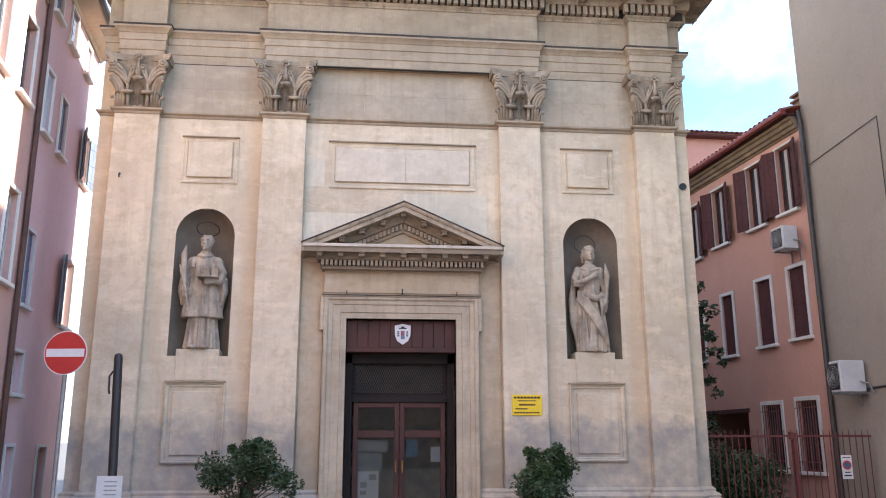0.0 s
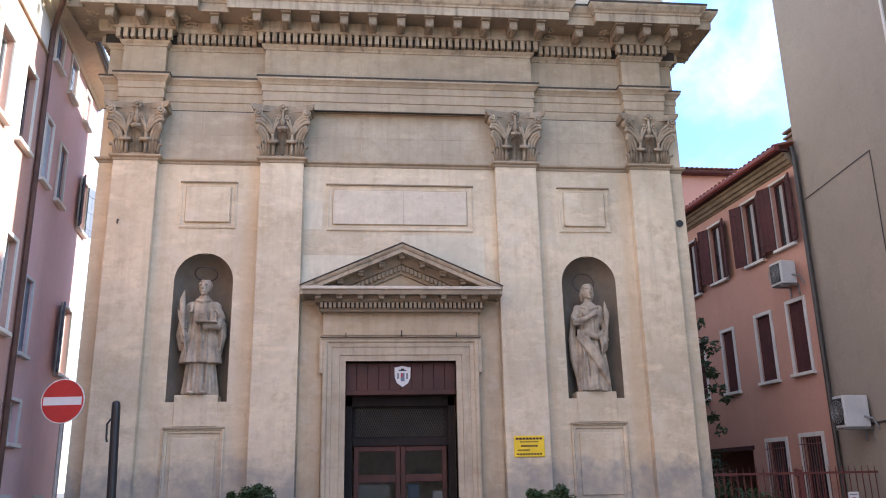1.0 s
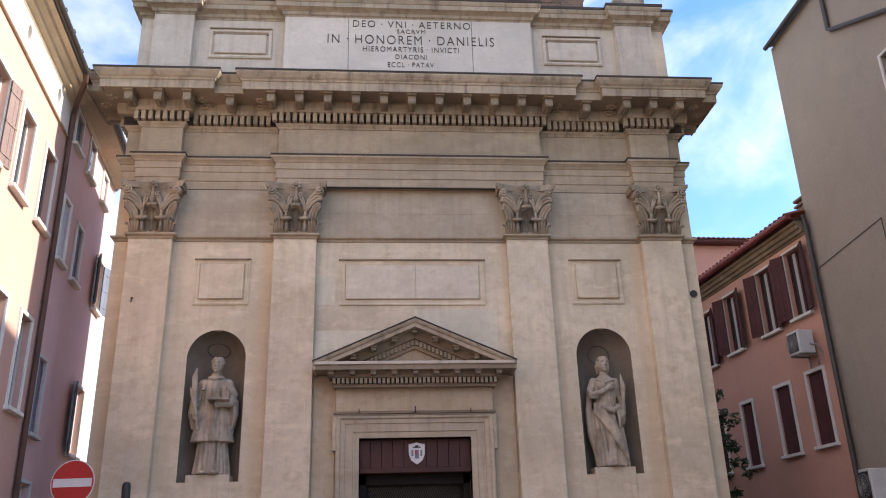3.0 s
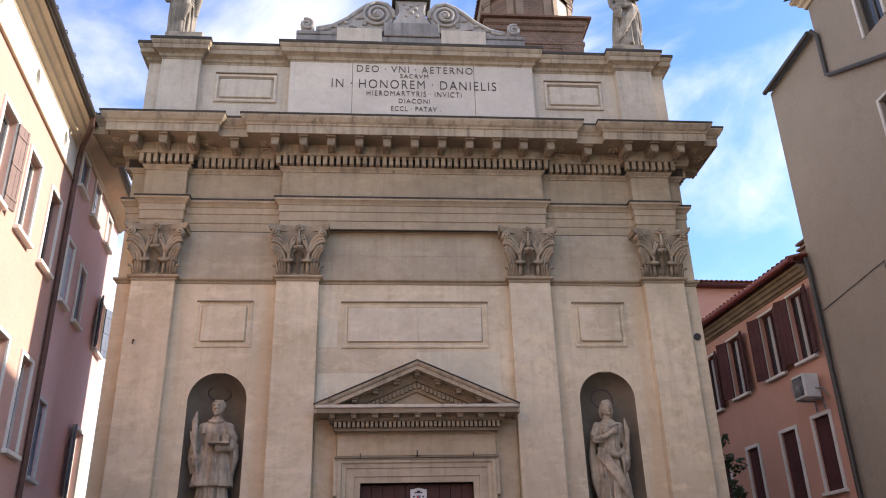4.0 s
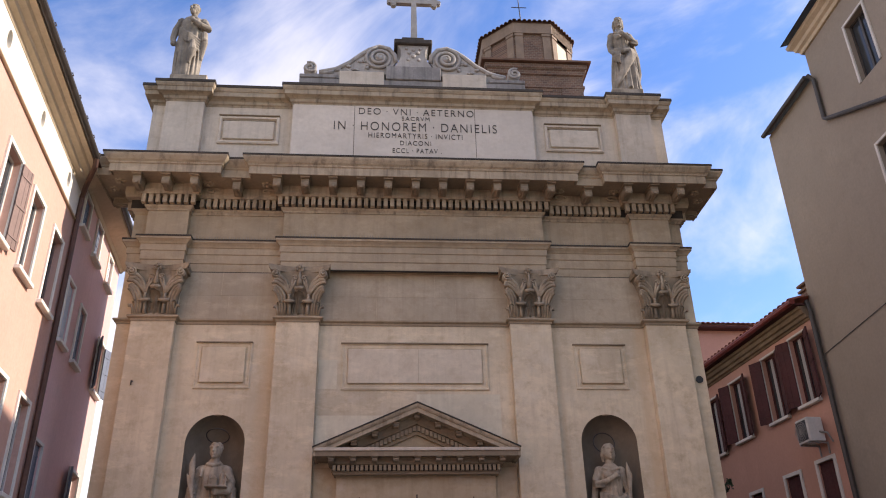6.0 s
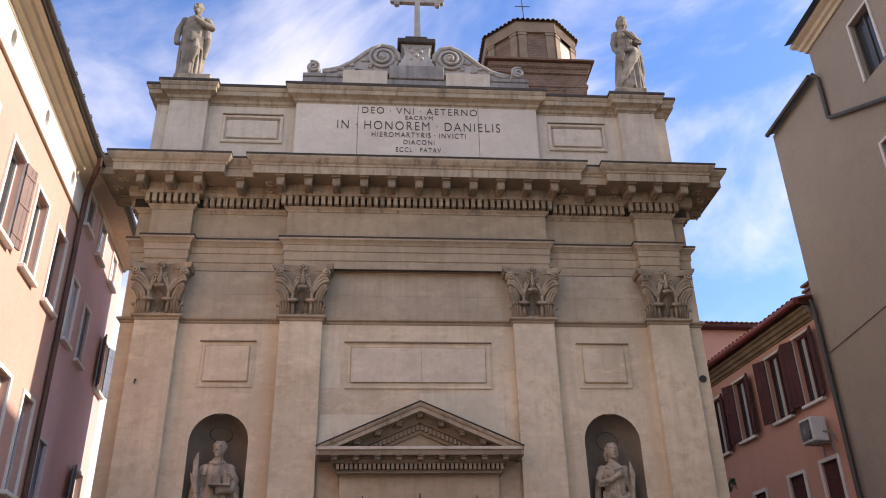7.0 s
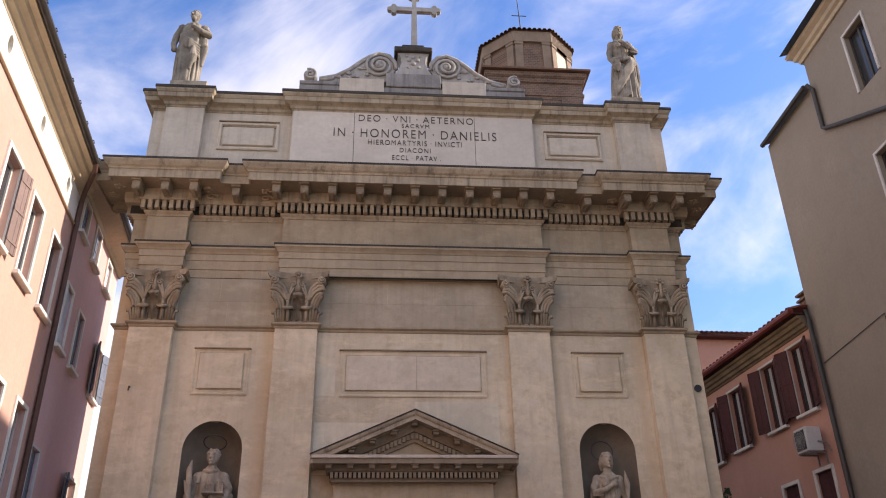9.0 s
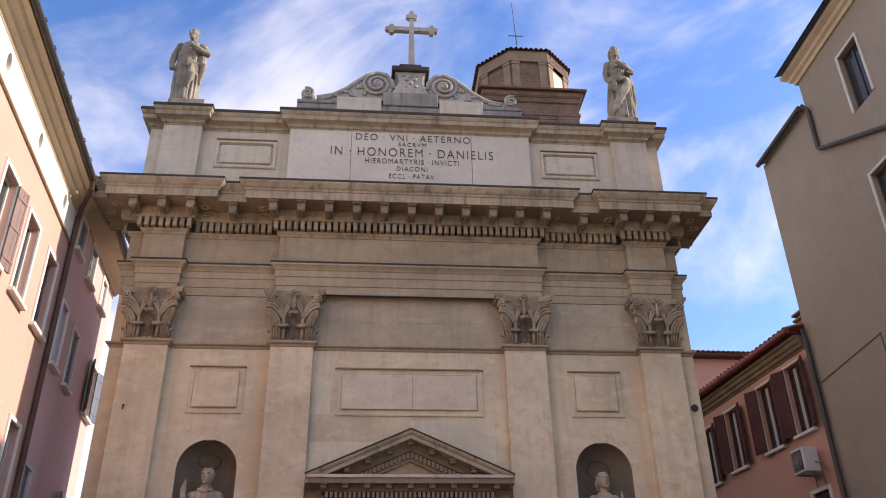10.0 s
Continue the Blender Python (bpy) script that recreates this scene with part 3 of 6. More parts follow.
# capitals
def capital_mesh():
    w = PW - 0.015
    bell = bmesh.new()
    rows = [(0.0, w, 0.0), (0.35, w - 0.01, 0.01), (0.62, w + 0.03, 0.04), (0.78, w + 0.08, 0.08), (0.87, w + 0.13, 0.11)]
    rings = [[bell.verts.new(p) for p in ((-a, 0.16, z), (-a, -o, z), (a, -o, z), (a, 0.16, z))] for z, a, o in rows]
    for a, b in zip(rings, rings[1:]):
        for k in range(4):
            bell.faces.new((a[k], a[(k + 1) % 4], b[(k + 1) % 4], b[k]))
    bell.faces.new(rings[-1])
    abacus = bmesh.new()
    for zz0, zz1, grow in ((0.86, 0.905, -0.03), (0.905, 0.975, 0.0)):
        front = []
        for k in range(13):
            u = -1 + 2 * k / 12
            front.append((u * (0.585 + grow), -0.25 + 0.15 * (1 - u * u) - grow * 0.5))
        lo = [abacus.verts.new((x, y, zz0)) for x, y in [(-0.55, 0.16)] + front + [(0.55, 0.16)]]
        hi = [abacus.verts.new((x * 1.012, y - 0.01, zz1)) for x, y in [(-0.55, 0.16)] + front + [(0.55, 0.16)]]
        abacus.faces.new(lo)
        abacus.faces.new(hi[::-1])
        for k in range(len(lo)):
            abacus.faces.new((lo[k], lo[(k + 1) % len(lo)], hi[(k + 1) % len(lo)], hi[k]))
    rosette = bmesh.new()
    for k in range(6):
        a = radians(60 * k + 30)
        ball(rosette, (0.055 * math.cos(a), -0.17, 0.915 + 0.055 * math.sin(a)), 0.034, (1, 0.7, 1), 7)
    ball(rosette, (0, -0.20, 0.915), 0.028, (1, 1, 1), 7)

    def leaf(cx, z0, h, half, lean):
        """A ribbed leaf that rises along the bell and curls over at its tip."""
        b = bmesh.new()
        cols, m = 9, 9
        g = []
        for i in range(m):
            v = i / (m - 1)
            wdt = half * (0.75 + 0.45 * math.sin(v * 2.6)) * (1.0 if v < 0.85 else 0.8)
            out = 0.03 + lean * v ** 2 + (0.05 if i >= m - 2 else 0.0)
            z = z0 + h * v - (0.055 if i == m - 1 else 0.0)
            row = []
            for j in range(cols):
                u = -1 + 2 * j / (cols - 1)
                rib = 0.016 * math.cos(u * math.pi * 2.0)
                row.append(b.verts.new((cx + u * wdt + 0.012 * math.sin(9 * v) * u, -out - rib + 0.035 * u * u, z - 0.03 * abs(u) * v)))
            g.append(row)
        for r0, r1 in zip(g, g[1:]):
            for j in range(cols - 1):
                b.faces.new((r0[j], r0[j + 1], r1[j + 1], r1[j]))
        bmesh.ops.solidify(b, geom=list(b.faces), thickness=0.025)
        return b

    leaves = [leaf(0.0, 0.0, 0.50, 0.085, 0.11)]
    for x in (-0.355, -0.10, 0.10, 0.355):           # low flutes between the stems
        leaves.append(leaf(x, 0.0, 0.30, 0.04, 0.02))
    stalks = []
    for s in (-1, 1):
        for q in range(3):   # leaf ribs that rise from the foot and bend out to the lower curl
            b = bmesh.new()
            tube(b, [(s * (0.25 + 0.05 * q), -0.005, 0.0), (s * (0.25 + 0.052 * q), -0.04, 0.22), (s * (0.285 + 0.05 * q), -0.08, 0.40 - 0.03 * q),
                     (s * (0.36 + 0.035 * q), -0.13, 0.505 - 0.04 * q), (s * (0.44 + 0.015 * q), -0.17, 0.53 - 0.04 * q), (s * 0.485, -0.18, 0.50 - 0.02 * q)],
                 [0.030, 0.030, 0.034, 0.036, 0.036, 0.024], 8)
            stalks.append(b)
        b = bmesh.new()      # fluted stem, its cup and the neck above
        tube(b, [(s * 0.17, -0.03, 0.0), (s * 0.175, -0.05, 0.22)], [0.036, 0.030], 8)
        tube(b, [(s * 0.18 - 0.10, -0.10, 0.262), (s * 0.18 - 0.05, -0.125, 0.245), (s * 0.18 + 0.05, -0.125, 0.245), (s * 0.18 + 0.10, -0.10, 0.262)], [0.022, 0.036, 0.036, 0.022], 8)
        tube(b, [(s * 0.18, -0.08, 0.26), (s * 0.18, -0.10, 0.31), (s * 0.18, -0.10, 0.345), (s * 0.18, -0.10, 0.39)], [0.026, 0.040, 0.022, 0.036], 8)
        stalks.append(b)
        for q in range(3):   # fan of ribs from the neck to the corner volute
            b = bmesh.new()
            tube(b, [(s * 0.18, -0.09, 0.37), (s * (0.195 + 0.022 * q), -0.11, 0.50 - 0.02 * q), (s * (0.26 + 0.03 * q), -0.14, 0.645 - 0.045 * q),
                     (s * (0.36 + 0.03 * q), -0.18, 0.735 - 0.06 * q), (s * (0.45 + 0.02 * q), -0.20, 0.71 - 0.05 * q), (s * (0.49 + 0.012 * q), -0.20, 0.66 - 0.04 * q)],
                 [0.022, 0.030, 0.036, 0.036, 0.034, 0.022], 8)
            stalks.append(b)
        b = bmesh.new()      # corner volute
        spiral = []
        for k in range(26):
            t = radians(90 + 26 * k)
            r = 0.085 * (1 - k / 30)
            spiral.append((s * (0.455 + r * math.cos(t)), -0.225 - 0.002 * k, 0.775 + r * math.sin(t)))
        tube(b, spiral, 0.019, 6)
        tube(b, [(s * 0.455, -0.06, 0.775), (s * 0.455, -0.215, 0.775)], 0.076, 12)
        stalks.append(b)
        for q in range(2):   # inner ribs and helix
            b = bmesh.new()
            tube(b, [(s * 0.175, -0.09, 0.37), (s * (0.165 - 0.015 * q), -0.11, 0.50), (s * (0.14 - 0.035 * q), -0.13, 0.61 - 0.02 * q), (s * (0.115 - 0.05 * q), -0.15, 0.70 - 0.03 * q)], [0.022, 0.028, 0.028, 0.016], 7)
            if q == 0:
                tube(b, [(s * (0.085 + 0.052 * (1 - k / 18) * math.cos(radians(20 + 32 * k))), -0.165, 0.715 + 0.052 * (1 - k / 18) * math.sin(radians(20 + 32 * k))) for k in range(16)], 0.016, 6)
            stalks.append(b)
        b = bmesh.new()      # small curl at the foot
        tube(b, [(s * 0.385, -0.01, 0.0), (s * 0.40, -0.03, 0.12), (s * 0.435, -0.05, 0.18), (s * 0.46, -0.06, 0.17), (s * 0.45, -0.06, 0.135)], 0.026, 7)
        stalks.append(b)
    b = bmesh.new()          # drooping tip of the middle leaf and the bud above
    tube(b, [(-0.085, -0.15, 0.515), (-0.04, -0.185, 0.49), (0.0, -0.18, 0.505), (0.04, -0.185, 0.49), (0.085, -0.15, 0.515)], [0.026, 0.046, 0.036, 0.046, 0.026], 8)
    tube(b, [(0, -0.14, 0.54), (0, -0.17, 0.62), (0, -0.17, 0.70), (0, -0.17, 0.84)], [0.03, 0.05, 0.03, 0.02], 8)
    stalks.append(b)
    return bell, abacus, rosette, leaves, stalks


bell, abacus, rosette, leaves, stalks = capital_mesh()
cap_set = [("bell", mesh_of("bell", bell, CAPITAL)), ("abacus", mesh_of("abacus", abacus, CAPITAL)), ("rosette", mesh_of("rosette", rosette, CAPITAL, True))]
cap_set += [("acanthus_leaf", mesh_of("acanthus_leaf", b, CAPITAL, True)) for b in leaves]
cap_set += [("scroll", mesh_of("scroll", b, CAPITAL, True)) for b in stalks]
for px in (-PO, -PI, PI, PO):
    cp = part("capital", boxes((px - PW - 0.01, px + PW + 0.01, -PD - 0.025, 0.0, 7.585, 7.625), bevel=0.008), CAPITAL, church, "carved stone capital with acanthus leaves and volutes")
    for nm, me in cap_set:
        part(nm, me, None, cp, at=Matrix.Translation((px, -PD, 7.60)))

# entablature
ARCH = [(-0.12, 8.575), (0.0, 8.575), (0.0, 8.74), (0.018, 8.75), (0.018, 8.93), (0.036, 8.94), (0.036, 9.07), (0.05, 9.075), (0.07, 9.11),
        (0.105, 9.15), (0.12, 9.16), (0.12, 9.215), (0.0, 9.235), (-0.12, 9.235)]
b = bmesh.new()
sweep(b, ARCH, PLAN)
part("architrave", b, STONE, church)
b = bmesh.new()
sweep(b, [(-0.1, 9.235), (0.0, 9.235), (0.0, 9.83), (-0.1, 9.83)], PLAN)
part("frieze", b, STONE, church)
part("soffit", boxes((-PI - PW + 0.02, PI + PW - 0.02, -PD + 0.01, 0.0, 8.58, 12.5)), STONE, church)
b = bmesh.new()              # thin dark lead strips on the ledges
sweep(b, [(-0.02, 9.237), (0.126, 9.2), (0.130, 9.2), (0.130, 9.234), (-0.02, 9.255)], PLAN)
part("ledge_flashing", b, STONE_TOP, church)
CORN = [(-0.1, 9.83), (0.02, 9.83), (0.03, 9.86), (0.07, 9.90), (0.075, 9.925), (0.075, 10.12), (0.18, 10.125), (0.185, 10.16), (0.20, 10.20),
        (0.205, 10.365), (0.64, 10.365), (0.64, 10.335), (0.665, 10.335), (0.67, 10.50), (0.69, 10.51), (0.70, 10.54), (0.735, 10.57), (0.775, 10.63),
        (0.79, 10.66), (0.79, 10.70), (-0.1, 10.72)]
b = bmesh.new()
sweep(b, CORN, PLAN)
cornice = part("cornice", b, STONE_SOOT, church, "deep weathered stone cornice on brackets")
b = bmesh.new()
sweep(b, [(-0.1, 10.722), (0.793, 10.69), (0.80, 10.69), (0.80, 10.73), (-0.1, 10.80)], PLAN)
part("cornice_cover", b, STONE_TOP, church, "sooty top of the cornice")

# Soffit strip: the shade under the cornice is put into its darker colour.
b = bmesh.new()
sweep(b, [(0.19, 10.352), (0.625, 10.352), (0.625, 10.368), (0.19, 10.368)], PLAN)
part("cornice_soffit", b, STONE_DIRT_SHADE, church)
# Black strip: the shade between the dentils is put into its colour.
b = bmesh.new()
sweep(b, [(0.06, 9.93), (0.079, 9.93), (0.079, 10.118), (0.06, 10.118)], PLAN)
part("dentil_bed", b, SHADE_BLACK, church, "black strip painting the shade between the dentils")
# Thin black strip that paints the shadow line under the architrave.
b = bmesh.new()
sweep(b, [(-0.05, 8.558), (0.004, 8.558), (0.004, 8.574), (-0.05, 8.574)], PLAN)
part("architrave_joint", b, SHADE_BLACK, church)

# fine bird spikes along the ledges
bm = bmesh.new()
for xa, xb, y, z in ((-4.45, -2.66, -0.09, 9.235), (2.66, 4.45, -0.09, 9.235), (-2.6, 2.6, -PD - 0.09, 9.235)):
    for i in range(int((xb - xa) / 0.055)):
        x = xa + 0.055 * i
        tube(bm, [(x, y, z), (x + 0.01 * math.sin(i * 2.3), y - 0.02, z + 0.055)], 0.004, 4, cap=False)
tagged(part("bird_spikes", bm, GALV, church), kind="stuff")

# scrolled brackets under the cornice, set along each straight stretch of the plan
bm = bmesh.new()
for k, (za, zb, dep) in enumerate(((0.0, 0.045, 0.40), (0.045, 0.16, 0.34))):
    box(bm, -0.085 - 0.02 * (k == 0), 0.085 + 0.02 * (k == 0), -dep, 0.0, -zb, -za, 0.006)
tube(bm, [(-0.075, -0.30, -0.13), (0.075, -0.30, -0.13)], 0.055, 10)
tube(bm, [(-0.078, -0.07, -0.10), (0.078, -0.07, -0.10)], 0.07, 10)
box(bm, -0.03, 0.03, -0.36, -0.05, -0.185, -0.15, 0.008)
# Modillions carry the cornice's shade in their darker stone.
MODILLION = mesh_of("modillion", bm, STONE_DIRT_SHADE)
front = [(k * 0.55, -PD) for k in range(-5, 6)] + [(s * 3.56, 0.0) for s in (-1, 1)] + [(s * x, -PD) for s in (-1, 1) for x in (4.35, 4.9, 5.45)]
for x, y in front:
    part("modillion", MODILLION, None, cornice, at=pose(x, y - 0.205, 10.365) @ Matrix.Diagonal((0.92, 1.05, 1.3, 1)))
for s in (-1, 1):
    for y in (0.32,):
        part("modillion", MODILLION, None, cornice, at=pose(s * (HW + 0.205), y, 10.365, 0, 0, 90 * s))
# carved rosettes in the coffers next to the breaks
bm = bmesh.new()
for k in range(5):
    a = radians(72 * k)
    ball(bm, (0.07 * math.cos(a), 0.07 * math.sin(a), 0), 0.055, (1, 1, 0.5), 7)
ball(bm, (0, 0, -0.03), 0.035, (1, 1, 1), 7)
ROSE = mesh_of("rosette", bm, STONE, True)
for s in (-1, 1):
    for x, y in ((2.98, -0.38), (4.14, -0.38), (5.85, -0.42), (6.05, -0.1)):
        part("rosette", ROSE, None, cornice, at=pose(s * x, y, 10.35))
    for q in range(2):       # leafy scrolls in the corners of the break
        bm = bmesh.new()
        tube(bm, [(s * (3.0 + 1.1 * q) + (0.02 + 0.13 * math.cos(t)) * (1 - t / 9), -0.24, 10.27 + 0.07 * math.sin(t) * (1 - t / 9)) for t in (0.4 * k for k in range(18))], 0.02, 6)
        part("carved_scroll", bm, STONE, cornice)
bm = boxes((-0.042, 0.042, -0.10, 0.0, -0.085, 0.10), bevel=0.004)
DENTIL = mesh_of("dentil", bm, STONE_SOOT)


def dentils(x0, x1, y):
    n = max(1, round((x1 - x0) / 0.131))
    for k in range(n):
        part("dentil", DENTIL, None, cornice, at=pose(x0 + (k + 0.5) * (x1 - x0) / n, y - 0.075, 10.02))


dentils(-PI - PW - 0.15, PI + PW + 0.15, -PD)
for s in (-1, 1):
    a, b2 = sorted((s * (PI + PW + 0.16), s * (PO - PW - 0.16)))
    dentils(a, b2, 0.0)
    a, b2 = sorted((s * (PO - PW - 0.15), s * (PO + PW + 0.15)))
    dentils(a, b2, -PD)
    for k in range(4):
        part("dentil", DENTIL, None, cornice, at=pose(s * (HW + 0.075), 0.05 + 0.131 * k, 10.02, 0, 0, 90 * s))

# attic
AT = PLAN[1:-1]
ATT = [(-HW, 1.6)] + AT + [(HW, 1.6)]
b = bmesh.new()
sweep(b, [(-0.3, 10.70), (0.0, 10.70), (0.0, 12.56), (-0.3, 12.56)], ATT)
part("attic", b, STONE_LIGHT, church)
b = bmesh.new()
sweep(b, [(-0.1, 12.53), (0.012, 12.53), (0.02, 12.56), (0.05, 12.58), (0.06, 12.64), (0.10, 12.67), (0.17, 12.70), (0.175, 12.80), (0.19, 12.81),
          (0.215, 12.86), (0.22, 12.90), (-0.1, 12.91)], ATT)
part("attic_cornice", b, STONE_SOOT, church)
b = bmesh.new()
sweep(b, [(-0.1, 12.912), (0.222, 12.895), (0.232, 12.895), (0.232, 12.96), (-0.1, 12.985)], ATT)
part("attic_cover", b, STONE_TOP, church)
part("attic_top", boxes((-HW + 0.05, HW - 0.05, 0.06, 1.5, 12.3, 12.93)), STONE_TOP, church)
for s in (-1, 1):
    a, c = sorted((s * 2.97, s * 4.10))
    b = bmesh.new()
    frame_loop(b, a, c, 11.66, 12.20, [(0.08, 0.0), (0.08, 0.035), (0.05, 0.05), (0.02, 0.045), (0.0, 0.0)])
    part("panel_moulding", b, STONE_LIGHT, church)
    part("panel", boxes((a + 0.03, c - 0.03, -0.05, 0.0, 11.69, 12.15), bevel=0.012), STONE_LIGHT, church)
    # Darker strips paint the shadow line along the panel's top.
    part("panel_hood", boxes((a - 0.08, c + 0.08, -0.075, 0.0, 12.282, 12.30), (a, c, -0.03, 0.0, 12.165, 12.185)), STONE_DIRT_SHADE, church)

slab = part("inscription_slab", boxes((-PI - PW + 0.02, PI + PW - 0.02, -PD - 0.012, -PD, 10.74, 12.535), bevel=0.004), SLAB, church, "white marble slab with a Latin dedication")
YT = -PD - 0.0125
part("slab_joint", boxes((-1.292, -1.282, YT - 0.004, YT, 10.8, 12.53)), JOINT, slab)
part("slab_joint", boxes((1.325, 1.335, YT - 0.004, YT, 10.8, 12.53)), JOINT, slab)
for text, cx, cz, w, h in (("DEO \u00b7 VNI \u00b7 AETERNO", 0.055, 12.40, 2.50, 0.165), ("SACRVM", 0.035, 12.225, 0.60, 0.10),
                           ("IN \u00b7 HONOREM \u00b7 DANIELIS", 0.04, 12.01, 3.52, 0.215), ("HIEROMARTYRIS \u00b7 INVICTI", 0.03, 11.775, 2.02, 0.125),
                           ("DIACONI", 0.03, 11.59, 0.66, 0.11), ("ECCL \u00b7 PATAV .", 0.06, 11.395, 1.04, 0.115)):
    lettering(text, w, h, LETTER, slab, pose(cx, YT - 0.002, cz, 90, 0, 0))

# two courses of ashlar between the capitals
rr = random.Random(12)
for x0, x1 in ((-PO + PW, -PI - PW), (-PI + PW, PI - PW), (PI + PW, PO - PW)):
    for z0, z1 in ((7.592, 8.07), (8.073, 8.556)):
        n = max(2, round((x1 - x0) / 1.1))
        cuts = [x0] + [x0 + (x1 - x0) * (k + rr.uniform(-0.25, 0.25)) / n for k in range(1, n)] + [x1]
        for a, c in zip(cuts, cuts[1:]):
            part("stone_block", boxes((a + 0.0015, c - 0.0015, -0.006 - rr.uniform(0, 0.003), 0.0, z0, z1)), ASHLAR, church)

# panels in the bays
for s in (-1, 1):
    b = bmesh.new()
    frame_loop(b, s * NX - 0.41, s * NX + 0.41, 6.32, 7.02, [(0.10, 0.0), (0.10, 0.022), (0.07, 0.028), (0.055, 0.014), (0.01, 0.012), (0.0, 0.0)])
    part("panel_moulding", b, PLASTER, church)
    part("panel", boxes((s * NX - 0.40, s * NX + 0.40, -0.055, 0.0, 6.33, 7.01), bevel=0.008), PLASTER, church)
    part("panel_hood", boxes((s * NX - 0.52, s * NX + 0.52, -0.06, 0.0, 7.095, 7.12), bevel=0.005), STONE_DIRT_SHADE, church)
    b = bmesh.new()
    frame_loop(b, s * NX - 0.43, s * NX + 0.43, 1.32, 2.52, [(0.085, 0.0), (0.085, 0.05), (0.06, 0.065), (0.04, 0.035), (0.01, 0.03), (0.0, 0.0)])
    part("panel_moulding", b, PLASTER, church)
    part("panel", boxes((s * NX - 0.375, s * NX + 0.375, -0.03, 0.0, 1.375, 2.45), bevel=0.008), PLASTER, church)
    part("panel_hood", boxes((s * NX - 0.52, s * NX + 0.52, -0.085, 0.0, 2.595, 2.63), bevel=0.006), STONE, church)
b = bmesh.new()
frame_loop(b, -1.27, 1.27, 6.31, 7.0, [(0.11, 0.0), (0.11, 0.022), (0.085, 0.028), (0.06, 0.014), (0.01, 0.012), (0.0, 0.0)])
part("panel_moulding", b, PLASTER, church)
part("panel", boxes((-1.26, 0.05, -0.045, 0.0, 6.32, 6.99), (0.052, 1.26, -0.043, 0.0, 6.32, 6.99), bevel=0.006), PANEL_STONE, church, "cream marble panel of two slabs")
part("panel_hood", boxes((-1.40, 1.40, -0.06, 0.0, 7.09, 7.118), bevel=0.005), STONE_DIRT_SHADE, church)

# doorway
surround = bmesh.new()
frame_loop(surround, -DOOR_W, DOOR_W, 0.12, DOOR_H, [(0.0, -0.3), (0.0, 0.06), (0.10, 0.065), (0.105, 0.085), (0.24, 0.09), (0.245, 0.11), (0.31, 0.12), (0.335, 0.15), (0.385, 0.16), (0.40, 0.15), (0.40, 0.0)], legs=True)
door_frame = part("door_surround", surround, DOOR_STONE, church, "moulded pale stone door surround")
for s in (-1, 1):
    a, c = sorted((s * 1.385, s * 1.455))
    part("ear", boxes((a, c, -0.15, 0.0, 3.52, 4.15), bevel=0.012), DOOR_STONE, door_frame)
    a, c = sorted((s * 1.41, s * 1.80))
    part("door_side_strip", boxes((a, c, -0.035, 0.0, 0.8, 4.78)), PLASTER_BAY, church, "ochre-stained plaster strip beside the door")
part("door_frieze", boxes((-1.40, 1.40, -0.13, 0.0, 4.20, 4.64), bevel=0.005), PLASTER_BAY, church)
part("lamp_hook", boxes((-0.012, 0.012, -0.24, -0.13, 4.16, 4.19), (-0.012, 0.012, -0.24, -0.215, 4.16, 4.27)), DARK_METAL, church)
for s in (-1, 1):
    part("lamp_hook", boxes((s * 0.99 - 0.008, s * 0.99 + 0.008, -0.20, -0.13, 4.16, 4.18), (s * 0.99 - 0.008, s * 0.99 + 0.008, -0.20, -0.18, 4.16, 4.235)), DARK_METAL, church)
# pediment
ped = bmesh.new()
DP = [(-1.42, 0), (-1.42, -0.12), (1.42, -0.12), (1.42, 0)]
sweep(ped, [(-0.1, 4.60), (0.02, 4.60), (0.03, 4.63), (0.05, 4.645), (0.05, 4.755), (0.10, 4.76), (0.12, 4.79), (0.125, 4.865), (0.31, 4.865), (0.31, 4.85),
            (0.325, 4.85), (0.33, 4.93), (0.345, 4.95), (0.35, 4.985), (-0.1, 5.0)], [(-1.42, 0.0), (-1.42, -0.28), (1.42, -0.28), (1.42, 0.0)])
# Dirt and the deep shade of the mouldings share this dark stone.
pediment = part("pediment", ped, STONE_DIRT_SHADE, church, "triangular stone pediment over the door")
SL = (5.78 - 4.99) / 1.80


def rake(b, profile, xe, ze, top=None):
    """A sloping moulding on both sides, meeting at the middle: profile of (depth, height)."""
    for s in (-1, 1):
        rings = [[b.verts.new((x, -o, ze + SL * (xe - abs(x)) + h)) for o, h in profile] for x in (s * xe, 0.0)]
        n = len(profile)
        for k in range(n):
            b.faces.new((rings[0][k], rings[0][(k + 1) % n], rings[1][(k + 1) % n], rings[1][k]))
        b.faces.new(rings[0])
    return b


b = bmesh.new()
rake(b, [(0.0, -0.02), (0.60, -0.02), (0.60, 0.055), (0.62, 0.06), (0.64, 0.09), (0.65, 0.125), (0.0, 0.15)], 1.79, 4.86)
part("raking_cornice", b, STONE_SOOT, pediment)
b = bmesh.new()
rake(b, [(0.0, 0.152), (0.662, 0.127), (0.662, 0.147), (0.0, 0.175)], 1.80, 4.86)
part("raking_cover", b, STONE_TOP, pediment)
b = bmesh.new()
rake(b, [(0.0, -0.16), (0.30, -0.16), (0.33, -0.10), (0.36, -0.02), (0.0, -0.02)], 1.45, 4.86 + SL * 0.34)
# Shade below the raking cornice is put into the darker stone.
part("raking_bed_moulding", b, STONE_DIRT_SHADE, pediment)
b = bmesh.new()
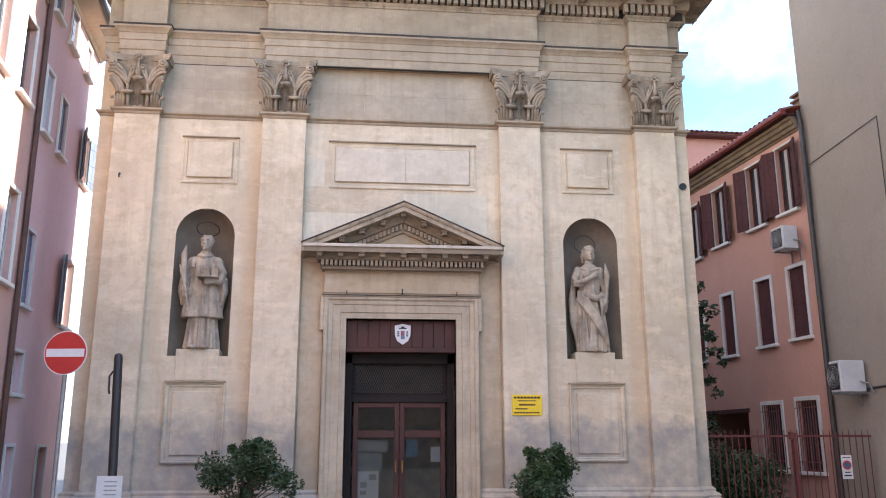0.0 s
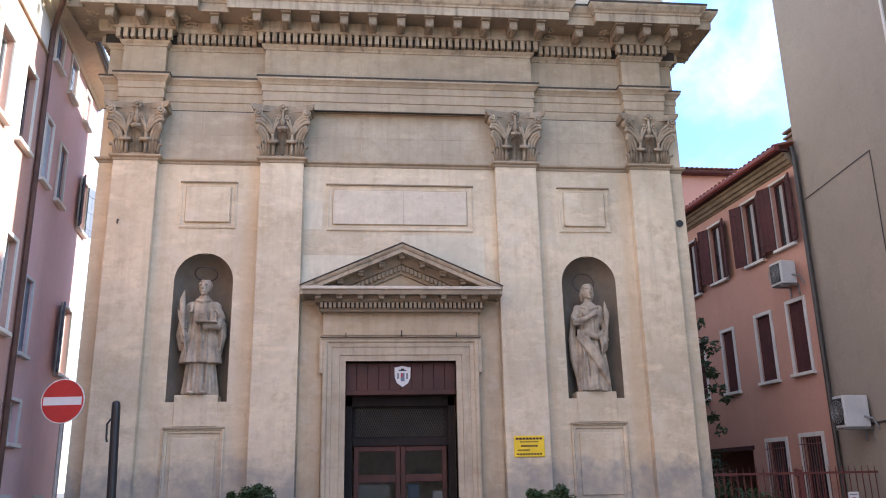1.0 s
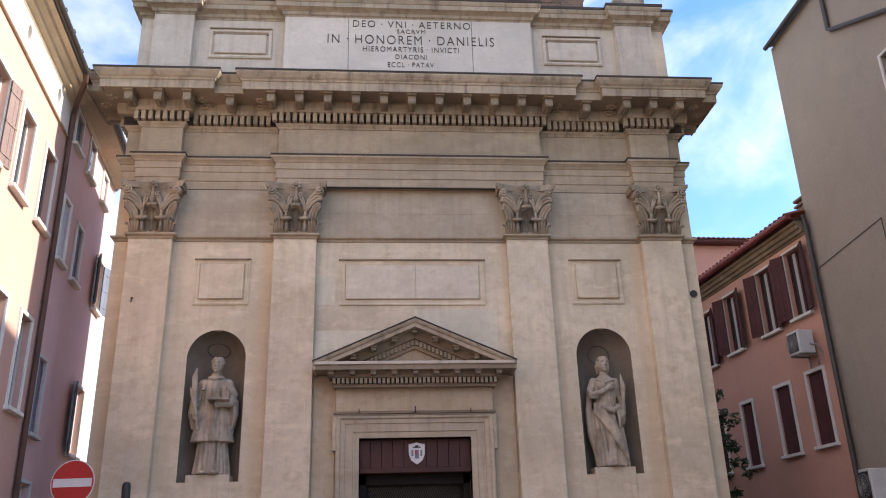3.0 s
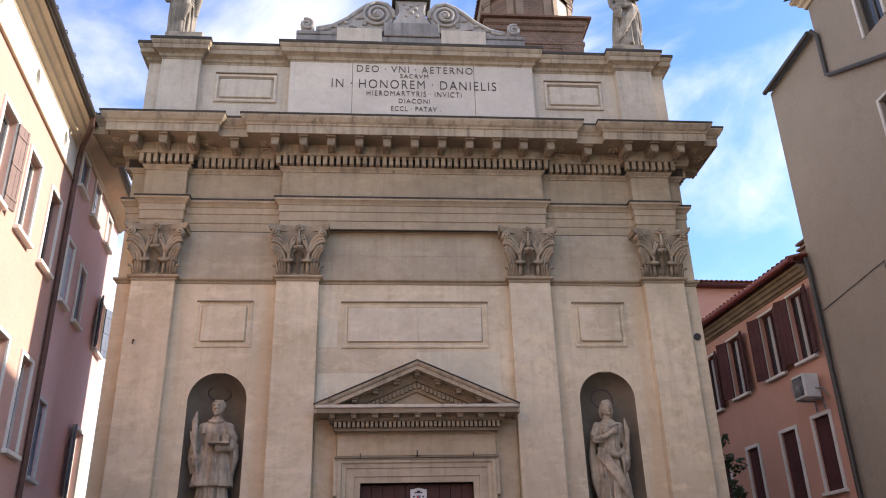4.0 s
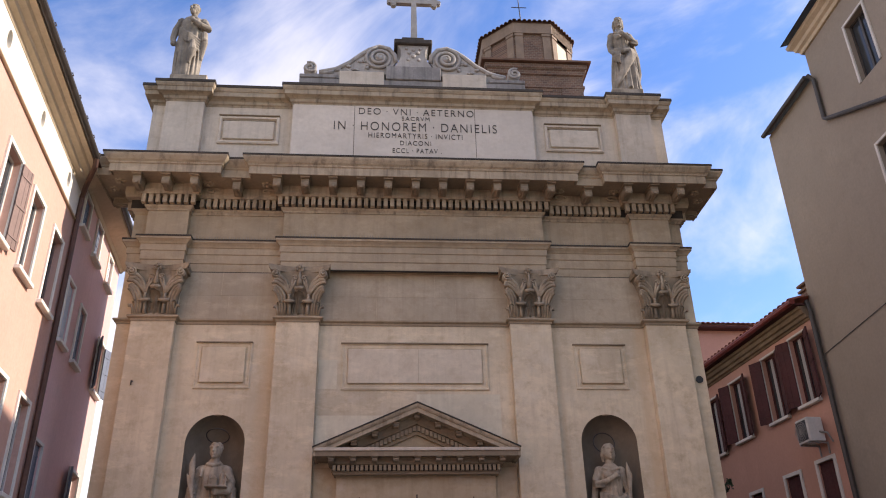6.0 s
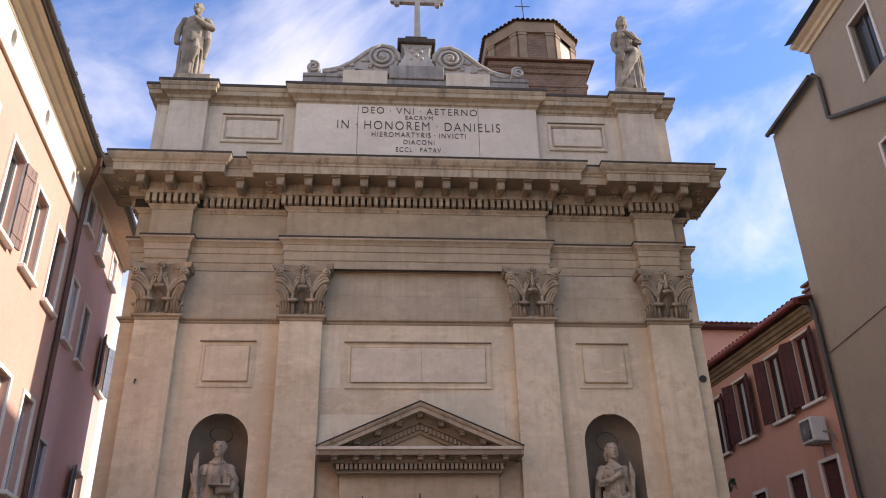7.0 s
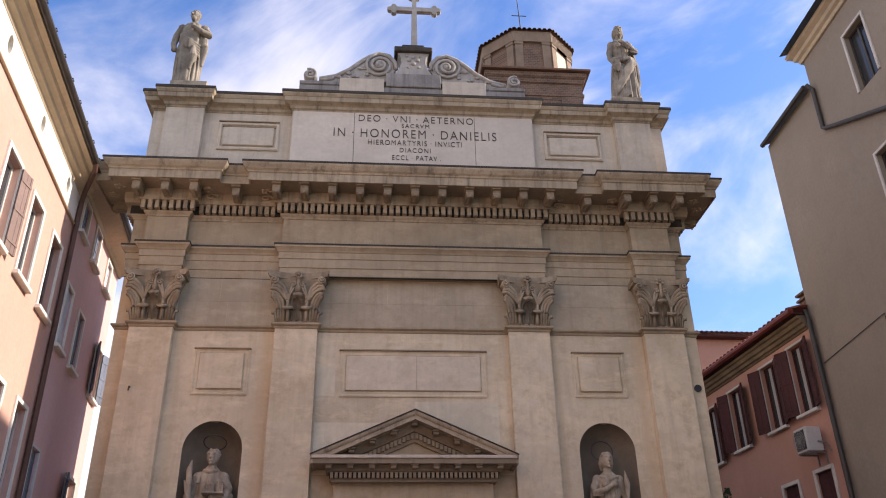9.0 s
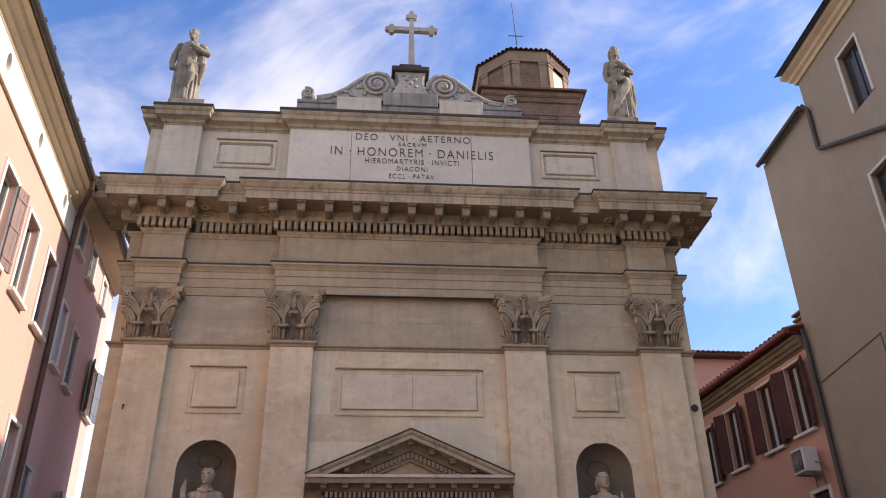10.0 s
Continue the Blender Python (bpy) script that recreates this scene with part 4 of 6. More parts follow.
rake(b, [(0.0, -0.33), (0.22, -0.33), (0.24, -0.28), (0.24, -0.16), (0.0, -0.16)], 1.08, 4.86 + SL * 0.71)
part("tympanum_moulding", b, STONE, pediment)
b = bmesh.new()
prism(b, [(-1.5, 4.99), (1.5, 4.99), (0, 4.99 + 1.5 * SL)], -0.16, -0.01)
part("tympanum", b, PLASTER_BAY, pediment)
SMALL = mesh_of("dentil", boxes((-0.024, 0.024, -0.06, 0.0, -0.047, 0.047)), STONE)
for k in range(37):          # small teeth over a bed painted shade-black
    part("dentil", SMALL, None, pediment, at=pose(-1.43 + k * 2.86 / 36, -0.33, 4.702))
for s in (-1, 1):
    for k in range(14):
        x = s * (0.04 + 0.073 * k)
        z = 4.86 + SL * (1.79 - abs(x)) - 0.225
        part("dentil", SMALL, None, pediment, at=pose(x, -0.24, z))
bm = bmesh.new()
box(bm, -0.06, 0.06, -0.17, 0.0, -0.035, 0.0, 0.004)
box(bm, -0.048, 0.048, -0.14, 0.0, -0.085, -0.035, 0.004)
tube(bm, [(-0.045, -0.125, -0.06), (0.045, -0.125, -0.06)], 0.03, 8)
# Small brackets, darkened in colour for the shade they sit in.
BRACKET = mesh_of("bracket", bm, STONE_DIRT_SHADE)
for k in range(-4, 5):
    part("bracket", BRACKET, None, pediment, at=pose(0.37 * k, -0.405, 4.865))
for x in (-1.1, -0.74, -0.37, 0, 0.37, 0.74, 1.1):
    part("bracket", BRACKET, None, pediment, at=pose(x, -0.36, 4.84 + SL * (1.79 - abs(x))))

# Black strip for the shade between the pediment's teeth.
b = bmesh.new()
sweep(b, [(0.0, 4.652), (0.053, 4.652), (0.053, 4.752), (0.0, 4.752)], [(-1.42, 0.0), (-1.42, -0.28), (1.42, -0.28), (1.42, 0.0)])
part("dentil_bed", b, SHADE_BLACK, pediment)
b = bmesh.new()
rake(b, [(0.2, -0.275), (0.243, -0.275), (0.243, -0.17), (0.2, -0.17)], 1.08, 4.86 + SL * 0.71)
# Darker strip for the shade between the sloping teeth.
part("dentil_bed", b, STONE_DIRT_SHADE, pediment)
part("door_hood", boxes((-1.44, 1.44, -0.185, 0.0, 4.155, 4.185), (-1.42, 1.42, -0.165, 0.0, 4.12, 4.15), bevel=0.006), STONE_DIRT_SHADE, church)
part("pediment_fillet", boxes((-1.765, 1.765, -0.642, -0.60, 4.935, 4.99), bevel=0.006), STONE_LIGHT, pediment)

# door
door = part("door", boxes((-DOOR_W, -DOOR_W + 0.13, 0.32, 0.5, 0.12, 3.16), (DOOR_W - 0.13, DOOR_W, 0.32, 0.5, 0.12, 3.16), (-DOOR_W, DOOR_W, 0.32, 0.5, 2.98, 3.16),
                          (-DOOR_W + 0.13, DOOR_W - 0.13, 0.34, 0.48, 2.28, 2.42), bevel=0.01), WOOD_DARK, church, "dark wooden double door with glazed leaves")
transom = part("transom", boxes((-DOOR_W, DOOR_W, 0.16, 0.5, 3.162, DOOR_H)), WOOD, door, "reddish-brown boarded transom")
part("rail", boxes((-DOOR_W, DOOR_W, 0.07, 0.16, 3.16, 3.25), bevel=0.008), WOOD, transom)
for k in range(10):
    x0 = -DOOR_W + k * 2 * DOOR_W / 10
    part("board", boxes((x0 + 0.003, x0 + 2 * DOOR_W / 10 - 0.003, 0.10, 0.16, 3.25, DOOR_H - 0.02), bevel=0.004), WOOD, transom)
bm = bmesh.new()
for k in range(38):
    for j in range(12):
        x, z = -0.80 + 1.6 * (k + 0.5 * (j % 2)) / 38, 2.45 + 0.5 * j / 11
        for dx in (-1, 1):
            v = [bm.verts.new(p) for p in ((x - 0.004, 0.425, z), (x + 0.004, 0.425, z), (x + dx * 0.021 + 0.004, 0.425, z + 0.045), (x + dx * 0.021 - 0.004, 0.425, z + 0.045))]
            bm.faces.new(v)
tagged(part("lattice", bm, LATTICE, door, "diamond lattice grille"), kind="stuff")
part("lattice_backing", boxes((-0.86, 0.86, 0.44, 0.46, 2.42, 2.98)), WOOD_DARK, door)
for s in (-1, 1):
    a, c = (-0.83, -0.005) if s < 0 else (0.005, 0.83)
    leafm = bmesh.new()
    for r in ((a, a + 0.085, 0.13, 2.28), (c - 0.085, c, 0.13, 2.28)):
        box(leafm, r[0], r[1], 0.37, 0.43, r[2], r[3], 0.006)
    for z0, z1 in ((0.13, 0.34), (1.66, 1.79), (2.19, 2.28)):
        box(leafm, a + 0.085, c - 0.085, 0.37, 0.43, z0, z1, 0.006)
    lf = part("door_leaf", leafm, WOOD, door)
    pn = part("pane", boxes((a + 0.08, c - 0.08, 0.396, 0.404, 0.3, 2.2)), GLASS, lf)
    pn.visible_shadow = False
    hx = -0.055 if s < 0 else 0.055
    hb = bmesh.new()
    tube(hb, [(hx, 0.37, 1.06), (hx, 0.33, 1.07), (hx, 0.33, 1.25), (hx, 0.37, 1.26)], 0.011, 7)
    part("door_handle", hb, BRASS, lf, "brass pull handle")
# Room behind the door; its gloom is put into the near-black walls.
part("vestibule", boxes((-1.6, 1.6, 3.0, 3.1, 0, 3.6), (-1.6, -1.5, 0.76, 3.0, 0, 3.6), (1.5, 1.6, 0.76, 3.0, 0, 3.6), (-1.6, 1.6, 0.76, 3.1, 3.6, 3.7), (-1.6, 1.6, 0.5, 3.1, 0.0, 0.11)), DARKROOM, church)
part("door_step", boxes((-1.7, 1.7, -0.9, 0.5, 0.005, 0.13), bevel=0.015), STONE, church)

for nm, r, mt, lb in (("notice", (-0.80, -0.20, 1.42, 1.62), PAPER_GREY, "grey printed notice behind the door glass"), ("notice", (-0.76, -0.30, 1.10, 1.40), PAPER_GREY, "grey printed notice behind the door glass"),
                      ("notice", (-0.72, -0.36, 0.62, 1.08), PAPER, "white printed sheet behind the door glass"), ("notice", (0.13, 0.33, 1.33, 1.62), BLUE_SHEET, "blue notice behind the door glass"),
                      ("notice", (0.57, 0.75, 1.24, 1.50), PAPER, "white sheet of paper behind the door glass")):
    n0 = single(nm, boxes((r[0], r[1], 0.408, 0.411, r[2], r[3])), mt, lb, "notice", "notices on the door")
    if mt is PAPER and r[0] < 0:
        part("printed_block", boxes((-0.68, -0.57, 0.4065, 0.408, 0.80, 0.90), (-0.53, -0.40, 0.4065, 0.408, 0.93, 1.03), (-0.68, -0.57, 0.4065, 0.408, 0.68, 0.75)), PAPER_GREY, n0)

# coat of arms on the transom
bm = bmesh.new()
prism(bm, [(-0.145, 0.16), (-0.10, 0.165), (0, 0.19), (0.10, 0.165), (0.145, 0.16), (0.14, -0.02), (0.10, -0.12), (0, -0.19), (-0.10, -0.12), (-0.14, -0.02)], -0.012, 0.0)
shield = single("shield_sign", bm, WHITE_SIGN, "white enamel shield with a coat of arms over the door", "sign", at=pose(0.03, 0.098, 3.49))
part("blazon", boxes((-0.035, 0.035, -0.016, -0.012, -0.09, 0.06), bevel=0.001), SHUTTER_GREY, shield)
part("blazon", boxes((-0.03, 0.0, -0.018, -0.016, -0.02, 0.05)), RED_SIGN, shield)
part("hat", boxes((-0.07, 0.07, -0.016, -0.012, 0.095, 0.115), (-0.03, 0.03, -0.016, -0.012, 0.115, 0.14)), BLACK, shield)
for s in (-1, 1):
    part("tassel", boxes(*[(s * 0.08 - 0.018, s * 0.08 + 0.018, -0.016, -0.012, z, z + 0.022) for z in (0.03, -0.005, -0.04)]), BLACK, shield)

# yellow sign
ys = single("wall_sign", boxes((1.965, 2.505, -PD - 0.025, -PD - 0.003, 2.04, 2.40), bevel=0.004), YELLOW, "yellow enamel notice sign on the pilaster", "sign")
for z, w, h in ((2.35, 0.48, 0.035), (2.295, 0.33, 0.018), (2.225, 0.30, 0.03), (2.155, 0.22, 0.02)):
    cx = 2.235 if z > 2.2 else 2.13
    part("line_of_print", boxes(*[(cx - w / 2 + w * k / 8, cx - w / 2 + w * (k + 0.82) / 8, -PD - 0.028, -PD - 0.025, z - h / 2, z + h / 2) for k in range(8)]), WOOD, ys)
part("line_of_print", boxes(*[(2.0 + 0.46 * k / 9, 2.0 + 0.46 * (k + 0.8) / 9, -PD - 0.028, -PD - 0.025, 2.075, 2.10) for k in range(9)]), WOOD, ys)

# gable ornament with the cross
gable = part("gable_ornament", boxes((-2.55, 2.55, 0.0, 0.5, 12.93, 13.42), (-2.55, -1.72, -0.02, 0.5, 13.42, 13.52), (1.72, 2.55, -0.02, 0.5, 13.42, 13.52), (-0.62, 0.62, -0.04, 0.5, 13.42, 13.80), bevel=0.015), SCROLL_DARK, church, "carved scrolls flanking a pedestal")
for a, c in ((-1.66, -0.66), (0.66, 1.66)):
    part("gable_slab", boxes((a, c, -0.03, 0.0, 13.02, 13.62), bevel=0.01), STONE_LIGHT, gable)
b = bmesh.new()
prism(b, [(-0.42, 13.80), (0.42, 13.80), (0.33, 13.95), (0.27, 14.12), (0.29, 14.30), (0.36, 14.42), (-0.36, 14.42), (-0.29, 14.30), (-0.27, 14.12), (-0.33, 13.95)], -0.02, 0.45)
part("pedestal", b, SCROLL, gable)
part("pedestal_cap", boxes((-0.44, 0.44, -0.10, 0.5, 14.42, 14.56), (-0.26, 0.26, 0.0, 0.4, 14.56, 14.70), bevel=0.02), STONE_TOP, gable)
bm = bmesh.new()
for x, z, r in ((-0.1, 14.2, 0.05), (0.1, 14.2, 0.05), (0, 14.1, 0.06), (-0.12, 14.0, 0.045), (0.12, 14.0, 0.045), (0, 14.28, 0.045), (-0.16, 14.32, 0.04), (0.16, 14.32, 0.04)):
    ball(bm, (x, -0.03, z), r, (1, 0.6, 1), 7)
part("carving", bm, SCROLL, gable, smooth=True)
for s in (-1, 1):
    b = bmesh.new()
    top = [(-2.12, 13.62), (-1.75, 13.72), (-1.45, 13.92), (-1.2, 14.16), (-1.0, 14.32), (-0.78, 14.42), (-0.56, 14.36), (-0.42, 14.18), (-0.40, 13.98), (-0.5, 13.80), (-0.62, 13.62)]
    prism(b, [(s * -x, z) for x, z in top] + [(s * 2.12, 13.42), ], 0.06, 0.40)
    part("scroll_body", b, SCROLL, gable)
    b = bmesh.new()
    tube(b, [(s * -x, 0.06, z) for x, z in top[:9]], 0.055, 8)
    sp = [(s * (0.77 - 0.33 * (1 - k / 40) * math.cos(radians(100 + 24 * k))), 0.045 - 0.0015 * k, 14.06 + 0.33 * (1 - k / 40) * math.sin(radians(100 + 24 * k))) for k in range(36)]
    tube(b, sp, 0.04, 7)
    tube(b, [(s * 0.77, 0.10, 14.06), (s * 0.77, -0.02, 14.06)], 0.10, 12)
    sp = [(s * (2.33 + 0.15 * (1 - k / 26) * math.cos(radians(60 + 30 * k))), 0.04, 13.74 + 0.15 * (1 - k / 26) * math.sin(radians(60 + 30 * k))) for k in range(22)]
    tube(b, sp, 0.035, 7)
    tube(b, [(s * 2.33, 0.40, 13.74), (s * 2.33, 0.06, 13.74)], 0.15, 12)
    tube(b, [(s * 2.12, 0.06, 13.62), (s * 2.0, 0.06, 13.60), (s * 1.8, 0.06, 13.66)], 0.05, 7)
    part("volute", b, SCROLL, gable, smooth=True)
    b = bmesh.new()
    rr = random.Random(5)
    for k in range(16):
        x = rr.uniform(1.0, 1.75)
        ball(b, (s * x, 0.045, rr.uniform(13.66, 13.72 + 0.5 * (1.75 - x))), rr.uniform(0.03, 0.055), (1.3, 0.6, 0.9), 7)
    part("carving", b, SCROLL, gable, smooth=True)
b = bmesh.new()
prism(b, [(-0.075, 14.70), (0.075, 14.70), (0.06, 15.76), (0.045, 16.2), (-0.045, 16.2), (-0.06, 15.76)], 0.14, 0.26)
prism(b, [(-0.42, 15.79), (0.42, 15.79), (0.42, 15.91), (-0.42, 15.91)], 0.141, 0.259)
for cx, cz, dx, dz in ((0, 16.27, 0, 1), (-0.49, 15.85, -1, 0), (0.49, 15.85, 1, 0)):
    tube(b, [(cx, 0.14, cz), (cx, 0.26, cz)], 0.10, 10)
    for q in (-1, 1):
        tube(b, [(cx + q * 0.08 * abs(dz), 0.142, cz + q * 0.08 * abs(dx)), (cx + q * 0.08 * abs(dz), 0.258, cz + q * 0.08 * abs(dx))], 0.065, 8)
    tube(b, [(cx + dx * 0.10, 0.142, cz + dz * 0.12), (cx + dx * 0.10, 0.258, cz + dz * 0.12)], 0.06, 8)
part("cross", b, SCROLL, church, "grey stone cross with budded arms", at=pose(0.03, 0, 0.09))


# ---- statues ----
def robe(b, rows, folds=13, amp=0.07, twist=1.0, seed=0, n=64):
    """Stacked uneven ovals (z, half width, half depth, x, y) with hanging folds."""
    rr = random.Random(seed)
    ph = [rr.uniform(0, 6.28) for _ in range(4)]
    rings = []
    zs = [r[0] for r in rows]
    for i in range(70):
        z = zs[0] + (zs[-1] - zs[0]) * i / 69
        w, d, x, y = (float(np.interp(z, zs, [r[k] for r in rows])) for k in (1, 2, 3, 4))
        ring = []
        fade = amp * min(1.0, 0.35 + 0.9 * (zs[-1] - z) / (zs[-1] - zs[0]))
        for k in range(n):
            a = 2 * math.pi * k / n
            f = math.sin(folds * a + ph[0] + twist * z * 1.5) + 0.6 * math.sin((folds - 5) * a + ph[1] - twist * z * 2.0) + 0.4 * math.sin(3 * a + ph[2] + 2 * z)
            q = 1 + fade * f
            ring.append(b.verts.new((x + w * q * math.cos(a), y + d * q * math.sin(a), z)))
        rings.append(ring)
    for p, q in zip(rings, rings[1:]):
        for k in range(n):
            b.faces.new((p[k], p[(k + 1) % n], q[(k + 1) % n], q[k]))
    b.faces.new(rings[0])
    b.faces.new(rings[-1][::-1])


def head(b, x, y, z, turn=0.0, hair="short"):
    c, s = math.cos(turn), math.sin(turn)

    def at(u, v, w):         # u to the side, v out of the face, w up
        return (x + u * c - v * s, y - v * c - u * s, z + w)
    ball(b, at(0, 0, 0.0), 0.125, (0.84, 0.98, 1.2), 16)
    ball(b, at(0, 0.045, -0.075), 0.075, (0.85, 0.9, 0.9), 10)       # jaw and chin
    ball(b, at(0, 0.108, -0.125), 0.03, (1, 0.9, 0.8), 7)
    tube(b, [at(0, 0.118, 0.045), at(0, 0.150, -0.035)], [0.014, 0.024], 7)
    tube(b, [at(-0.03, 0.122, -0.072), at(0.03, 0.122, -0.072)], 0.013, 6)
    for q in (-1, 1):
        tube(b, [at(q * 0.015, 0.122, 0.055), at(q * 0.075, 0.095, 0.055)], 0.014, 6)
        ball(b, at(q * 0.10, 0.0, -0.015), 0.03, (0.6, 0.9, 1.3), 7)
    rr = random.Random(int(100 * abs(x)) + 3)
    for k in range(70):
        a, e = rr.uniform(0, 6.28), rr.uniform(0.05, 1.2)
        if math.sin(a) < -0.35 and e < 0.55:
            continue
        if hair == "short" and e > 1.0:
            continue
        r = 0.116
        ball(b, (x + r * math.cos(a) * math.cos(e) * 0.92, y + 0.012 + r * math.sin(a) * math.cos(e), z + 0.02 + r * 1.12 * math.sin(e)), rr.uniform(0.022, 0.034), (1, 1, 0.9), 6)
    if hair == "long":
        ball(b, (x, y + 0.055, z + 0.045), 0.122, (0.95, 0.9, 0.95), 12)
        for q in (-1, 1):
            tube(b, [(x + q * 0.085, y + 0.02, z + 0.06), (x + q * 0.105, y + 0.05, z - 0.05), (x + q * 0.09, y + 0.09, z - 0.16)], [0.04, 0.038, 0.02], 8)
    tube(b, [(x, y + 0.03, z - 0.25), (x, y + 0.02, z - 0.07)], [0.08, 0.062], 10)


def arm(b, pts, r0=0.085, r1=0.05):
    n = len(pts)
    tube(b, pts, [r0 + (r1 - r0) * k / (n - 1) for k in range(n)], 10)
    ball(b, pts[0], r0 * 1.15, (1, 1, 1), 8)
    ball(b, pts[-1], r1 * 1.25, (1, 0.9, 1.1), 8)


def statue_done(name, b, material, label, at, voxel=0.0115):
    ob = single(name, b, material, label, "statue", smooth=True, at=at)
    r = ob.modifiers.new("one_skin", "REMESH")
    r.mode, r.voxel_size, r.use_smooth_shade = "VOXEL", voxel, True
    return ob


def hanging_folds(b, rr, z0, z1, rows, n, front, width=0.026):
    """Raised pleats that fall down the front of a robe of ovals (z, half width, half depth)."""
    zs = [r[0] for r in rows]
    for k in range(n):
        a = radians(-90 + front * (2 * (k + 0.5) / n - 1) + rr.uniform(-4, 4))
        zt = z1 - rr.uniform(0, 0.25) * (z1 - z0)
        pts = []
        for i in range(9):
            z = z0 + (zt - z0) * i / 8
            w, d = (float(np.interp(z, zs, [r[q] for r in rows])) for q in (1, 2))
            sw = 0.05 * math.sin(3.0 * z + k)
            pts.append((w * 1.0 * math.cos(a + sw), d * 1.0 * math.sin(a + sw), z))
        tube(b, pts, [width * (1.25 - 0.1 * i) for i in range(9)], 7)


def deacon():
    b = bmesh.new()
    rr = random.Random(4)
    under = [(0.0, 0.28, 0.20, 0.01, 0), (0.25, 0.255, 0.185, 0.01, 0), (0.75, 0.23, 0.17, 0, 0)]
    robe(b, under, 12, 0.14, 0.2, 2)
    hanging_folds(b, rr, 0.02, 0.6, under, 9, 80, 0.03)
    tunic = [(0.56, 0.36, 0.235, 0.0, -0.01), (0.62, 0.35, 0.23, 0, -0.01), (0.9, 0.30, 0.205, 0.0, 0), (1.25, 0.235, 0.175, 0, 0), (1.5, 0.235, 0.165, 0, 0), (1.64, 0.21, 0.14, 0, 0), (1.74, 0.12, 0.10, 0, 0), (1.80, 0.075, 0.075, 0, 0)]
    robe(b, tunic, 9, 0.07, 0.4, 3)
    hanging_folds(b, rr, 0.57, 1.30, tunic, 7, 75, 0.022)
    for s in (-1, 1):
        ball(b, (s * 0.10, -0.21, 0.03), 0.075, (0.75, 1.5, 0.5), 8)
        ball(b, (s * 0.19, 0.0, 1.60), 0.115, (1, 1, 0.85), 10)
    arm(b, [(-0.22, 0.0, 1.58), (-0.30, -0.01, 1.38), (-0.335, -0.05, 1.16), (-0.28, -0.17, 0.97)], 0.095, 0.05)
    tube(b, [(-0.33, -0.02, 1.30), (-0.37, 0.0, 1.05), (-0.36, 0.02, 0.80)], [0.10, 0.09, 0.03], 8)
    for z in (1.20, 1.14, 1.08):
        tube(b, [(-0.42, -0.02, z), (-0.35, -0.13, z - 0.02), (-0.26, -0.10, z - 0.01)], 0.018, 6)
    arm(b, [(0.22, 0.0, 1.58), (0.33, -0.05, 1.38), (0.29, -0.17, 1.20), (0.10, -0.27, 1.19)], 0.095, 0.05)
    for k in range(4):
        tube(b, [(0.22 + 0.03 * k, -0.10, 1.52 - 0.09 * k), (0.36, -0.14, 1.36 - 0.05 * k), (0.39, -0.02, 1.30 - 0.06 * k)], 0.02, 6)
    tube(b, [(0.34, -0.05, 1.28), (0.36, -0.02, 1.05), (0.32, 0.0, 0.72)], [0.09, 0.08, 0.04], 8)
    tube(b, [(0.36, -0.10, 1.22), (0.37, -0.10, 1.0), (0.335, -0.06, 0.78)], [0.03, 0.03, 0.02], 7)
    box(b, -0.07, 0.30, -0.38, -0.17, 1.25, 1.28)       # the little town on its tray
    box(b, 0.03, 0.13, -0.34, -0.22, 1.28, 1.40)
    prism(b, [(0.02, 1.40), (0.14, 1.40), (0.08, 1.46)], -0.35, -0.21)
    tube(b, [(0.20, -0.27, 1.28), (0.20, -0.27, 1.45)], 0.045, 8)
    ball(b, (0.20, -0.27, 1.45), 0.045, (1, 1, 1.3), 8)
    tube(b, [(0.0, -0.31, 1.28), (0.0, -0.31, 1.43), (0.0, -0.31, 1.50)], [0.026, 0.026, 0.006], 7)
    tube(b, [(0.27, -0.31, 1.28), (0.27, -0.31, 1.38), (0.27, -0.31, 1.44)], [0.024, 0.024, 0.006], 7)
    tube(b, [(-0.22, -0.24, 0.76), (-0.28, -0.23, 1.10), (-0.33, -0.18, 1.45), (-0.355, -0.13, 1.70), (-0.335, -0.10, 1.88)], [0.02, 0.028, 0.05, 0.055, 0.01], 8)
    tube(b, [(-0.25, -0.25, 1.0), (-0.36, -0.2, 1.35), (-0.42, -0.16, 1.52)], [0.026, 0.032, 0.01], 8)
    tube(b, [(-0.04, -0.19, 1.35), (0.03, -0.225, 1.0), (0.05, -0.24, 0.57)], [0.016, 0.022, 0.026], 8)
    tube(b, [(-0.12, -0.10, 1.70), (0.0, -0.15, 1.66), (0.12, -0.10, 1.70)], 0.03, 8)
    tube(b, [(-0.17, -0.16, 1.62), (-0.18, -0.19, 1.45)], [0.02, 0.035], 7)
    head(b, 0.02, -0.07, 1.93, 0.2, "short")
    return b


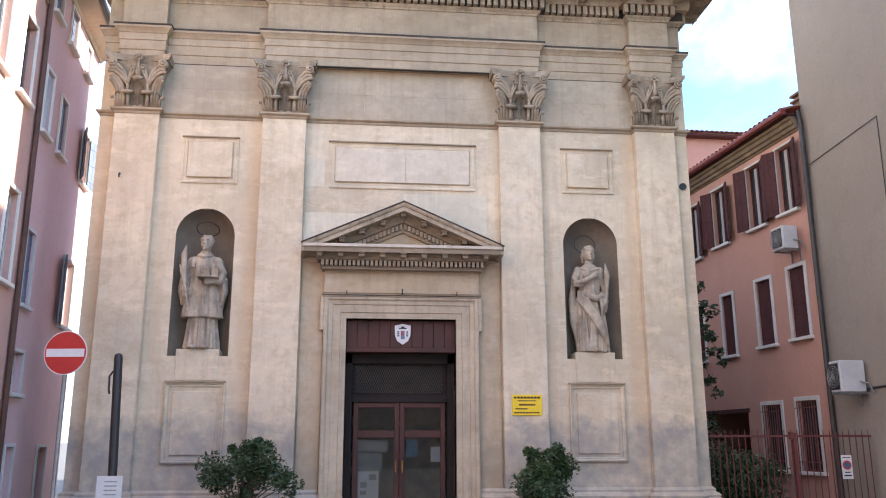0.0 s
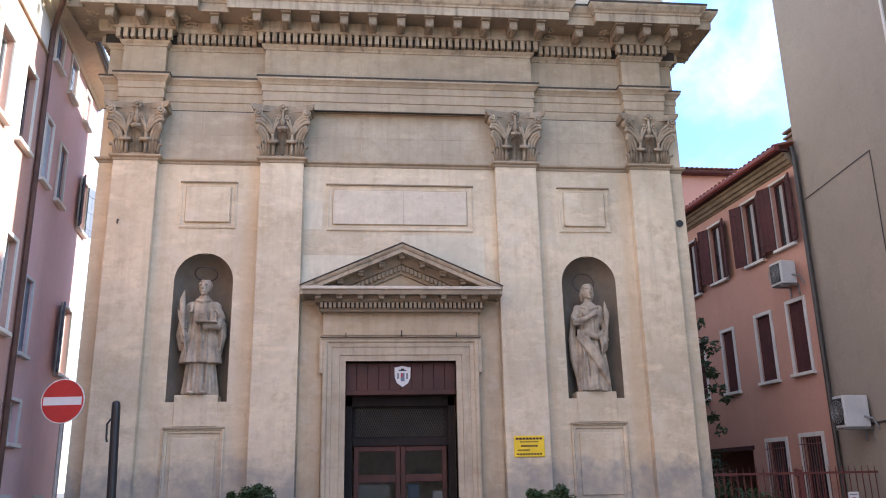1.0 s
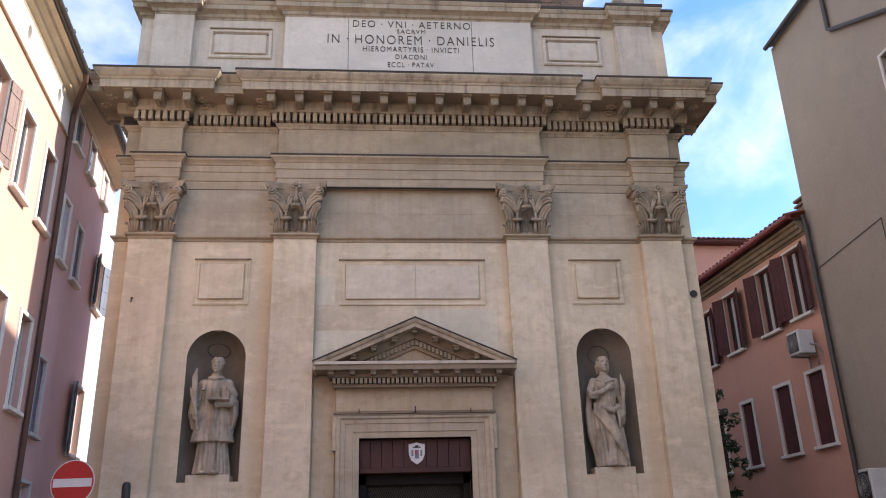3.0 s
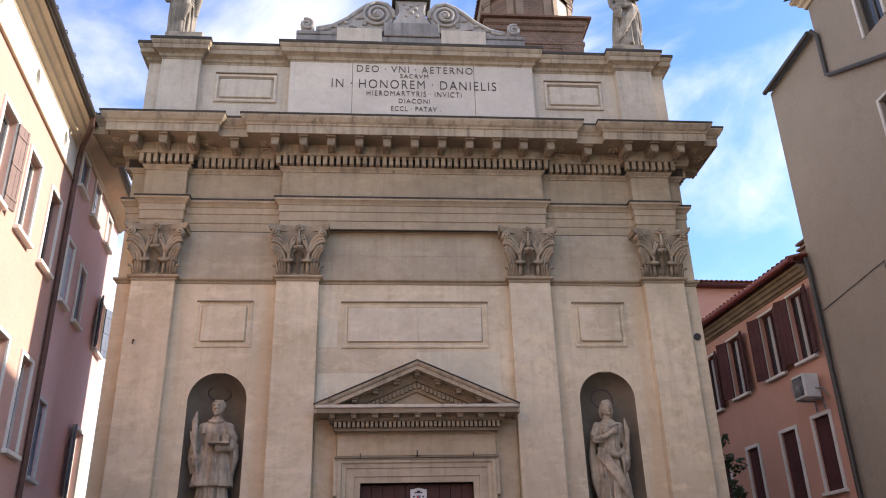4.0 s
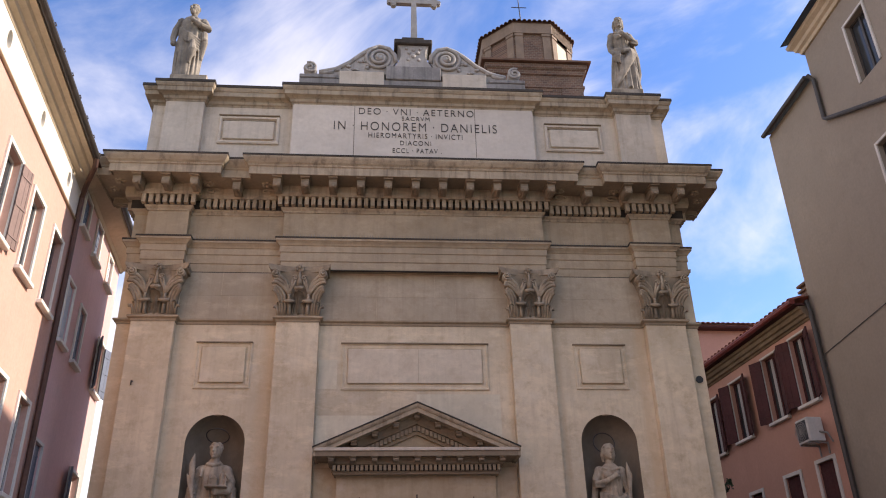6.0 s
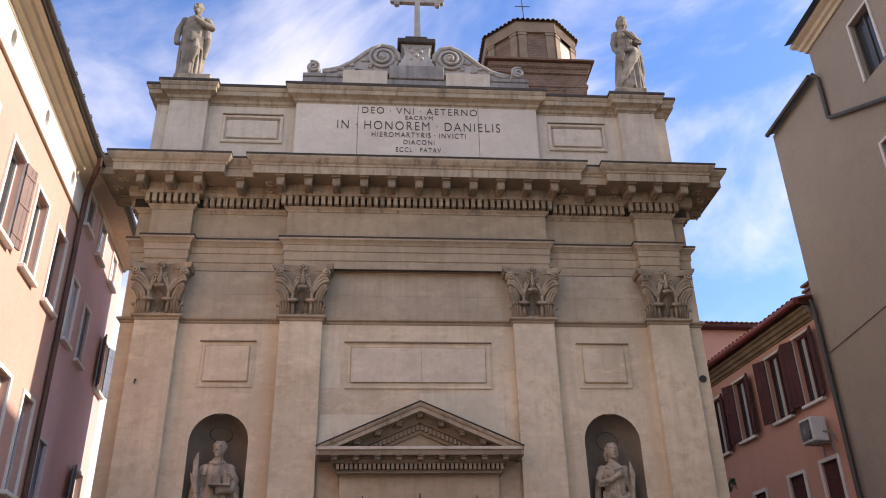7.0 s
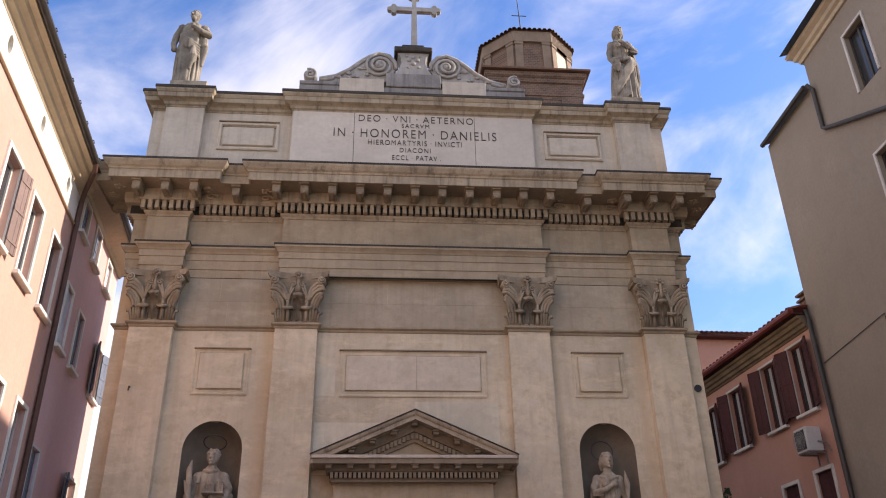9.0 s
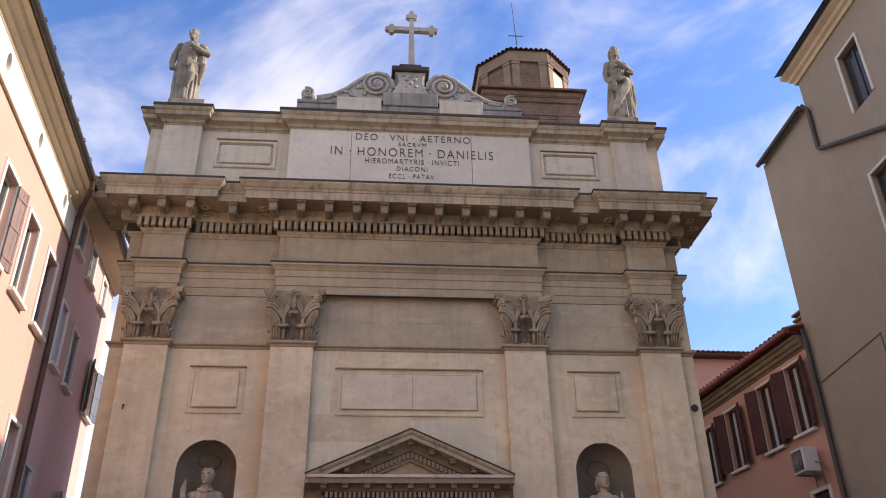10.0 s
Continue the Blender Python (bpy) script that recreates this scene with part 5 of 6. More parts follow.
def maiden(flip=1, lift=0.0, palm=True):
    b = bmesh.new()
    rows = [(0.0, 0.29, 0.22, 0.03, 0), (0.35, 0.275, 0.21, 0.02, 0), (0.72, 0.27, 0.205, 0.0, -0.01), (1.0, 0.245, 0.185, -0.015, 0), (1.17, 0.18, 0.145, -0.01, 0),
            (1.38, 0.195, 0.155, 0, 0), (1.52, 0.21, 0.15, 0, 0), (1.62, 0.165, 0.12, 0, 0), (1.70, 0.075, 0.075, 0, 0)]
    robe(b, [(z, w, d, flip * x, y) for z, w, d, x, y in rows], 12, 0.115, 1.5 * flip, 7)
    hanging_folds(b, random.Random(6), 0.02, 0.75, rows, 10, 85, 0.03)
    hanging_folds(b, random.Random(9), 1.10, 1.40, [(1.08, 0.20, 0.155), (1.17, 0.18, 0.145), (1.40, 0.195, 0.155)], 9, 75, 0.014)
    for k in range(7):       # slanting folds of the mantle, from the hip across to the far foot
        u = k / 6
        tube(b, [(flip * (-0.25 - 0.02 * u), -0.08 - 0.05 * u, 1.14 - 0.16 * u), (flip * (-0.12 + 0.02 * u), -0.215, 0.98 - 0.24 * u), (flip * (0.08 + 0.03 * u), -0.245, 0.66 - 0.26 * u),
                 (flip * (0.22 + 0.03 * u), -0.19, 0.36 - 0.20 * u), (flip * (0.29 - 0.01 * u), -0.10, 0.16 - 0.10 * u)], [0.022, 0.040, 0.045, 0.034, 0.015], 7)
    tube(b, [(flip * -0.24, -0.06, 1.16), (flip * -0.10, -0.20, 1.05), (flip * 0.06, -0.225, 0.99), (flip * 0.19, -0.16, 1.06), (flip * 0.25, -0.03, 1.16)], [0.03, 0.055, 0.065, 0.055, 0.03], 9)
    for k in range(4):       # the end that hangs from the roll
        x = 0.13 + 0.035 * k
        tube(b, [(flip * x, -0.21 + 0.02 * k, 1.02), (flip * (x + 0.03), -0.24 + 0.03 * k, 0.86), (flip * (x + 0.02), -0.23 + 0.03 * k, 0.66 + 0.03 * k)], [0.03, 0.036, 0.012], 7)
    tube(b, [(flip * -0.27, 0.06, 1.45), (flip * -0.33, 0.06, 1.0), (flip * -0.31, 0.05, 0.6), (flip * -0.25, 0.03, 0.2)], [0.05, 0.07, 0.08, 0.04], 8)
    arm(b, [(flip * -0.20, 0.0, 1.55), (flip * -0.285, -0.03, 1.40), (flip * -0.30, -0.12, 1.29), (flip * -0.14, -0.22, 1.33), (flip * 0.03, -0.235, 1.43 + lift)], 0.085, 0.042)
    for k in range(3):
        tube(b, [(flip * (-0.05 + 0.045 * k), -0.245, 1.41 + lift + 0.012 * k), (flip * (0.07 + 0.02 * k), -0.235, 1.46 + lift - 0.02 * k)], 0.014, 6)
    for k in range(4):
        tube(b, [(flip * (-0.34 + 0.02 * k), -0.02, 1.40 - 0.03 * k), (flip * -0.33, -0.15, 1.36 - 0.04 * k), (flip * (-0.22 + 0.02 * k), -0.20, 1.30 - 0.02 * k)], 0.018, 6)
    arm(b, [(flip * 0.20, 0.0, 1.55), (flip * 0.27, -0.01, 1.32), (flip * 0.29, -0.07, 1.12), (flip * 0.26, -0.16, 0.96)], 0.08, 0.042)
    if palm:
        tube(b, [(flip * 0.23, -0.20, 0.86), (flip * 0.27, -0.20, 1.15), (flip * 0.30, -0.16, 1.45), (flip * 0.285, -0.12, 1.70)], [0.018, 0.032, 0.055, 0.008], 8)
    for q in (-1, 1):
        ball(b, (q * 0.085, -0.125, 1.445), 0.075, (1, 0.8, 1), 10)
        ball(b, (q * 0.19, 0.0, 1.565), 0.09, (1, 1, 0.85), 10)
    tube(b, [(-0.17, -0.09, 1.60), (0.0, -0.145, 1.53), (0.17, -0.09, 1.60)], 0.024, 7)
    ball(b, (flip * 0.02, -0.23, 0.03), 0.07, (0.8, 1.5, 0.55), 8)
    head(b, -0.01, -0.05, 1.885, -0.15 * flip, "long")
    return b


def apostle(flip=1):
    b = bmesh.new()
    robe(b, [(0.0, 0.27, 0.20, 0, 0), (0.4, 0.28, 0.20, 0, 0), (0.9, 0.29, 0.20, 0.0, 0), (1.3, 0.26, 0.18, 0, 0), (1.58, 0.27, 0.17, 0, 0), (1.72, 0.20, 0.13, 0, 0), (1.79, 0.09, 0.08, 0, 0)], 10, 0.12, 1.0 * flip, 11)
    hanging_folds(b, random.Random(5), 0.02, 0.95, [(0.0, 0.27, 0.20), (0.4, 0.28, 0.20), (0.9, 0.29, 0.20)], 9, 85, 0.028)
    for k in range(5):
        u = k / 4
        tube(b, [(flip * -0.25, -0.08, 1.42 - 0.2 * u), (flip * 0.0, -0.22, 1.15 - 0.2 * u), (flip * 0.24, -0.12, 1.05 - 0.3 * u)], [0.03, 0.045, 0.03], 7)
    tube(b, [(flip * 0.10, -0.2, 1.0), (flip * 0.14, -0.24, 0.7), (flip * 0.08, -0.22, 0.35)], [0.04, 0.09, 0.03], 8)
    arm(b, [(flip * -0.25, 0.0, 1.63), (flip * -0.36, 0.0, 1.40), (flip * -0.38, -0.05, 1.15), (flip * -0.34, -0.12, 0.95)], 0.10, 0.055)
    arm(b, [(flip * 0.25, 0.0, 1.63), (flip * 0.38, -0.06, 1.42), (flip * 0.24, -0.20, 1.42), (flip * 0.05, -0.24, 1.54)], 0.10, 0.05)
    tube(b, [(flip * 0.30, -0.05, 1.30), (flip * 0.34, -0.06, 1.0), (flip * 0.30, -0.05, 0.55)], [0.08, 0.07, 0.04], 8)
    ball(b, (flip * 0.33, -0.08, 1.08), 0.075, (1, 1, 1), 8)
    head(b, 0.01, -0.05, 1.97, 0.4 * flip, "short")
    ball(b, (0.0, -0.13, 1.86), 0.06, (1, 0.8, 1.3), 8)
    box(b, -0.27, 0.27, -0.22, 0.2, -0.12, 0.03)
    return b


statue_done("statue", deacon(), STATUE, "weathered grey stone statue of a robed man in a niche", pose(-NX + 0.0, 0.17, NZ0 + 0.12))
statue_done("statue", maiden(), STATUE, "weathered grey stone statue of a draped woman in a niche", pose(NX, 0.17, NZ0 + 0.12))
statue_done("statue", apostle(1), STATUE_PALE, "pale weathered stone statue of a robed man on the attic", pose(-PO - 0.18, 0.15, 13.30) @ Matrix.Diagonal((1.0, 1.0, 1.04, 1)))
statue_done("statue", maiden(-1, 0.06, False), STATUE_PALE, "pale weathered stone statue of a draped figure on the attic", pose(PO + 0.10, 0.15, 13.30) @ Matrix.Diagonal((1.06, 1.06, 1.13, 1)))
for s in (-1, 1):
    part("statue_base", boxes((s * PO - 0.36, s * PO + 0.36, -0.12, 0.45, 12.9, 13.305), bevel=0.01), STATUE, church)
    zc = 5.33 if s < 0 else 5.27
    bm = bmesh.new()
    tube(bm, [(0.20 * math.cos(radians(15 * k)), 0.03 * math.sin(radians(15 * k)), 0.20 * math.sin(radians(15 * k))) for k in range(25)], 0.011, 6, cap=False)
    single("halo_ring", bm, DARK_METAL, "thin dark metal halo ring behind the statue's head", "halo", "halos", at=pose(s * NX + (0.02 if s < 0 else -0.04), 0.24 - (0.12 if s < 0 else 0.0), zc + (0.05 if s < 0 else 0.0), 72 if s < 0 else -6))


# ---- houses ----
def plan_pose(x, y, turn):
    """Local u runs along a wall that faces -v; turn is the heading of u, degrees to the right of +y."""
    a = radians(turn)
    u, v = Vector((math.sin(a), math.cos(a), 0)), Vector((-math.cos(a), math.sin(a), 0))
    return Matrix(((u.x, v.x, 0, x), (u.y, v.y, 0, y), (0, 0, 1, 0), (0, 0, 0, 1)))


def louvred(u0, u1, z0, z1, y0, y1, slats=0):
    """A shutter leaf: stiles, straps and upright boards with joints."""
    bm = bmesh.new()
    w = u1 - u0
    box(bm, u0, u0 + 0.05, y0, y1, z0, z1)
    box(bm, u1 - 0.05, u1, y0, y1, z0, z1)
    for z in (z0 + 0.15, (z0 + z1) / 2 - 0.02, z1 - 0.20):
        box(bm, u0, u1, y0 - 0.006, y1 + 0.006, z, z + 0.04)
    n = max(2, round((w - 0.1) / 0.10))
    for k in range(n):
        a, c = u0 + 0.05 + (w - 0.1) * k / n, u0 + 0.05 + (w - 0.1) * (k + 1) / n
        box(bm, a + 0.003, c - 0.003, y0 + 0.005, y1 - 0.005, z0, z1)
    return bm


def window(parent, u0, u1, z0, z1, sgn, trim=0.09, sill=True, frame_mat=None, pane=None, shutters=None, state="none", trim_mat=None, curtain=False):
    """A window in a wall at v = 0; sgn is the side (in v) that faces the street."""
    f = sgn
    b = bmesh.new()
    for r in ((u0 - trim, u0, z0, z1 + trim), (u1, u1 + trim, z0, z1 + trim), (u0, u1, z1, z1 + trim)):
        ya, yb = sorted((0.0, f * 0.035))
        box(b, r[0], r[1], ya, yb, r[2], r[3], 0.004)
    win = part("window", b, trim_mat or FRAME_WHITE, parent)
    ya, yb = sorted((-f * 0.10, -f * 0.15))
    b = bmesh.new()
    m = (u0 + u1) / 2
    for r in ((u0, u0 + 0.05, z0, z1), (u1 - 0.05, u1, z0, z1), (m - 0.03, m + 0.03, z0 + 0.05, z1 - 0.05), (u0 + 0.05, u1 - 0.05, z0, z0 + 0.05), (u0 + 0.05, u1 - 0.05, z1 - 0.05, z1)):
        box(b, r[0], r[1], ya, yb, r[2], r[3])
    part("window_frame", b, frame_mat or FRAME_WHITE, win)
    ya, yb = sorted((-f * 0.125, -f * 0.135))
    part("pane", boxes((u0 + 0.03, m, ya, yb, z0 + 0.03, z1 - 0.03)), pane or PANE, win)
    part("pane", boxes((m, u1 - 0.03, ya, yb, z0 + 0.03, z1 - 0.03)), pane or PANE, win)
    if curtain:
        ya, yb = sorted((-f * 0.10, -f * 0.11))
        part("curtain", boxes((m + 0.02, m + 0.14, ya, yb, z0 + 0.05, z1 - 0.05)), CURTAIN, win)
    if sill:
        ya, yb = sorted((-f * 0.05, f * 0.10))
        part("window_sill", boxes((u0 - trim - 0.03, u1 + trim + 0.03, ya, yb, z0 - 0.07, z0), bevel=0.008), trim_mat or FRAME_WHITE, win)
    if shutters:
        w = (u1 - u0) / 2
        if state == "closed":
            ya, yb = sorted((-f * 0.03, -f * 0.07))
            part("shutter", louvred(u0 + 0.01, m - 0.003, z0 + 0.01, z1 - 0.01, ya, yb), shutters, win)
            part("shutter", louvred(m + 0.003, u1 - 0.01, z0 + 0.01, z1 - 0.01, ya, yb), shutters, win)
        else:
            angle, which = state
            for k, s in enumerate((-1, 1)):
                if which in (s, 0):
                    hinge = u0 if s < 0 else u1
                    at = Matrix.Translation((hinge, f * 0.04, 0)) @ pose(0, 0, 0, 0, 0, s * f * (180 - angle))
                    leaf = louvred(-w if s < 0 else 0.0, 0.0 if s < 0 else w, z0 + 0.01, z1 - 0.01, -0.02, 0.02)
                    part("shutter", leaf, shutters, win, at=at)
    return win


TILE_PIECE = bmesh.new()
seg = 6
ra, rb = [], []
for k in range(seg + 1):
    a = math.pi * k / seg
    ra.append((0.085 * math.cos(a), 0.07 * math.sin(a)))
for (y, sc) in ((0.0, 1.0), (0.42, 0.85)):
    rb.append([TILE_PIECE.verts.new((x * sc, y, z * sc)) for x, z in ra] + [TILE_PIECE.verts.new((x * sc * 0.8, y, z * sc * 0.72)) for x, z in ra[::-1]])
nn = len(rb[0])
for k in range(nn):
    TILE_PIECE.faces.new((rb[0][k], rb[0][(k + 1) % nn], rb[1][(k + 1) % nn], rb[1][k]))
TILE_PIECE.faces.new(rb[0])
TILE_NEW = mesh_of("roof_tile", TILE_PIECE.copy(), TILE)
TILE_BROWN = mesh_of("roof_tile", TILE_PIECE, TILE_OLD)

# -- near house on the left side of the street --
house = thing("townhouse", "peach stuccoed townhouse with a cream band and deep eaves", "house", at=plan_pose(-6.55, -1.0, -5.8))
# v points to the left (-x), so the street side is -v
N0, N1 = -16.0, 0.75
wins = []
for u in (-8.9, -7.5, -6.1, -4.6, -3.15, -1.75, -0.40):
    wins += [(u, u + 0.62, 7.33, 8.73), (u + 0.10, u + 0.68, 4.16, 5.70), (u + 0.05, u + 0.68, 1.2, 2.6)]
ovals = [-8.0, -6.05, -4.1, -2.14, -0.22]
b = bmesh.new()
holed_wall(b, N0, N1, 0.0, 9.48, 0.0, 0.35, wins)
part("wall", b, PEACH, house)
part("house_block", boxes((N0, N1, 0.36, 9.0, 0.0, 10.3)), PEACH, house)
b = bmesh.new()
holed_wall(b, N0, N1, 9.48, 10.30, -0.02, 0.35, [(u - 0.11, u + 0.11, 9.70, 10.03) for u in ovals])
part("upper_band", b, WHITE_BAND, house, "sunlit cream plaster band with oval openings")
part("band_moulding", boxes((N0, N1, -0.05, 0.0, 9.46, 9.49), bevel=0.008), EAVE_PLASTER, house)
for u in ovals:              # oval openings: a ring in each hole
    b = bmesh.new()
    o1 = [(0.095 * math.cos(radians(15 * k)), 0.155 * math.sin(radians(15 * k))) for k in range(24)]
    sq = []
    for x, z in o1:
        q = min(0.112 / max(abs(x), 1e-6), 0.168 / max(abs(z), 1e-6))
        sq.append((x * q, z * q))
    va = [b.verts.new((u + x, -0.022, 9.865 + z)) for x, z in o1]
    vb = [b.verts.new((u + x, -0.022, 9.865 + z)) for x, z in sq]
    vc = [b.verts.new((u + x, 0.2, 9.865 + z)) for x, z in o1]
    for k in range(24):
        j = (k + 1) % 24
        b.faces.new((va[k], va[j], vb[j], vb[k]))
        b.faces.new((va[k], vc[k], vc[j], va[j]))
    win = part("oval_window", b, WHITE_BAND, house)
    part("pane", boxes((u - 0.1, u + 0.1, 0.15, 0.16, 9.7, 10.03)), CURTAIN, win)
EAVE = [(0.0, 10.12), (0.03, 10.12), (0.05, 10.17), (0.13, 10.20), (0.15, 10.25), (0.24, 10.29), (0.27, 10.34), (0.36, 10.36), (0.36, 10.42), (0.0, 10.46)]
b = bmesh.new()
sweep(b, EAVE, [(N1 - 0.03, 0.0), (N0, 0.0)][::-1])
part("eave_moulding", b, EAVE_PLASTER, house, "moulded plaster eave")
b = bmesh.new()
tube(b, [(N0, -0.41, 10.44), (N1 - 0.9, -0.41, 10.44)], 0.065, 10)
gut = part("gutter", b, DARK_METAL, house, "dark metal gutter")
b = bmesh.new()
tube(b, [(0, -0.28, 10.46), (0, -0.47, 10.51), (0, -0.485, 10.45)], 0.012, 5)
HOOK = mesh_of("gutter_bracket", b, DARK_METAL)
for k in range(26):
    part("gutter_bracket", HOOK, None, gut, at=pose(N1 - 0.95 - k * 0.6, 0, 0))
b = bmesh.new()
v4 = [b.verts.new(p) for p in ((N0, -0.42, 10.47), (N1 - 0.05, -0.42, 10.47), (N1 - 0.05, 4.5, 12.0), (N0, 4.5, 12.0), (N0, 9.0, 10.4), (N1 - 0.05, 9.0, 10.4))]
b.faces.new(v4[:4])
b.faces.new((v4[3], v4[2], v4[5], v4[4]))
bmesh.ops.solidify(b, geom=list(b.faces), thickness=0.08)
part("roof", b, TILE_OLD, house)
b = bmesh.new()
tube(b, [(N1 - 0.92, -0.41, 10.40), (N1 - 0.85, -0.40, 10.28), (N1 - 0.35, -0.16, 10.10), (N1 - 0.16, -0.08, 9.95), (N1 - 0.14, -0.07, 9.6), (N1 - 0.05, -0.07, 0.3)], 0.05, 10)
part("downpipe", b, COPPER, house, "brown copper downpipe")
for i, (u0, u1, z0, z1) in enumerate(wins):
    if z0 > 7:
        st, which = (SHUTTER_BROWN, (170, 1)) if i % 2 == 0 else (None, "")
        if abs(u0 + 3.15) < 0.1:
            st, which = SHUTTER_BROWN, (168, 1)
        elif abs(u0 + 1.75) < 0.1:
            st, which = None, ""
        elif abs(u0 + 0.40) < 0.1:
            st, which = None, ""
        window(house, u0, u1, z0, z1, -1, 0.07, shutters=st, state=which, trim_mat=WHITE_BAND, frame_mat=SHUTTER_BROWN if u0 > -1 else None)
    else:
        window(house, u0, u1, z0, z1, -1, 0.07, trim_mat=WHITE_BAND)

# -- next house on the left, beside the church --
a58 = radians(-5.8)
fx, fy = -6.55 + math.sin(a58) * 0.76, -1.0 + math.cos(a58) * 0.76
far = thing("townhouse", "rose stuccoed townhouse with grey shutters beside the church", "house", at=plan_pose(fx, fy, -5.8))
F1 = 4.25
fw = [(0.33, 0.80, 7.2, 8.42), (1.47, 1.94, 7.18, 8.33), (3.42, 4.02, 7.2, 8.35), (0.36, 0.85, 9.63, 10.33), (1.55, 2.04, 9.55, 10.36), (2.98, 3.42, 9.55, 10.25),
      (0.24, 0.72, 3.95, 5.28), (2.95, 3.75, 3.95, 5.35), (0.22, 0.80, 2.42, 3.13), (0.40, 0.85, 0.2, 1.52), (2.40, 3.02, 0.0, 1.5)]
b = bmesh.new()
holed_wall(b, 0.0, F1, 0.0, 10.55, 0.0, 0.35, fw)
part("wall", b, PEACH_FAR, far)
part("house_block", boxes((0.0, F1, 0.36, 8.0, 0.0, 10.5)), PEACH_FAR, far)
b = bmesh.new()
sweep(b, [(0.0, 10.40), (0.04, 10.40), (0.08, 10.46), (0.28, 10.52), (0.44, 10.56), (0.46, 10.62), (0.0, 10.66)], [(0.0, 0.0), (F1 + 0.05, 0.0)])
part("eave_moulding", b, EAVE_PLASTER, far, "plaster eave")
b = bmesh.new()
tube(b, [(0.6, -0.52, 10.66), (F1 - 0.3, -0.52, 10.66)], 0.06, 10)
part("gutter", b, DARK_METAL, far)
b = bmesh.new()
v4 = [b.verts.new(p) for p in ((0.0, -0.5, 10.68), (F1 + 0.1, -0.5, 10.68), (F1 + 0.1, 4.0, 12.0), (0.0, 4.0, 12.0))]
b.faces.new(v4)
bmesh.ops.solidify(b, geom=list(b.faces), thickness=0.08)
part("roof", b, TILE_OLD, far)
STATES = [(SHUTTER_PALE, "closed"), (SHUTTER_GREY, "closed"), (SHUTTER_GREY, (160, 0)), (SHUTTER_GREY, "closed"), (SHUTTER_GREY, "closed"), (SHUTTER_PALE, "closed"), (SHUTTER_GREY, "closed"), (SHUTTER_GREY, (165, -1)),
          (None, ""), (None, ""), (None, "")]
for r, (st, how) in zip(fw, STATES):
    window(far, *r, -1, 0.06, shutters=st, state=how, trim_mat=WHITE_BAND if r[2] > 7 else FRAME_WHITE)

# -- tall grey house on the right --
grey = thing("tall_house", "tall grey-beige stuccoed house with dark gutters", "house", at=plan_pose(9.0, 0.0, 1.0) @ Matrix.Diagonal((1, -1, 1, 1)))
# here v points to the right (+x) after the flip, so the street side is again -v
G0, G1, GM = -9.0, 1.63, -0.70
gw = [(-2.95, -2.25, 11.95, 13.38), (-2.75, -2.12, 9.05, 10.5), (-5.2, -4.5, 11.95, 13.38), (-5.2, -4.5, 9.05, 10.5), (-7.5, -6.8, 11.95, 13.38)]
b = bmesh.new()
holed_wall(b, G0, GM, 0.0, 14.2, 0.0, 0.4, gw)
holed_wall(b, GM, G1, 0.0, 13.3, 0.0, 0.4, [])
part("wall", b, GREY, grey)
part("house_block", boxes((G0, GM, 0.42, 7.0, 0.0, 14.2), (GM, G1, 0.42, 7.0, 0.0, 13.2), (G1 - 0.4, G1, 0.4, 0.42, 0, 13.2)), GREY_UP, grey)
b = bmesh.new()
sweep(b, [(0.0, 14.02), (0.05, 14.02), (0.07, 14.10), (0.13, 14.14), (0.15, 14.22), (0.24, 14.28), (0.26, 14.36), (0.0, 14.40)], [(G0, 0.0), (GM + 0.02, 0.0), (GM + 0.02, 4.0)])
part("eave_moulding", b, EAVE_PLASTER, grey, "moulded beige eave")
b = bmesh.new()
for uu0, uu1, z, ov in ((G0, GM + 0.22, 14.36, 0.42), (GM, G1 + 0.0, 13.32, 0.12)):
    v4 = [b.verts.new(p) for p in ((uu0, -ov, z), (uu1, -ov, z), (uu1, 5.0, z + 1.8), (uu0, 5.0, z + 1.8))]
    b.faces.new(v4)
bmesh.ops.solidify(b, geom=list(b.faces), thickness=0.06)
part("roof", b, DARK_METAL, grey, "dark roof edge")
b = bmesh.new()
tube(b, [(GM, -0.16, 13.30), (G1 - 0.02, -0.16, 13.30)], 0.06, 8)
part("gutter", b, DARK_METAL, grey)
b = bmesh.new()
tube(b, [(GM - 0.10, -0.16, 13.28), (GM - 0.15, -0.07, 13.12), (GM - 0.12, -0.06, 12.10), (GM - 0.22, -0.06, 12.02), (-3.0, -0.06, 11.02), (-6.0, -0.06, 9.6)], 0.05, 9)
part("downpipe", b, DARK_METAL, grey)
b = bmesh.new()
tube(b, [(G1 - 0.05, -0.1, 8.80), (G1 - 0.10, -0.09, 8.5), (G1 - 0.10, -0.08, 0.2)], 0.055, 9)
part("downpipe", b, DARK_METAL, grey, "dark downpipe at the corner")
b = bmesh.new()
tube(b, [(G1 - 0.15, -0.02, 7.5), (-1.02, -0.02, 7.62), (-1.02, -0.02, 7.35), (-1.0, -0.02, 6.0), (-0.98, -0.02, 0.3)], 0.009, 5)
part("cable", b, DARK_METAL, grey)
b = bmesh.new()
tube(b, [(0.5, -0.03, 2.55), (-0.1, -0.03, 2.58), (-3.0, -0.03, 2.6)], 0.02, 5)
part("cable", b, DARK_METAL, grey)
for r in gw:
    window(grey, *r, -1, 0.06, sill=False, frame_mat=DARK_METAL, trim_mat=FRAME_WHITE)

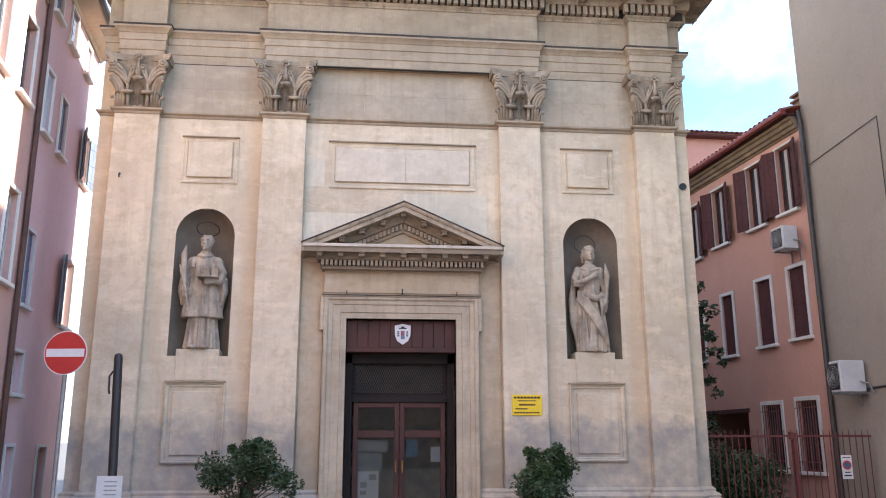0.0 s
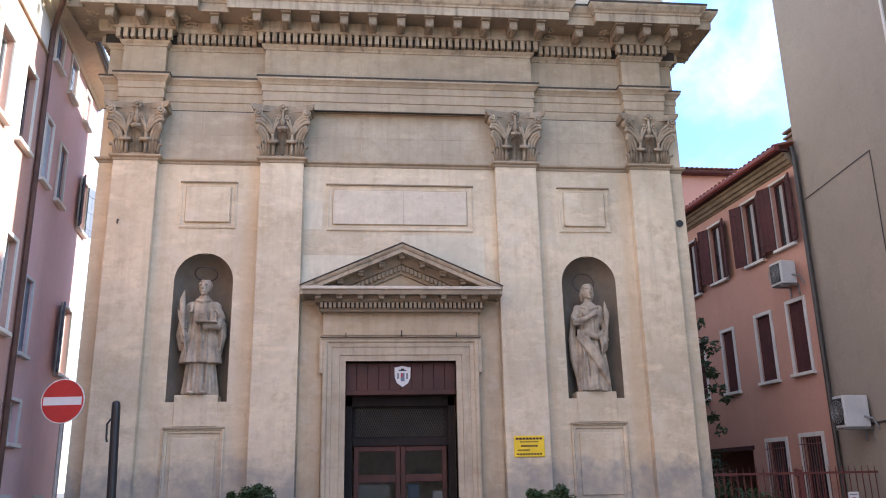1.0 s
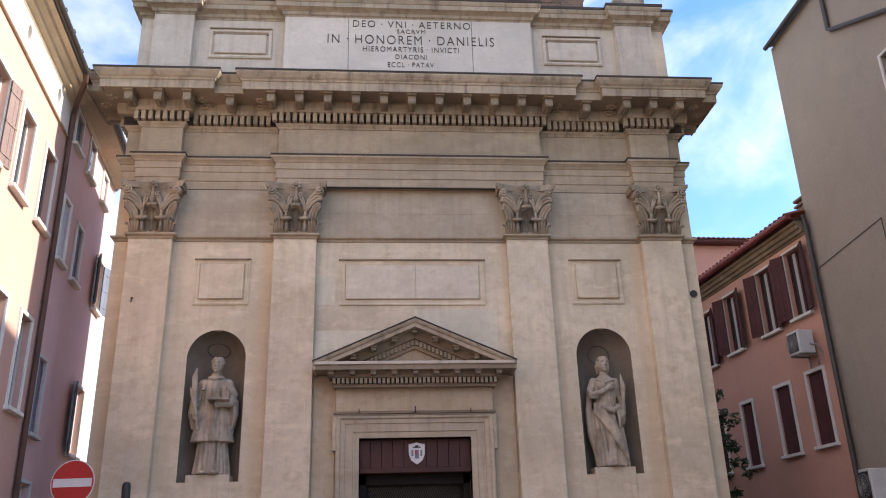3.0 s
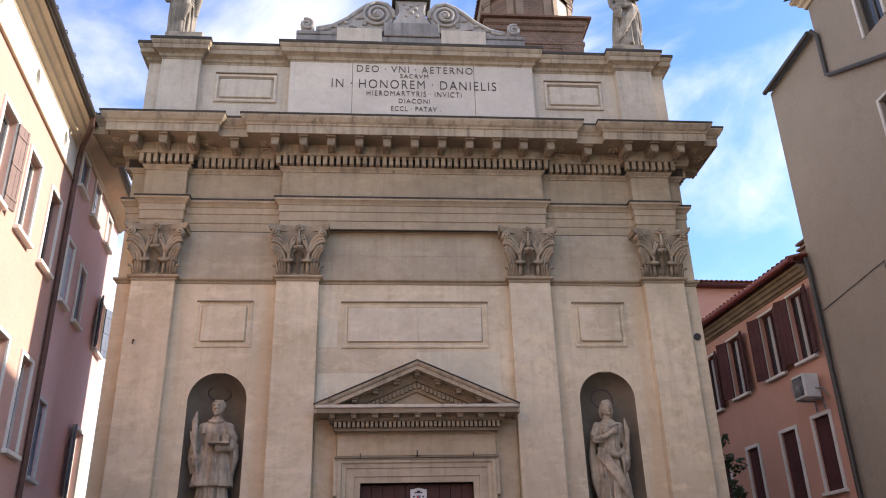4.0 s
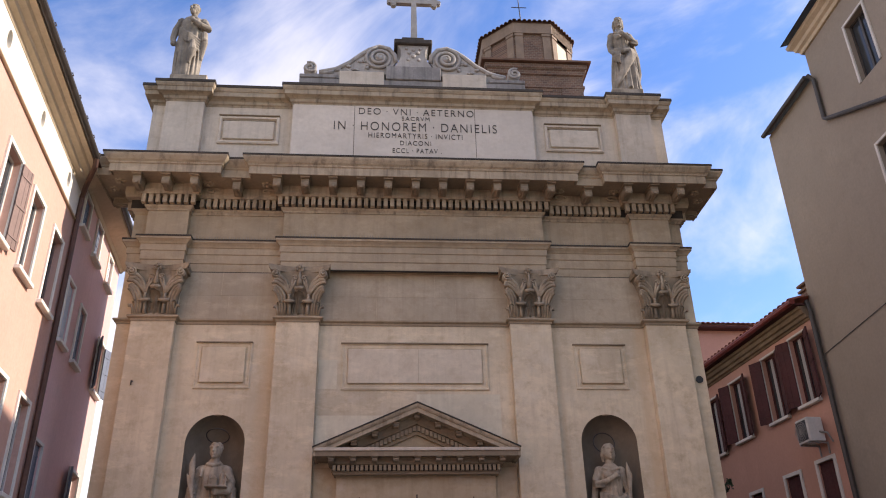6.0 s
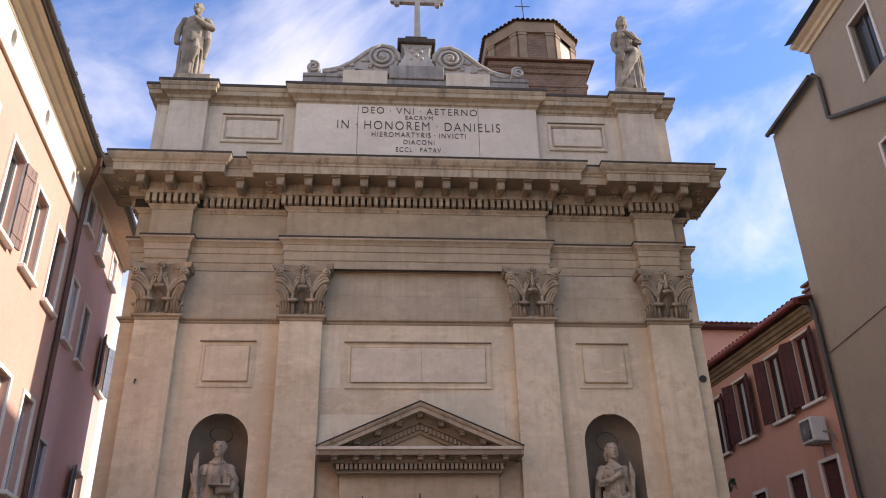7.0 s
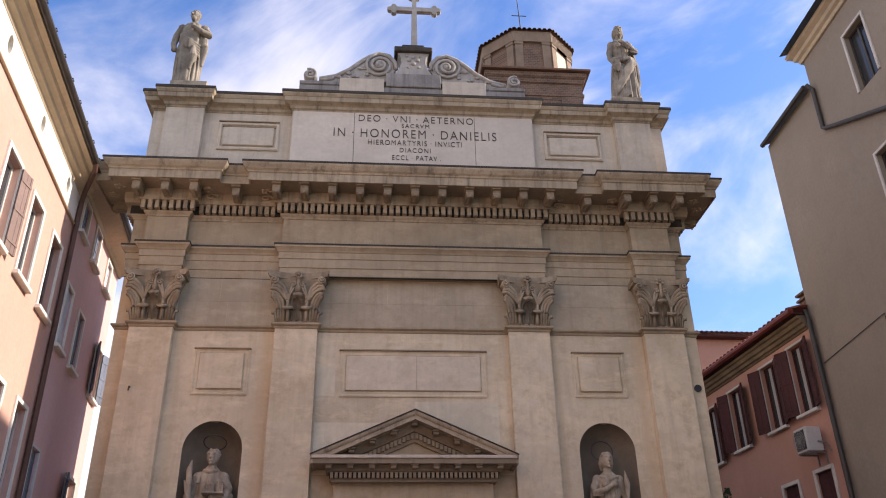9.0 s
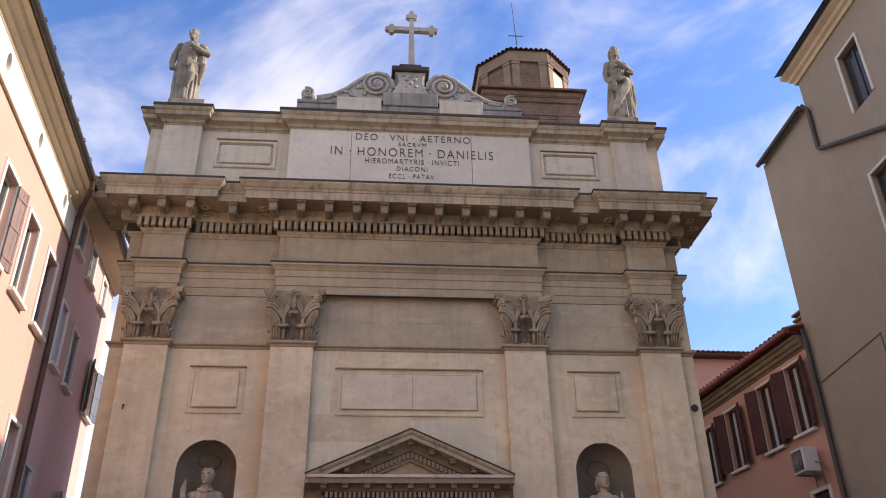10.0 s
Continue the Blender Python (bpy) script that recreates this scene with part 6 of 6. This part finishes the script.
# -- salmon house behind it --
pink = thing("salmon_house", "salmon stuccoed house with dark red shutters and tiled roof", "house", at=plan_pose(8.96, 1.62, -5.0) @ Matrix.Diagonal((1, -1, 1, 1)))
K1 = 11.0
top = [(0.34, 1.0, 6.66, 8.22), (1.60, 2.28, 6.62, 8.18), (3.30, 3.98, 6.58, 8.10), (4.72, 5.35, 6.5, 8.0)]
mid = [(0.36, 0.95, 3.80, 5.36), (1.67, 2.27, 3.77, 5.31), (3.37, 3.89, 3.70, 5.23), (4.9, 5.5, 3.68, 5.2)]
low = [(0.38, 1.08, 0.95, 2.44), (1.70, 2.42, 0.95, 2.40)]
gate = [(3.10, 5.30, 0.0, 2.27)]
b = bmesh.new()
holed_wall(b, 0.0, K1, 0.0, 8.66, 0.0, 0.4, top + mid + low + gate)
part("wall", b, PINK, pink)
part("house_block", boxes((0.0, 3.0, 0.41, 7.0, 0.0, 8.6), (5.4, K1, 0.41, 7.0, 0, 8.6), (3.0, 5.4, 1.8, 7.0, 0, 8.6), (3.0, 5.4, 0.41, 1.8, 2.4, 8.6)), PINK, pink)
b = bmesh.new()
sweep(b, [(0.0, 8.38), (0.03, 8.38), (0.05, 8.42), (0.10, 8.43), (0.12, 8.50), (0.17, 8.52), (0.19, 8.60), (0.24, 8.62), (0.25, 8.68), (0.0, 8.70)], [(0.0, 0.0), (K1, 0.0)])
part("eave_moulding", b, BRICK_EAVE, pink, "stepped brick eave")
b = bmesh.new()
tube(b, [(-0.05, -0.40, 8.76), (K1, -0.40, 8.76)], 0.07, 9)
part("gutter", b, GUTTER_RED, pink, "dark red gutter")
part("soffit", boxes((-0.02, K1, -0.36, 0.0, 8.70, 8.74)), SHUTTER_RED, pink)
b = bmesh.new()
v4 = [b.verts.new(p) for p in ((-0.05, -0.38, 8.80), (K1, -0.38, 8.80), (K1, 4.0, 10.2), (-0.05, 4.0, 10.2))]
b.faces.new(v4)
bmesh.ops.solidify(b, geom=list(b.faces), thickness=0.06)
roof = part("roof", b, TILE, pink, "terracotta tiled roof")
for k in range(46):
    part("roof_tile", TILE_NEW, None, roof, at=pose(0.05 + 0.2 * k, -0.42, 8.80, 17.7))
chim = part("chimney", boxes((0.15, 0.50, 0.25, 0.6, 8.85, 9.22), (0.10, 0.55, 0.20, 0.65, 9.22, 9.28), (0.18, 0.47, 0.28, 0.57, 9.28, 9.36), (0.10, 0.55, 0.2, 0.65, 9.36, 9.42), bevel=0.01), BRICK, pink)
for r in top:
    window(pink, *r, -1, 0.05, shutters=SHUTTER_RED, state=(158, 0), frame_mat=SHUTTER_RED, curtain=True)
for r in mid:
    window(pink, *r, -1, 0.08, shutters=SHUTTER_RED, state="closed")
for r in low:
    w = window(pink, *r, -1, 0.09, frame_mat=SHUTTER_RED)
    g = bmesh.new()
    for k in range(8):
        u = r[0] + (r[1] - r[0]) * (k + 0.5) / 8
        tube(g, [(u, -0.06, r[2]), (u, -0.06, r[3])], 0.009, 5)
    for z in (r[2] + 0.2, (r[2] + r[3]) / 2, r[3] - 0.15):
        tube(g, [(r[0] - 0.05, -0.06, z), (r[1] + 0.05, -0.06, z)], 0.010, 5)
    part("window_grille", g, FENCE_RED, w)
# Near-black sheet for the shade at the back of the opening.
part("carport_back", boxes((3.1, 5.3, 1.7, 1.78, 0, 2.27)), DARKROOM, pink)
part("carport_lintel", boxes((3.02, 5.42, -0.05, 0.0, 2.27, 2.36)), SHUTTER_RED, pink)


def air_conditioner(at, w=0.85, h=0.58, d=0.32, label="off-white air conditioning unit on wall brackets"):
    ac = thing("air_conditioner", label, "air conditioner", "air conditioners", at=at)
    part("casing", boxes((-w / 2, w / 2, -d - 0.08, -0.08, 0.0, h), bevel=0.015), AC_WHITE, ac)
    b = bmesh.new()
    for r in (0.06, 0.11, 0.16, 0.21):
        tube(b, [(-w * 0.12 + r * math.cos(radians(20 * k)), -d - 0.09, h / 2 + r * math.sin(radians(20 * k))) for k in range(19)], 0.006, 5, cap=False)
    for k in range(8):
        a = radians(22.5 * k)
        tube(b, [(-w * 0.12 - 0.22 * math.cos(a), -d - 0.09, h / 2 - 0.22 * math.sin(a)), (-w * 0.12 + 0.22 * math.cos(a), -d - 0.09, h / 2 + 0.22 * math.sin(a))], 0.004, 4)
    part("fan_grille", b, GALV, ac)
    part("fan_recess", boxes((-w * 0.44, w * 0.36, -d - 0.084, -d - 0.08, 0.05, h - 0.05)), BLACK, ac, "dark fan opening")
    part("side_vent", boxes(*[(-w / 2 - 0.004, -w / 2, -d - 0.04, -0.14, 0.08 + 0.06 * k, 0.11 + 0.06 * k) for k in range(7)]), GALV, ac)
    for s in (-1, 1):
        part("bracket", boxes((s * w * 0.35 - 0.015, s * w * 0.35 + 0.015, -d - 0.1, 0.0, -0.035, -0.005), (s * w * 0.35 - 0.015, s * w * 0.35 + 0.015, -0.03, 0.0, -0.25, 0.0)), GALV, ac)
    b = bmesh.new()
    tube(b, [(w / 2, -0.2, 0.2), (w / 2 + 0.12, -0.1, 0.15), (w / 2 + 0.15, -0.03, -0.05)], 0.02, 6)
    part("hose", b, GALV, ac)
    return ac


def wall_at(x, y, turn, u, z):
    """On a right-hand wall that faces the street (-x): local -y points out of it."""
    a = radians(turn)
    px, py = x + math.sin(a) * u, y + math.cos(a) * u
    return pose(px, py, z, 0, 0, -90 - turn)


air_conditioner(wall_at(8.96, 1.62, -5.0, 0.58, 5.72), 0.46, 0.52, 0.36, label="off-white air conditioning unit on the salmon wall")
air_conditioner(wall_at(9.0, 0.0, 1.0, 0.42, 2.50), 0.38, 0.60, 0.50, label="off-white air conditioning unit on the grey wall")

# -- pink block closing the lane --
back = thing("back_house", "pink stuccoed house with a terracotta roof behind", "house", at=pose(11.2, 14.0, 0, 0, 0, 1.2))
part("wall", boxes((-3.5, 12.0, 0.0, 0.4, 0.0, 13.0)), PINK, back)
part("house_block", boxes((-3.4, 11.9, 0.42, 8.0, 0.0, 12.9)), PINK, back)
part("eave_board", boxes((-3.6, 12.1, -0.35, 0.0, 12.98, 13.06), bevel=0.01), SHUTTER_RED, back)
b = bmesh.new()
v4 = [b.verts.new(p) for p in ((-3.6, -0.4, 13.10), (12.1, -0.4, 13.10), (12.1, 4.0, 14.5), (-3.6, 4.0, 14.5))]
b.faces.new(v4)
bmesh.ops.solidify(b, geom=list(b.faces), thickness=0.06)
roof = part("roof", b, TILE, back, "terracotta tiled roof")
for k in range(78):
    part("roof_tile", TILE_NEW, None, roof, at=pose(-3.5 + 0.2 * k, -0.44, 13.10, 17.7))

# -- octagonal bell tower behind the church --
tower = thing("bell_tower", "weathered brick bell tower with an octagonal tiled lantern", "tower", at=pose(5.04, 10.9, 0))
part("shaft", boxes((-1.72, 1.72, -1.72, 1.72, 0, 21.3)), BRICK, tower)
for s in (-1, 1):
    part("corner_pier", boxes((s * 1.32 - 0.4, s * 1.32 + 0.4, -1.78, -1.72, 15.0, 20.6)), BRICK, tower)
b = bmesh.new()
SQ = [(-1.72, 1.72), (-1.72, -1.72), (1.72, -1.72), (1.72, 1.72)]
sweep(b, [(-0.1, 20.48), (0.02, 20.48), (0.03, 20.60), (0.07, 20.62), (0.07, 20.74), (0.03, 20.76), (0.03, 21.18), (0.10, 21.22), (0.12, 21.38), (0.20, 21.44), (0.21, 21.62), (-0.1, 21.66)], SQ)
part("brick_cornice", b, BRICK, tower)
b = bmesh.new()
sweep(b, [(-0.4, 21.68), (0.34, 21.64), (0.34, 21.72), (-0.4, 22.03)], SQ)
part("cornice_roof", b, TILE_OLD, tower)
OC = [Vector((1.70 / math.cos(radians(22.5)) * math.cos(radians(22.5 + 45 * k)), 1.70 / math.cos(radians(22.5)) * math.sin(radians(22.5 + 45 * k)))) for k in range(8)]
b = bmesh.new()
lo, hi = [b.verts.new((p.x, p.y, 21.26)) for p in OC], [b.verts.new((p.x, p.y, 23.66)) for p in OC]
for k in range(8):
    b.faces.new((lo[k], lo[(k + 1) % 8], hi[(k + 1) % 8], hi[k]))
b.faces.new(hi)
drum = part("lantern", b, BRICK, tower, "octagonal brick lantern")
OCP = [(p.x, p.y) for p in OC[::-1]] + [(OC[-1].x, OC[-1].y), (OC[-2].x, OC[-2].y)]
for k in range(8):           # flat piers on the corners, panels between, the sunlit one coloured paler
    p, q = OC[k], OC[(k + 1) % 8]
    mid_, d = (p + q) / 2, (q - p).normalized()
    ang = math.degrees(math.atan2(mid_.y, mid_.x)) + 90
    for s in (-1, 1):
        part("pier", boxes((s * 0.53 - 0.15, s * 0.53 + 0.15, -0.06, 0.0, 21.36, 23.21), (s * 0.53 - 0.17, s * 0.53 + 0.17, -0.085, 0.0, 23.08, 23.21)), BRICK_PALE, drum, at=pose(mid_.x, mid_.y, 0, 0, 0, ang))
    # Panel 6 faces the sun; that brightness is put into its pale colour.
    part("panel", boxes((-0.38, 0.38, -0.015, 0.0, 21.46, 23.08)), PLASTER_NEW_LIT if k == 6 else BRICK, drum, at=pose(mid_.x, mid_.y, 0, 0, 0, ang))
b = bmesh.new()
sweep(b, [(-0.1, 23.21), (0.07, 23.21), (0.08, 23.32), (0.04, 23.34), (0.04, 23.46), (0.12, 23.49), (0.16, 23.58), (0.20, 23.61), (0.21, 23.68), (-0.1, 23.72)], OCP)
part("lantern_cornice", b, BRICK_PALE, drum)
b = bmesh.new()
R8 = [Vector((p.x, p.y)) * (1.87 / 1.70) for p in OC]
rim = [b.verts.new((p.x, p.y, 23.76)) for p in R8]
tip = b.verts.new((0, 0, 24.41))
for k in range(8):
    b.faces.new((rim[k], rim[(k + 1) % 8], tip))
b.faces.new([b.verts.new((p.x, p.y, 23.71)) for p in R8])
lroof = part("lantern_roof", b, TILE_OLD, tower, "old brown tiled lantern roof")
for k in range(8):
    p, q = R8[k], R8[(k + 1) % 8]
    mid_ = (p + q) / 2
    ang = math.degrees(math.atan2(mid_.y, mid_.x)) + 90
    for j in range(8):
        w = p.lerp(q, (j + 0.5) / 8)
        part("roof_tile", TILE_BROWN, None, lroof, at=pose(w.x * 1.02, w.y * 1.02, 23.72, 20, 0, ang))
b = bmesh.new()
tube(b, [(-0.02, 0, 24.26), (-0.02, 0, 25.66), (-0.12, 0, 28.16)], [0.03, 0.025, 0.012], 6)
tube(b, [(-0.36, 0, 26.2), (0.27, 0, 26.2)], 0.02, 6)
part("iron_cross", b, DARK_METAL, tower, "thin iron cross and rod")

# ---- street things ----
fence = thing("fence", "dark red iron railing with a gate across the lane", "fence")
FX0, FX1, FY = 5.72, 8.9, 0.25
part("rail", boxes((FX0, FX1, FY - 0.02, FY + 0.02, 1.66, 1.70)), FENCE_RED, fence)
part("rail", boxes((FX0, FX1, FY - 0.02, FY + 0.02, 0.28, 0.32)), FENCE_RED, fence)
bm = bmesh.new()
tube(bm, [(0, 0, 0.15), (0, 0, 1.70), (0, 0, 1.80)], [0.011, 0.011, 0.004], 6)
BAR = mesh_of("fence_bar", bm, FENCE_RED)
for k in range(25):
    part("bar", BAR, None, fence, at=pose(FX0 + 0.06 + k * 0.128, FY, 0))
part("gate_post", boxes((7.34, 7.41, FY - 0.035, FY + 0.035, 0.0, 1.74), bevel=0.006), FENCE_RED, fence)
part("gate_lock", boxes((7.28, 7.34, FY - 0.05, FY + 0.03, 1.62, 1.76), bevel=0.006), FENCE_RED, fence)
sgn = single("no_parking_sign", boxes((8.24, 8.45, FY - 0.03, FY - 0.024, 0.90, 1.33), bevel=0.003), WHITE_SIGN, "white no parking plate hung on the red railing", "sign")
bm = bmesh.new()
tube(bm, [(8.345, FY - 0.032, 1.15), (8.345, FY - 0.036, 1.15)], 0.085, 18)
part("red_ring", bm, RED_SIGN, sgn)
bm = bmesh.new()
tube(bm, [(8.345, FY - 0.036, 1.15), (8.345, FY - 0.039, 1.15)], 0.058, 18)
part("blue_disc", bm, BLUE_SHEET, sgn)
part("line_of_print", boxes((8.29, 8.40, FY - 0.033, FY - 0.030, 1.01, 1.03), (8.27, 8.42, FY - 0.033, FY - 0.030, 0.95, 0.975), (8.27, 8.42, FY - 0.033, FY - 0.030, 1.28, 1.295)), BLACK, sgn)

sign = thing("no_entry_sign", "round red and white no entry sign on a steel pole", "road sign", at=pose(-4.75, -3.0, 0, 0, 0, -8))
bm = bmesh.new()
tube(bm, [(0, 0.03, 0.0), (0, 0.03, 3.05)], 0.028, 12)
part("pole", bm, GALV, sign)
bm = bmesh.new()
tube(bm, [(0, 0.0, 2.79), (0, -0.012, 2.79)], 0.30, 40)
disc = part("disc", bm, WHITE_SIGN, sign)
bm = bmesh.new()
tube(bm, [(0, -0.012, 2.79), (0, -0.014, 2.79)], 0.288, 40)
part("red_field", bm, RED_SIGN, disc)
part("white_bar", boxes((-0.265, 0.265, -0.017, -0.014, 2.735, 2.845)), WHITE_SIGN, disc)
part("clamp", boxes((-0.045, 0.045, 0.0, 0.065, 2.90, 2.94), (-0.045, 0.045, 0.0, 0.065, 2.62, 2.66)), GALV, sign)

post = thing("black_post", "black metal post with a hook and a paper notice", "post", at=pose(-3.95, -3.0, 0, 0, -2.0, 0))
bm = bmesh.new()
tube(bm, [(0, 0, 0), (0, 0, 2.72), (0, 0, 2.77), (0, 0, 2.79)], [0.062, 0.058, 0.05, 0.025], 14)
part("shaft", bm, BLACK, post)
bm = bmesh.new()
tube(bm, [(-0.05, -0.02, 2.55), (-0.10, -0.02, 2.48), (-0.10, -0.02, 2.30), (-0.09, -0.02, 2.24)], 0.014, 7)
part("hook", bm, BLACK, post)
note = single("paper_notice", boxes((-4.16, -3.83, -3.09, -3.085, 0.70, 1.16)), PAPER, "white printed paper fixed to the black post", "notice")
part("line_of_print", boxes(*[(-4.06, -3.90, -3.094, -3.091, 1.08 - 0.055 * k, 1.095 - 0.055 * k) for k in range(7)]), PAPER_GREY, note)


def leaf_cloud(bm, rr, clumps, per, size):
    """Many small pointed leaves in uneven clumps (x, y, z, radius)."""
    for cx, cy, cz, r in clumps:
        for _ in range(per):
            d = Vector((rr.gauss(0, 1), rr.gauss(0, 1), rr.gauss(0, 1))).normalized() * r * rr.uniform(0.35, 1.0)
            p = Vector((cx, cy, cz)) + d
            q = Euler((rr.uniform(-1.2, 1.2), rr.uniform(-1.2, 1.2), rr.uniform(0, 6.28))).to_matrix()
            s = size * rr.uniform(0.6, 1.3)
            c = [p + q @ Vector(v) * s for v in ((0, -1, 0), (0.42, -0.1, 0.12), (0, 1, -0.15), (-0.42, -0.1, 0.12))]
            v = [bm.verts.new(x) for x in c]
            bm.faces.new((v[0], v[1], v[2]))
            bm.faces.new((v[0], v[2], v[3]))


def shrub(x, y, seed, wide, topz, lean):
    rr = random.Random(seed)
    sh = thing("potted_shrub", "dense dark green evergreen shrub in a terracotta pot", "shrub", "shrubs by the door", at=pose(x, y, 0.12))
    bm = bmesh.new()
    rings = [[bm.verts.new((r * math.cos(radians(18 * k)), r * math.sin(radians(18 * k)), z)) for k in range(20)] for r, z in
             ((0.20, 0.0), (0.28, 0.40), (0.31, 0.40), (0.31, 0.48), (0.27, 0.48), (0.26, 0.42))]
    for a, b in zip(rings, rings[1:]):
        for k in range(20):
            bm.faces.new((a[k], a[(k + 1) % 20], b[(k + 1) % 20], b[k]))
    bm.faces.new(rings[0])
    part("pot", bm, POT, sh)
    bm = bmesh.new()
    bmesh.ops.create_circle(bm, cap_ends=True, segments=20, radius=0.262, matrix=Matrix.Translation((0, 0, 0.43)))
    part("soil", bm, SOIL, sh)
    bm = bmesh.new()
    clumps = []
    for k in range(26):
        a, q = rr.uniform(0, 6.28), rr.uniform(0.1, 1.0)
        z = rr.uniform(0.55, topz - 0.25)
        lim = wide * (1.05 - abs(z - 0.85) / 1.1)
        e = Vector((lim * q * math.cos(a) + lean * (z - 0.5), 0.75 * lim * q * math.sin(a), z))
        tube(bm, [(0.02 * math.cos(a), 0.02 * math.sin(a), 0.42), e * 0.5 + Vector((0, 0, 0.22)), e], [0.016, 0.010, 0.004], 5)
        clumps.append((e.x, e.y, e.z, rr.uniform(0.14, 0.26)))
    for k in range(7):
        clumps.append((lean + rr.uniform(-0.3, 0.3), rr.uniform(-0.1, 0.1), topz - rr.uniform(0.12, 0.3), rr.uniform(0.07, 0.13)))
    tagged(part("stem", bm, BARK, sh), kind="stuff")
    bm = bmesh.new()
    leaf_cloud(bm, rr, clumps, 230, 0.040)
    part("crown", bm, LEAF, sh)
    return sh


shrub(-2.55, -1.0, 3, 0.80, 1.60, 0.10)
shrub(2.35, -1.0, 9, 0.62, 1.46, 0.0)

# small tree in the lane behind the church corner
rr = random.Random(21)
tree = thing("tree", "slender young tree with drooping dark leaves behind the corner", "tree", at=pose(6.15, 1.5, 0))
bm = bmesh.new()
tube(bm, [(0, 0.2, 0), (-0.05, 0.2, 1.6), (-0.10, 0.15, 3.2), (-0.05, 0.1, 4.4), (0.05, 0.1, 4.9)], [0.05, 0.045, 0.035, 0.022, 0.008], 8)
tips = []
for z, dx, dz in ((4.6, 0.18, 0.12), (4.3, 0.45, -0.05), (4.1, 0.30, 0.05), (3.8, 0.36, -0.1), (3.6, 0.5, -0.25), (3.3, 0.55, -0.15), (3.1, 0.25, -0.3), (2.7, 0.35, -0.15), (4.0, -0.3, 0.1), (3.4, -0.35, 0.1)):
    tube(bm, [(-0.08, 0.15, z), (dx * 0.5, 0.05, z + 0.12), (dx, 0.0, z + dz)], [0.015, 0.010, 0.004], 5)
    tips += [(dx, 0.0, z + dz, 0.13), (dx * 0.55, 0.05, z + 0.08, 0.11)]
part("trunk", bm, BARK, tree)
bm = bmesh.new()
leaf_cloud(bm, rr, tips, 20, 0.075)
part("crown", bm, LEAF_TREE, tree)
# hedge behind the railing
bm = bmesh.new()
rr = random.Random(8)
leaf_cloud(bm, rr, [(rr.uniform(5.95, 7.4), rr.uniform(0.9, 2.6), rr.uniform(0.2, 1.25), 0.35) for _ in range(60)], 90, 0.06)
tagged(new("hedge", mesh_of("hedge", bm, LEAF)), "dark green overgrown hedge behind the railing", "hedge", kind="stuff")
bm = bmesh.new()
leaf_cloud(bm, rr, [(rr.uniform(6.9, 8.5), rr.uniform(4.8, 6.6), rr.uniform(1.2, 2.3), 0.4) for _ in range(22)], 80, 0.07)
tagged(new("creeper", mesh_of("creeper", bm, LEAF_TREE)), "dark creeper under the salmon house's opening", "creeper", kind="stuff")

# plain house front across the square, behind the viewer
opp = thing("house_across", "plain pale house front across the square", "house", at=pose(0, -36, 0))
part("wall", boxes((-30, 30, -6, 0, 0, 9)), GREY_UP, opp)
part("roof", boxes((-30.4, 30.4, -6.4, 0.4, 9, 9.3)), TILE, opp)
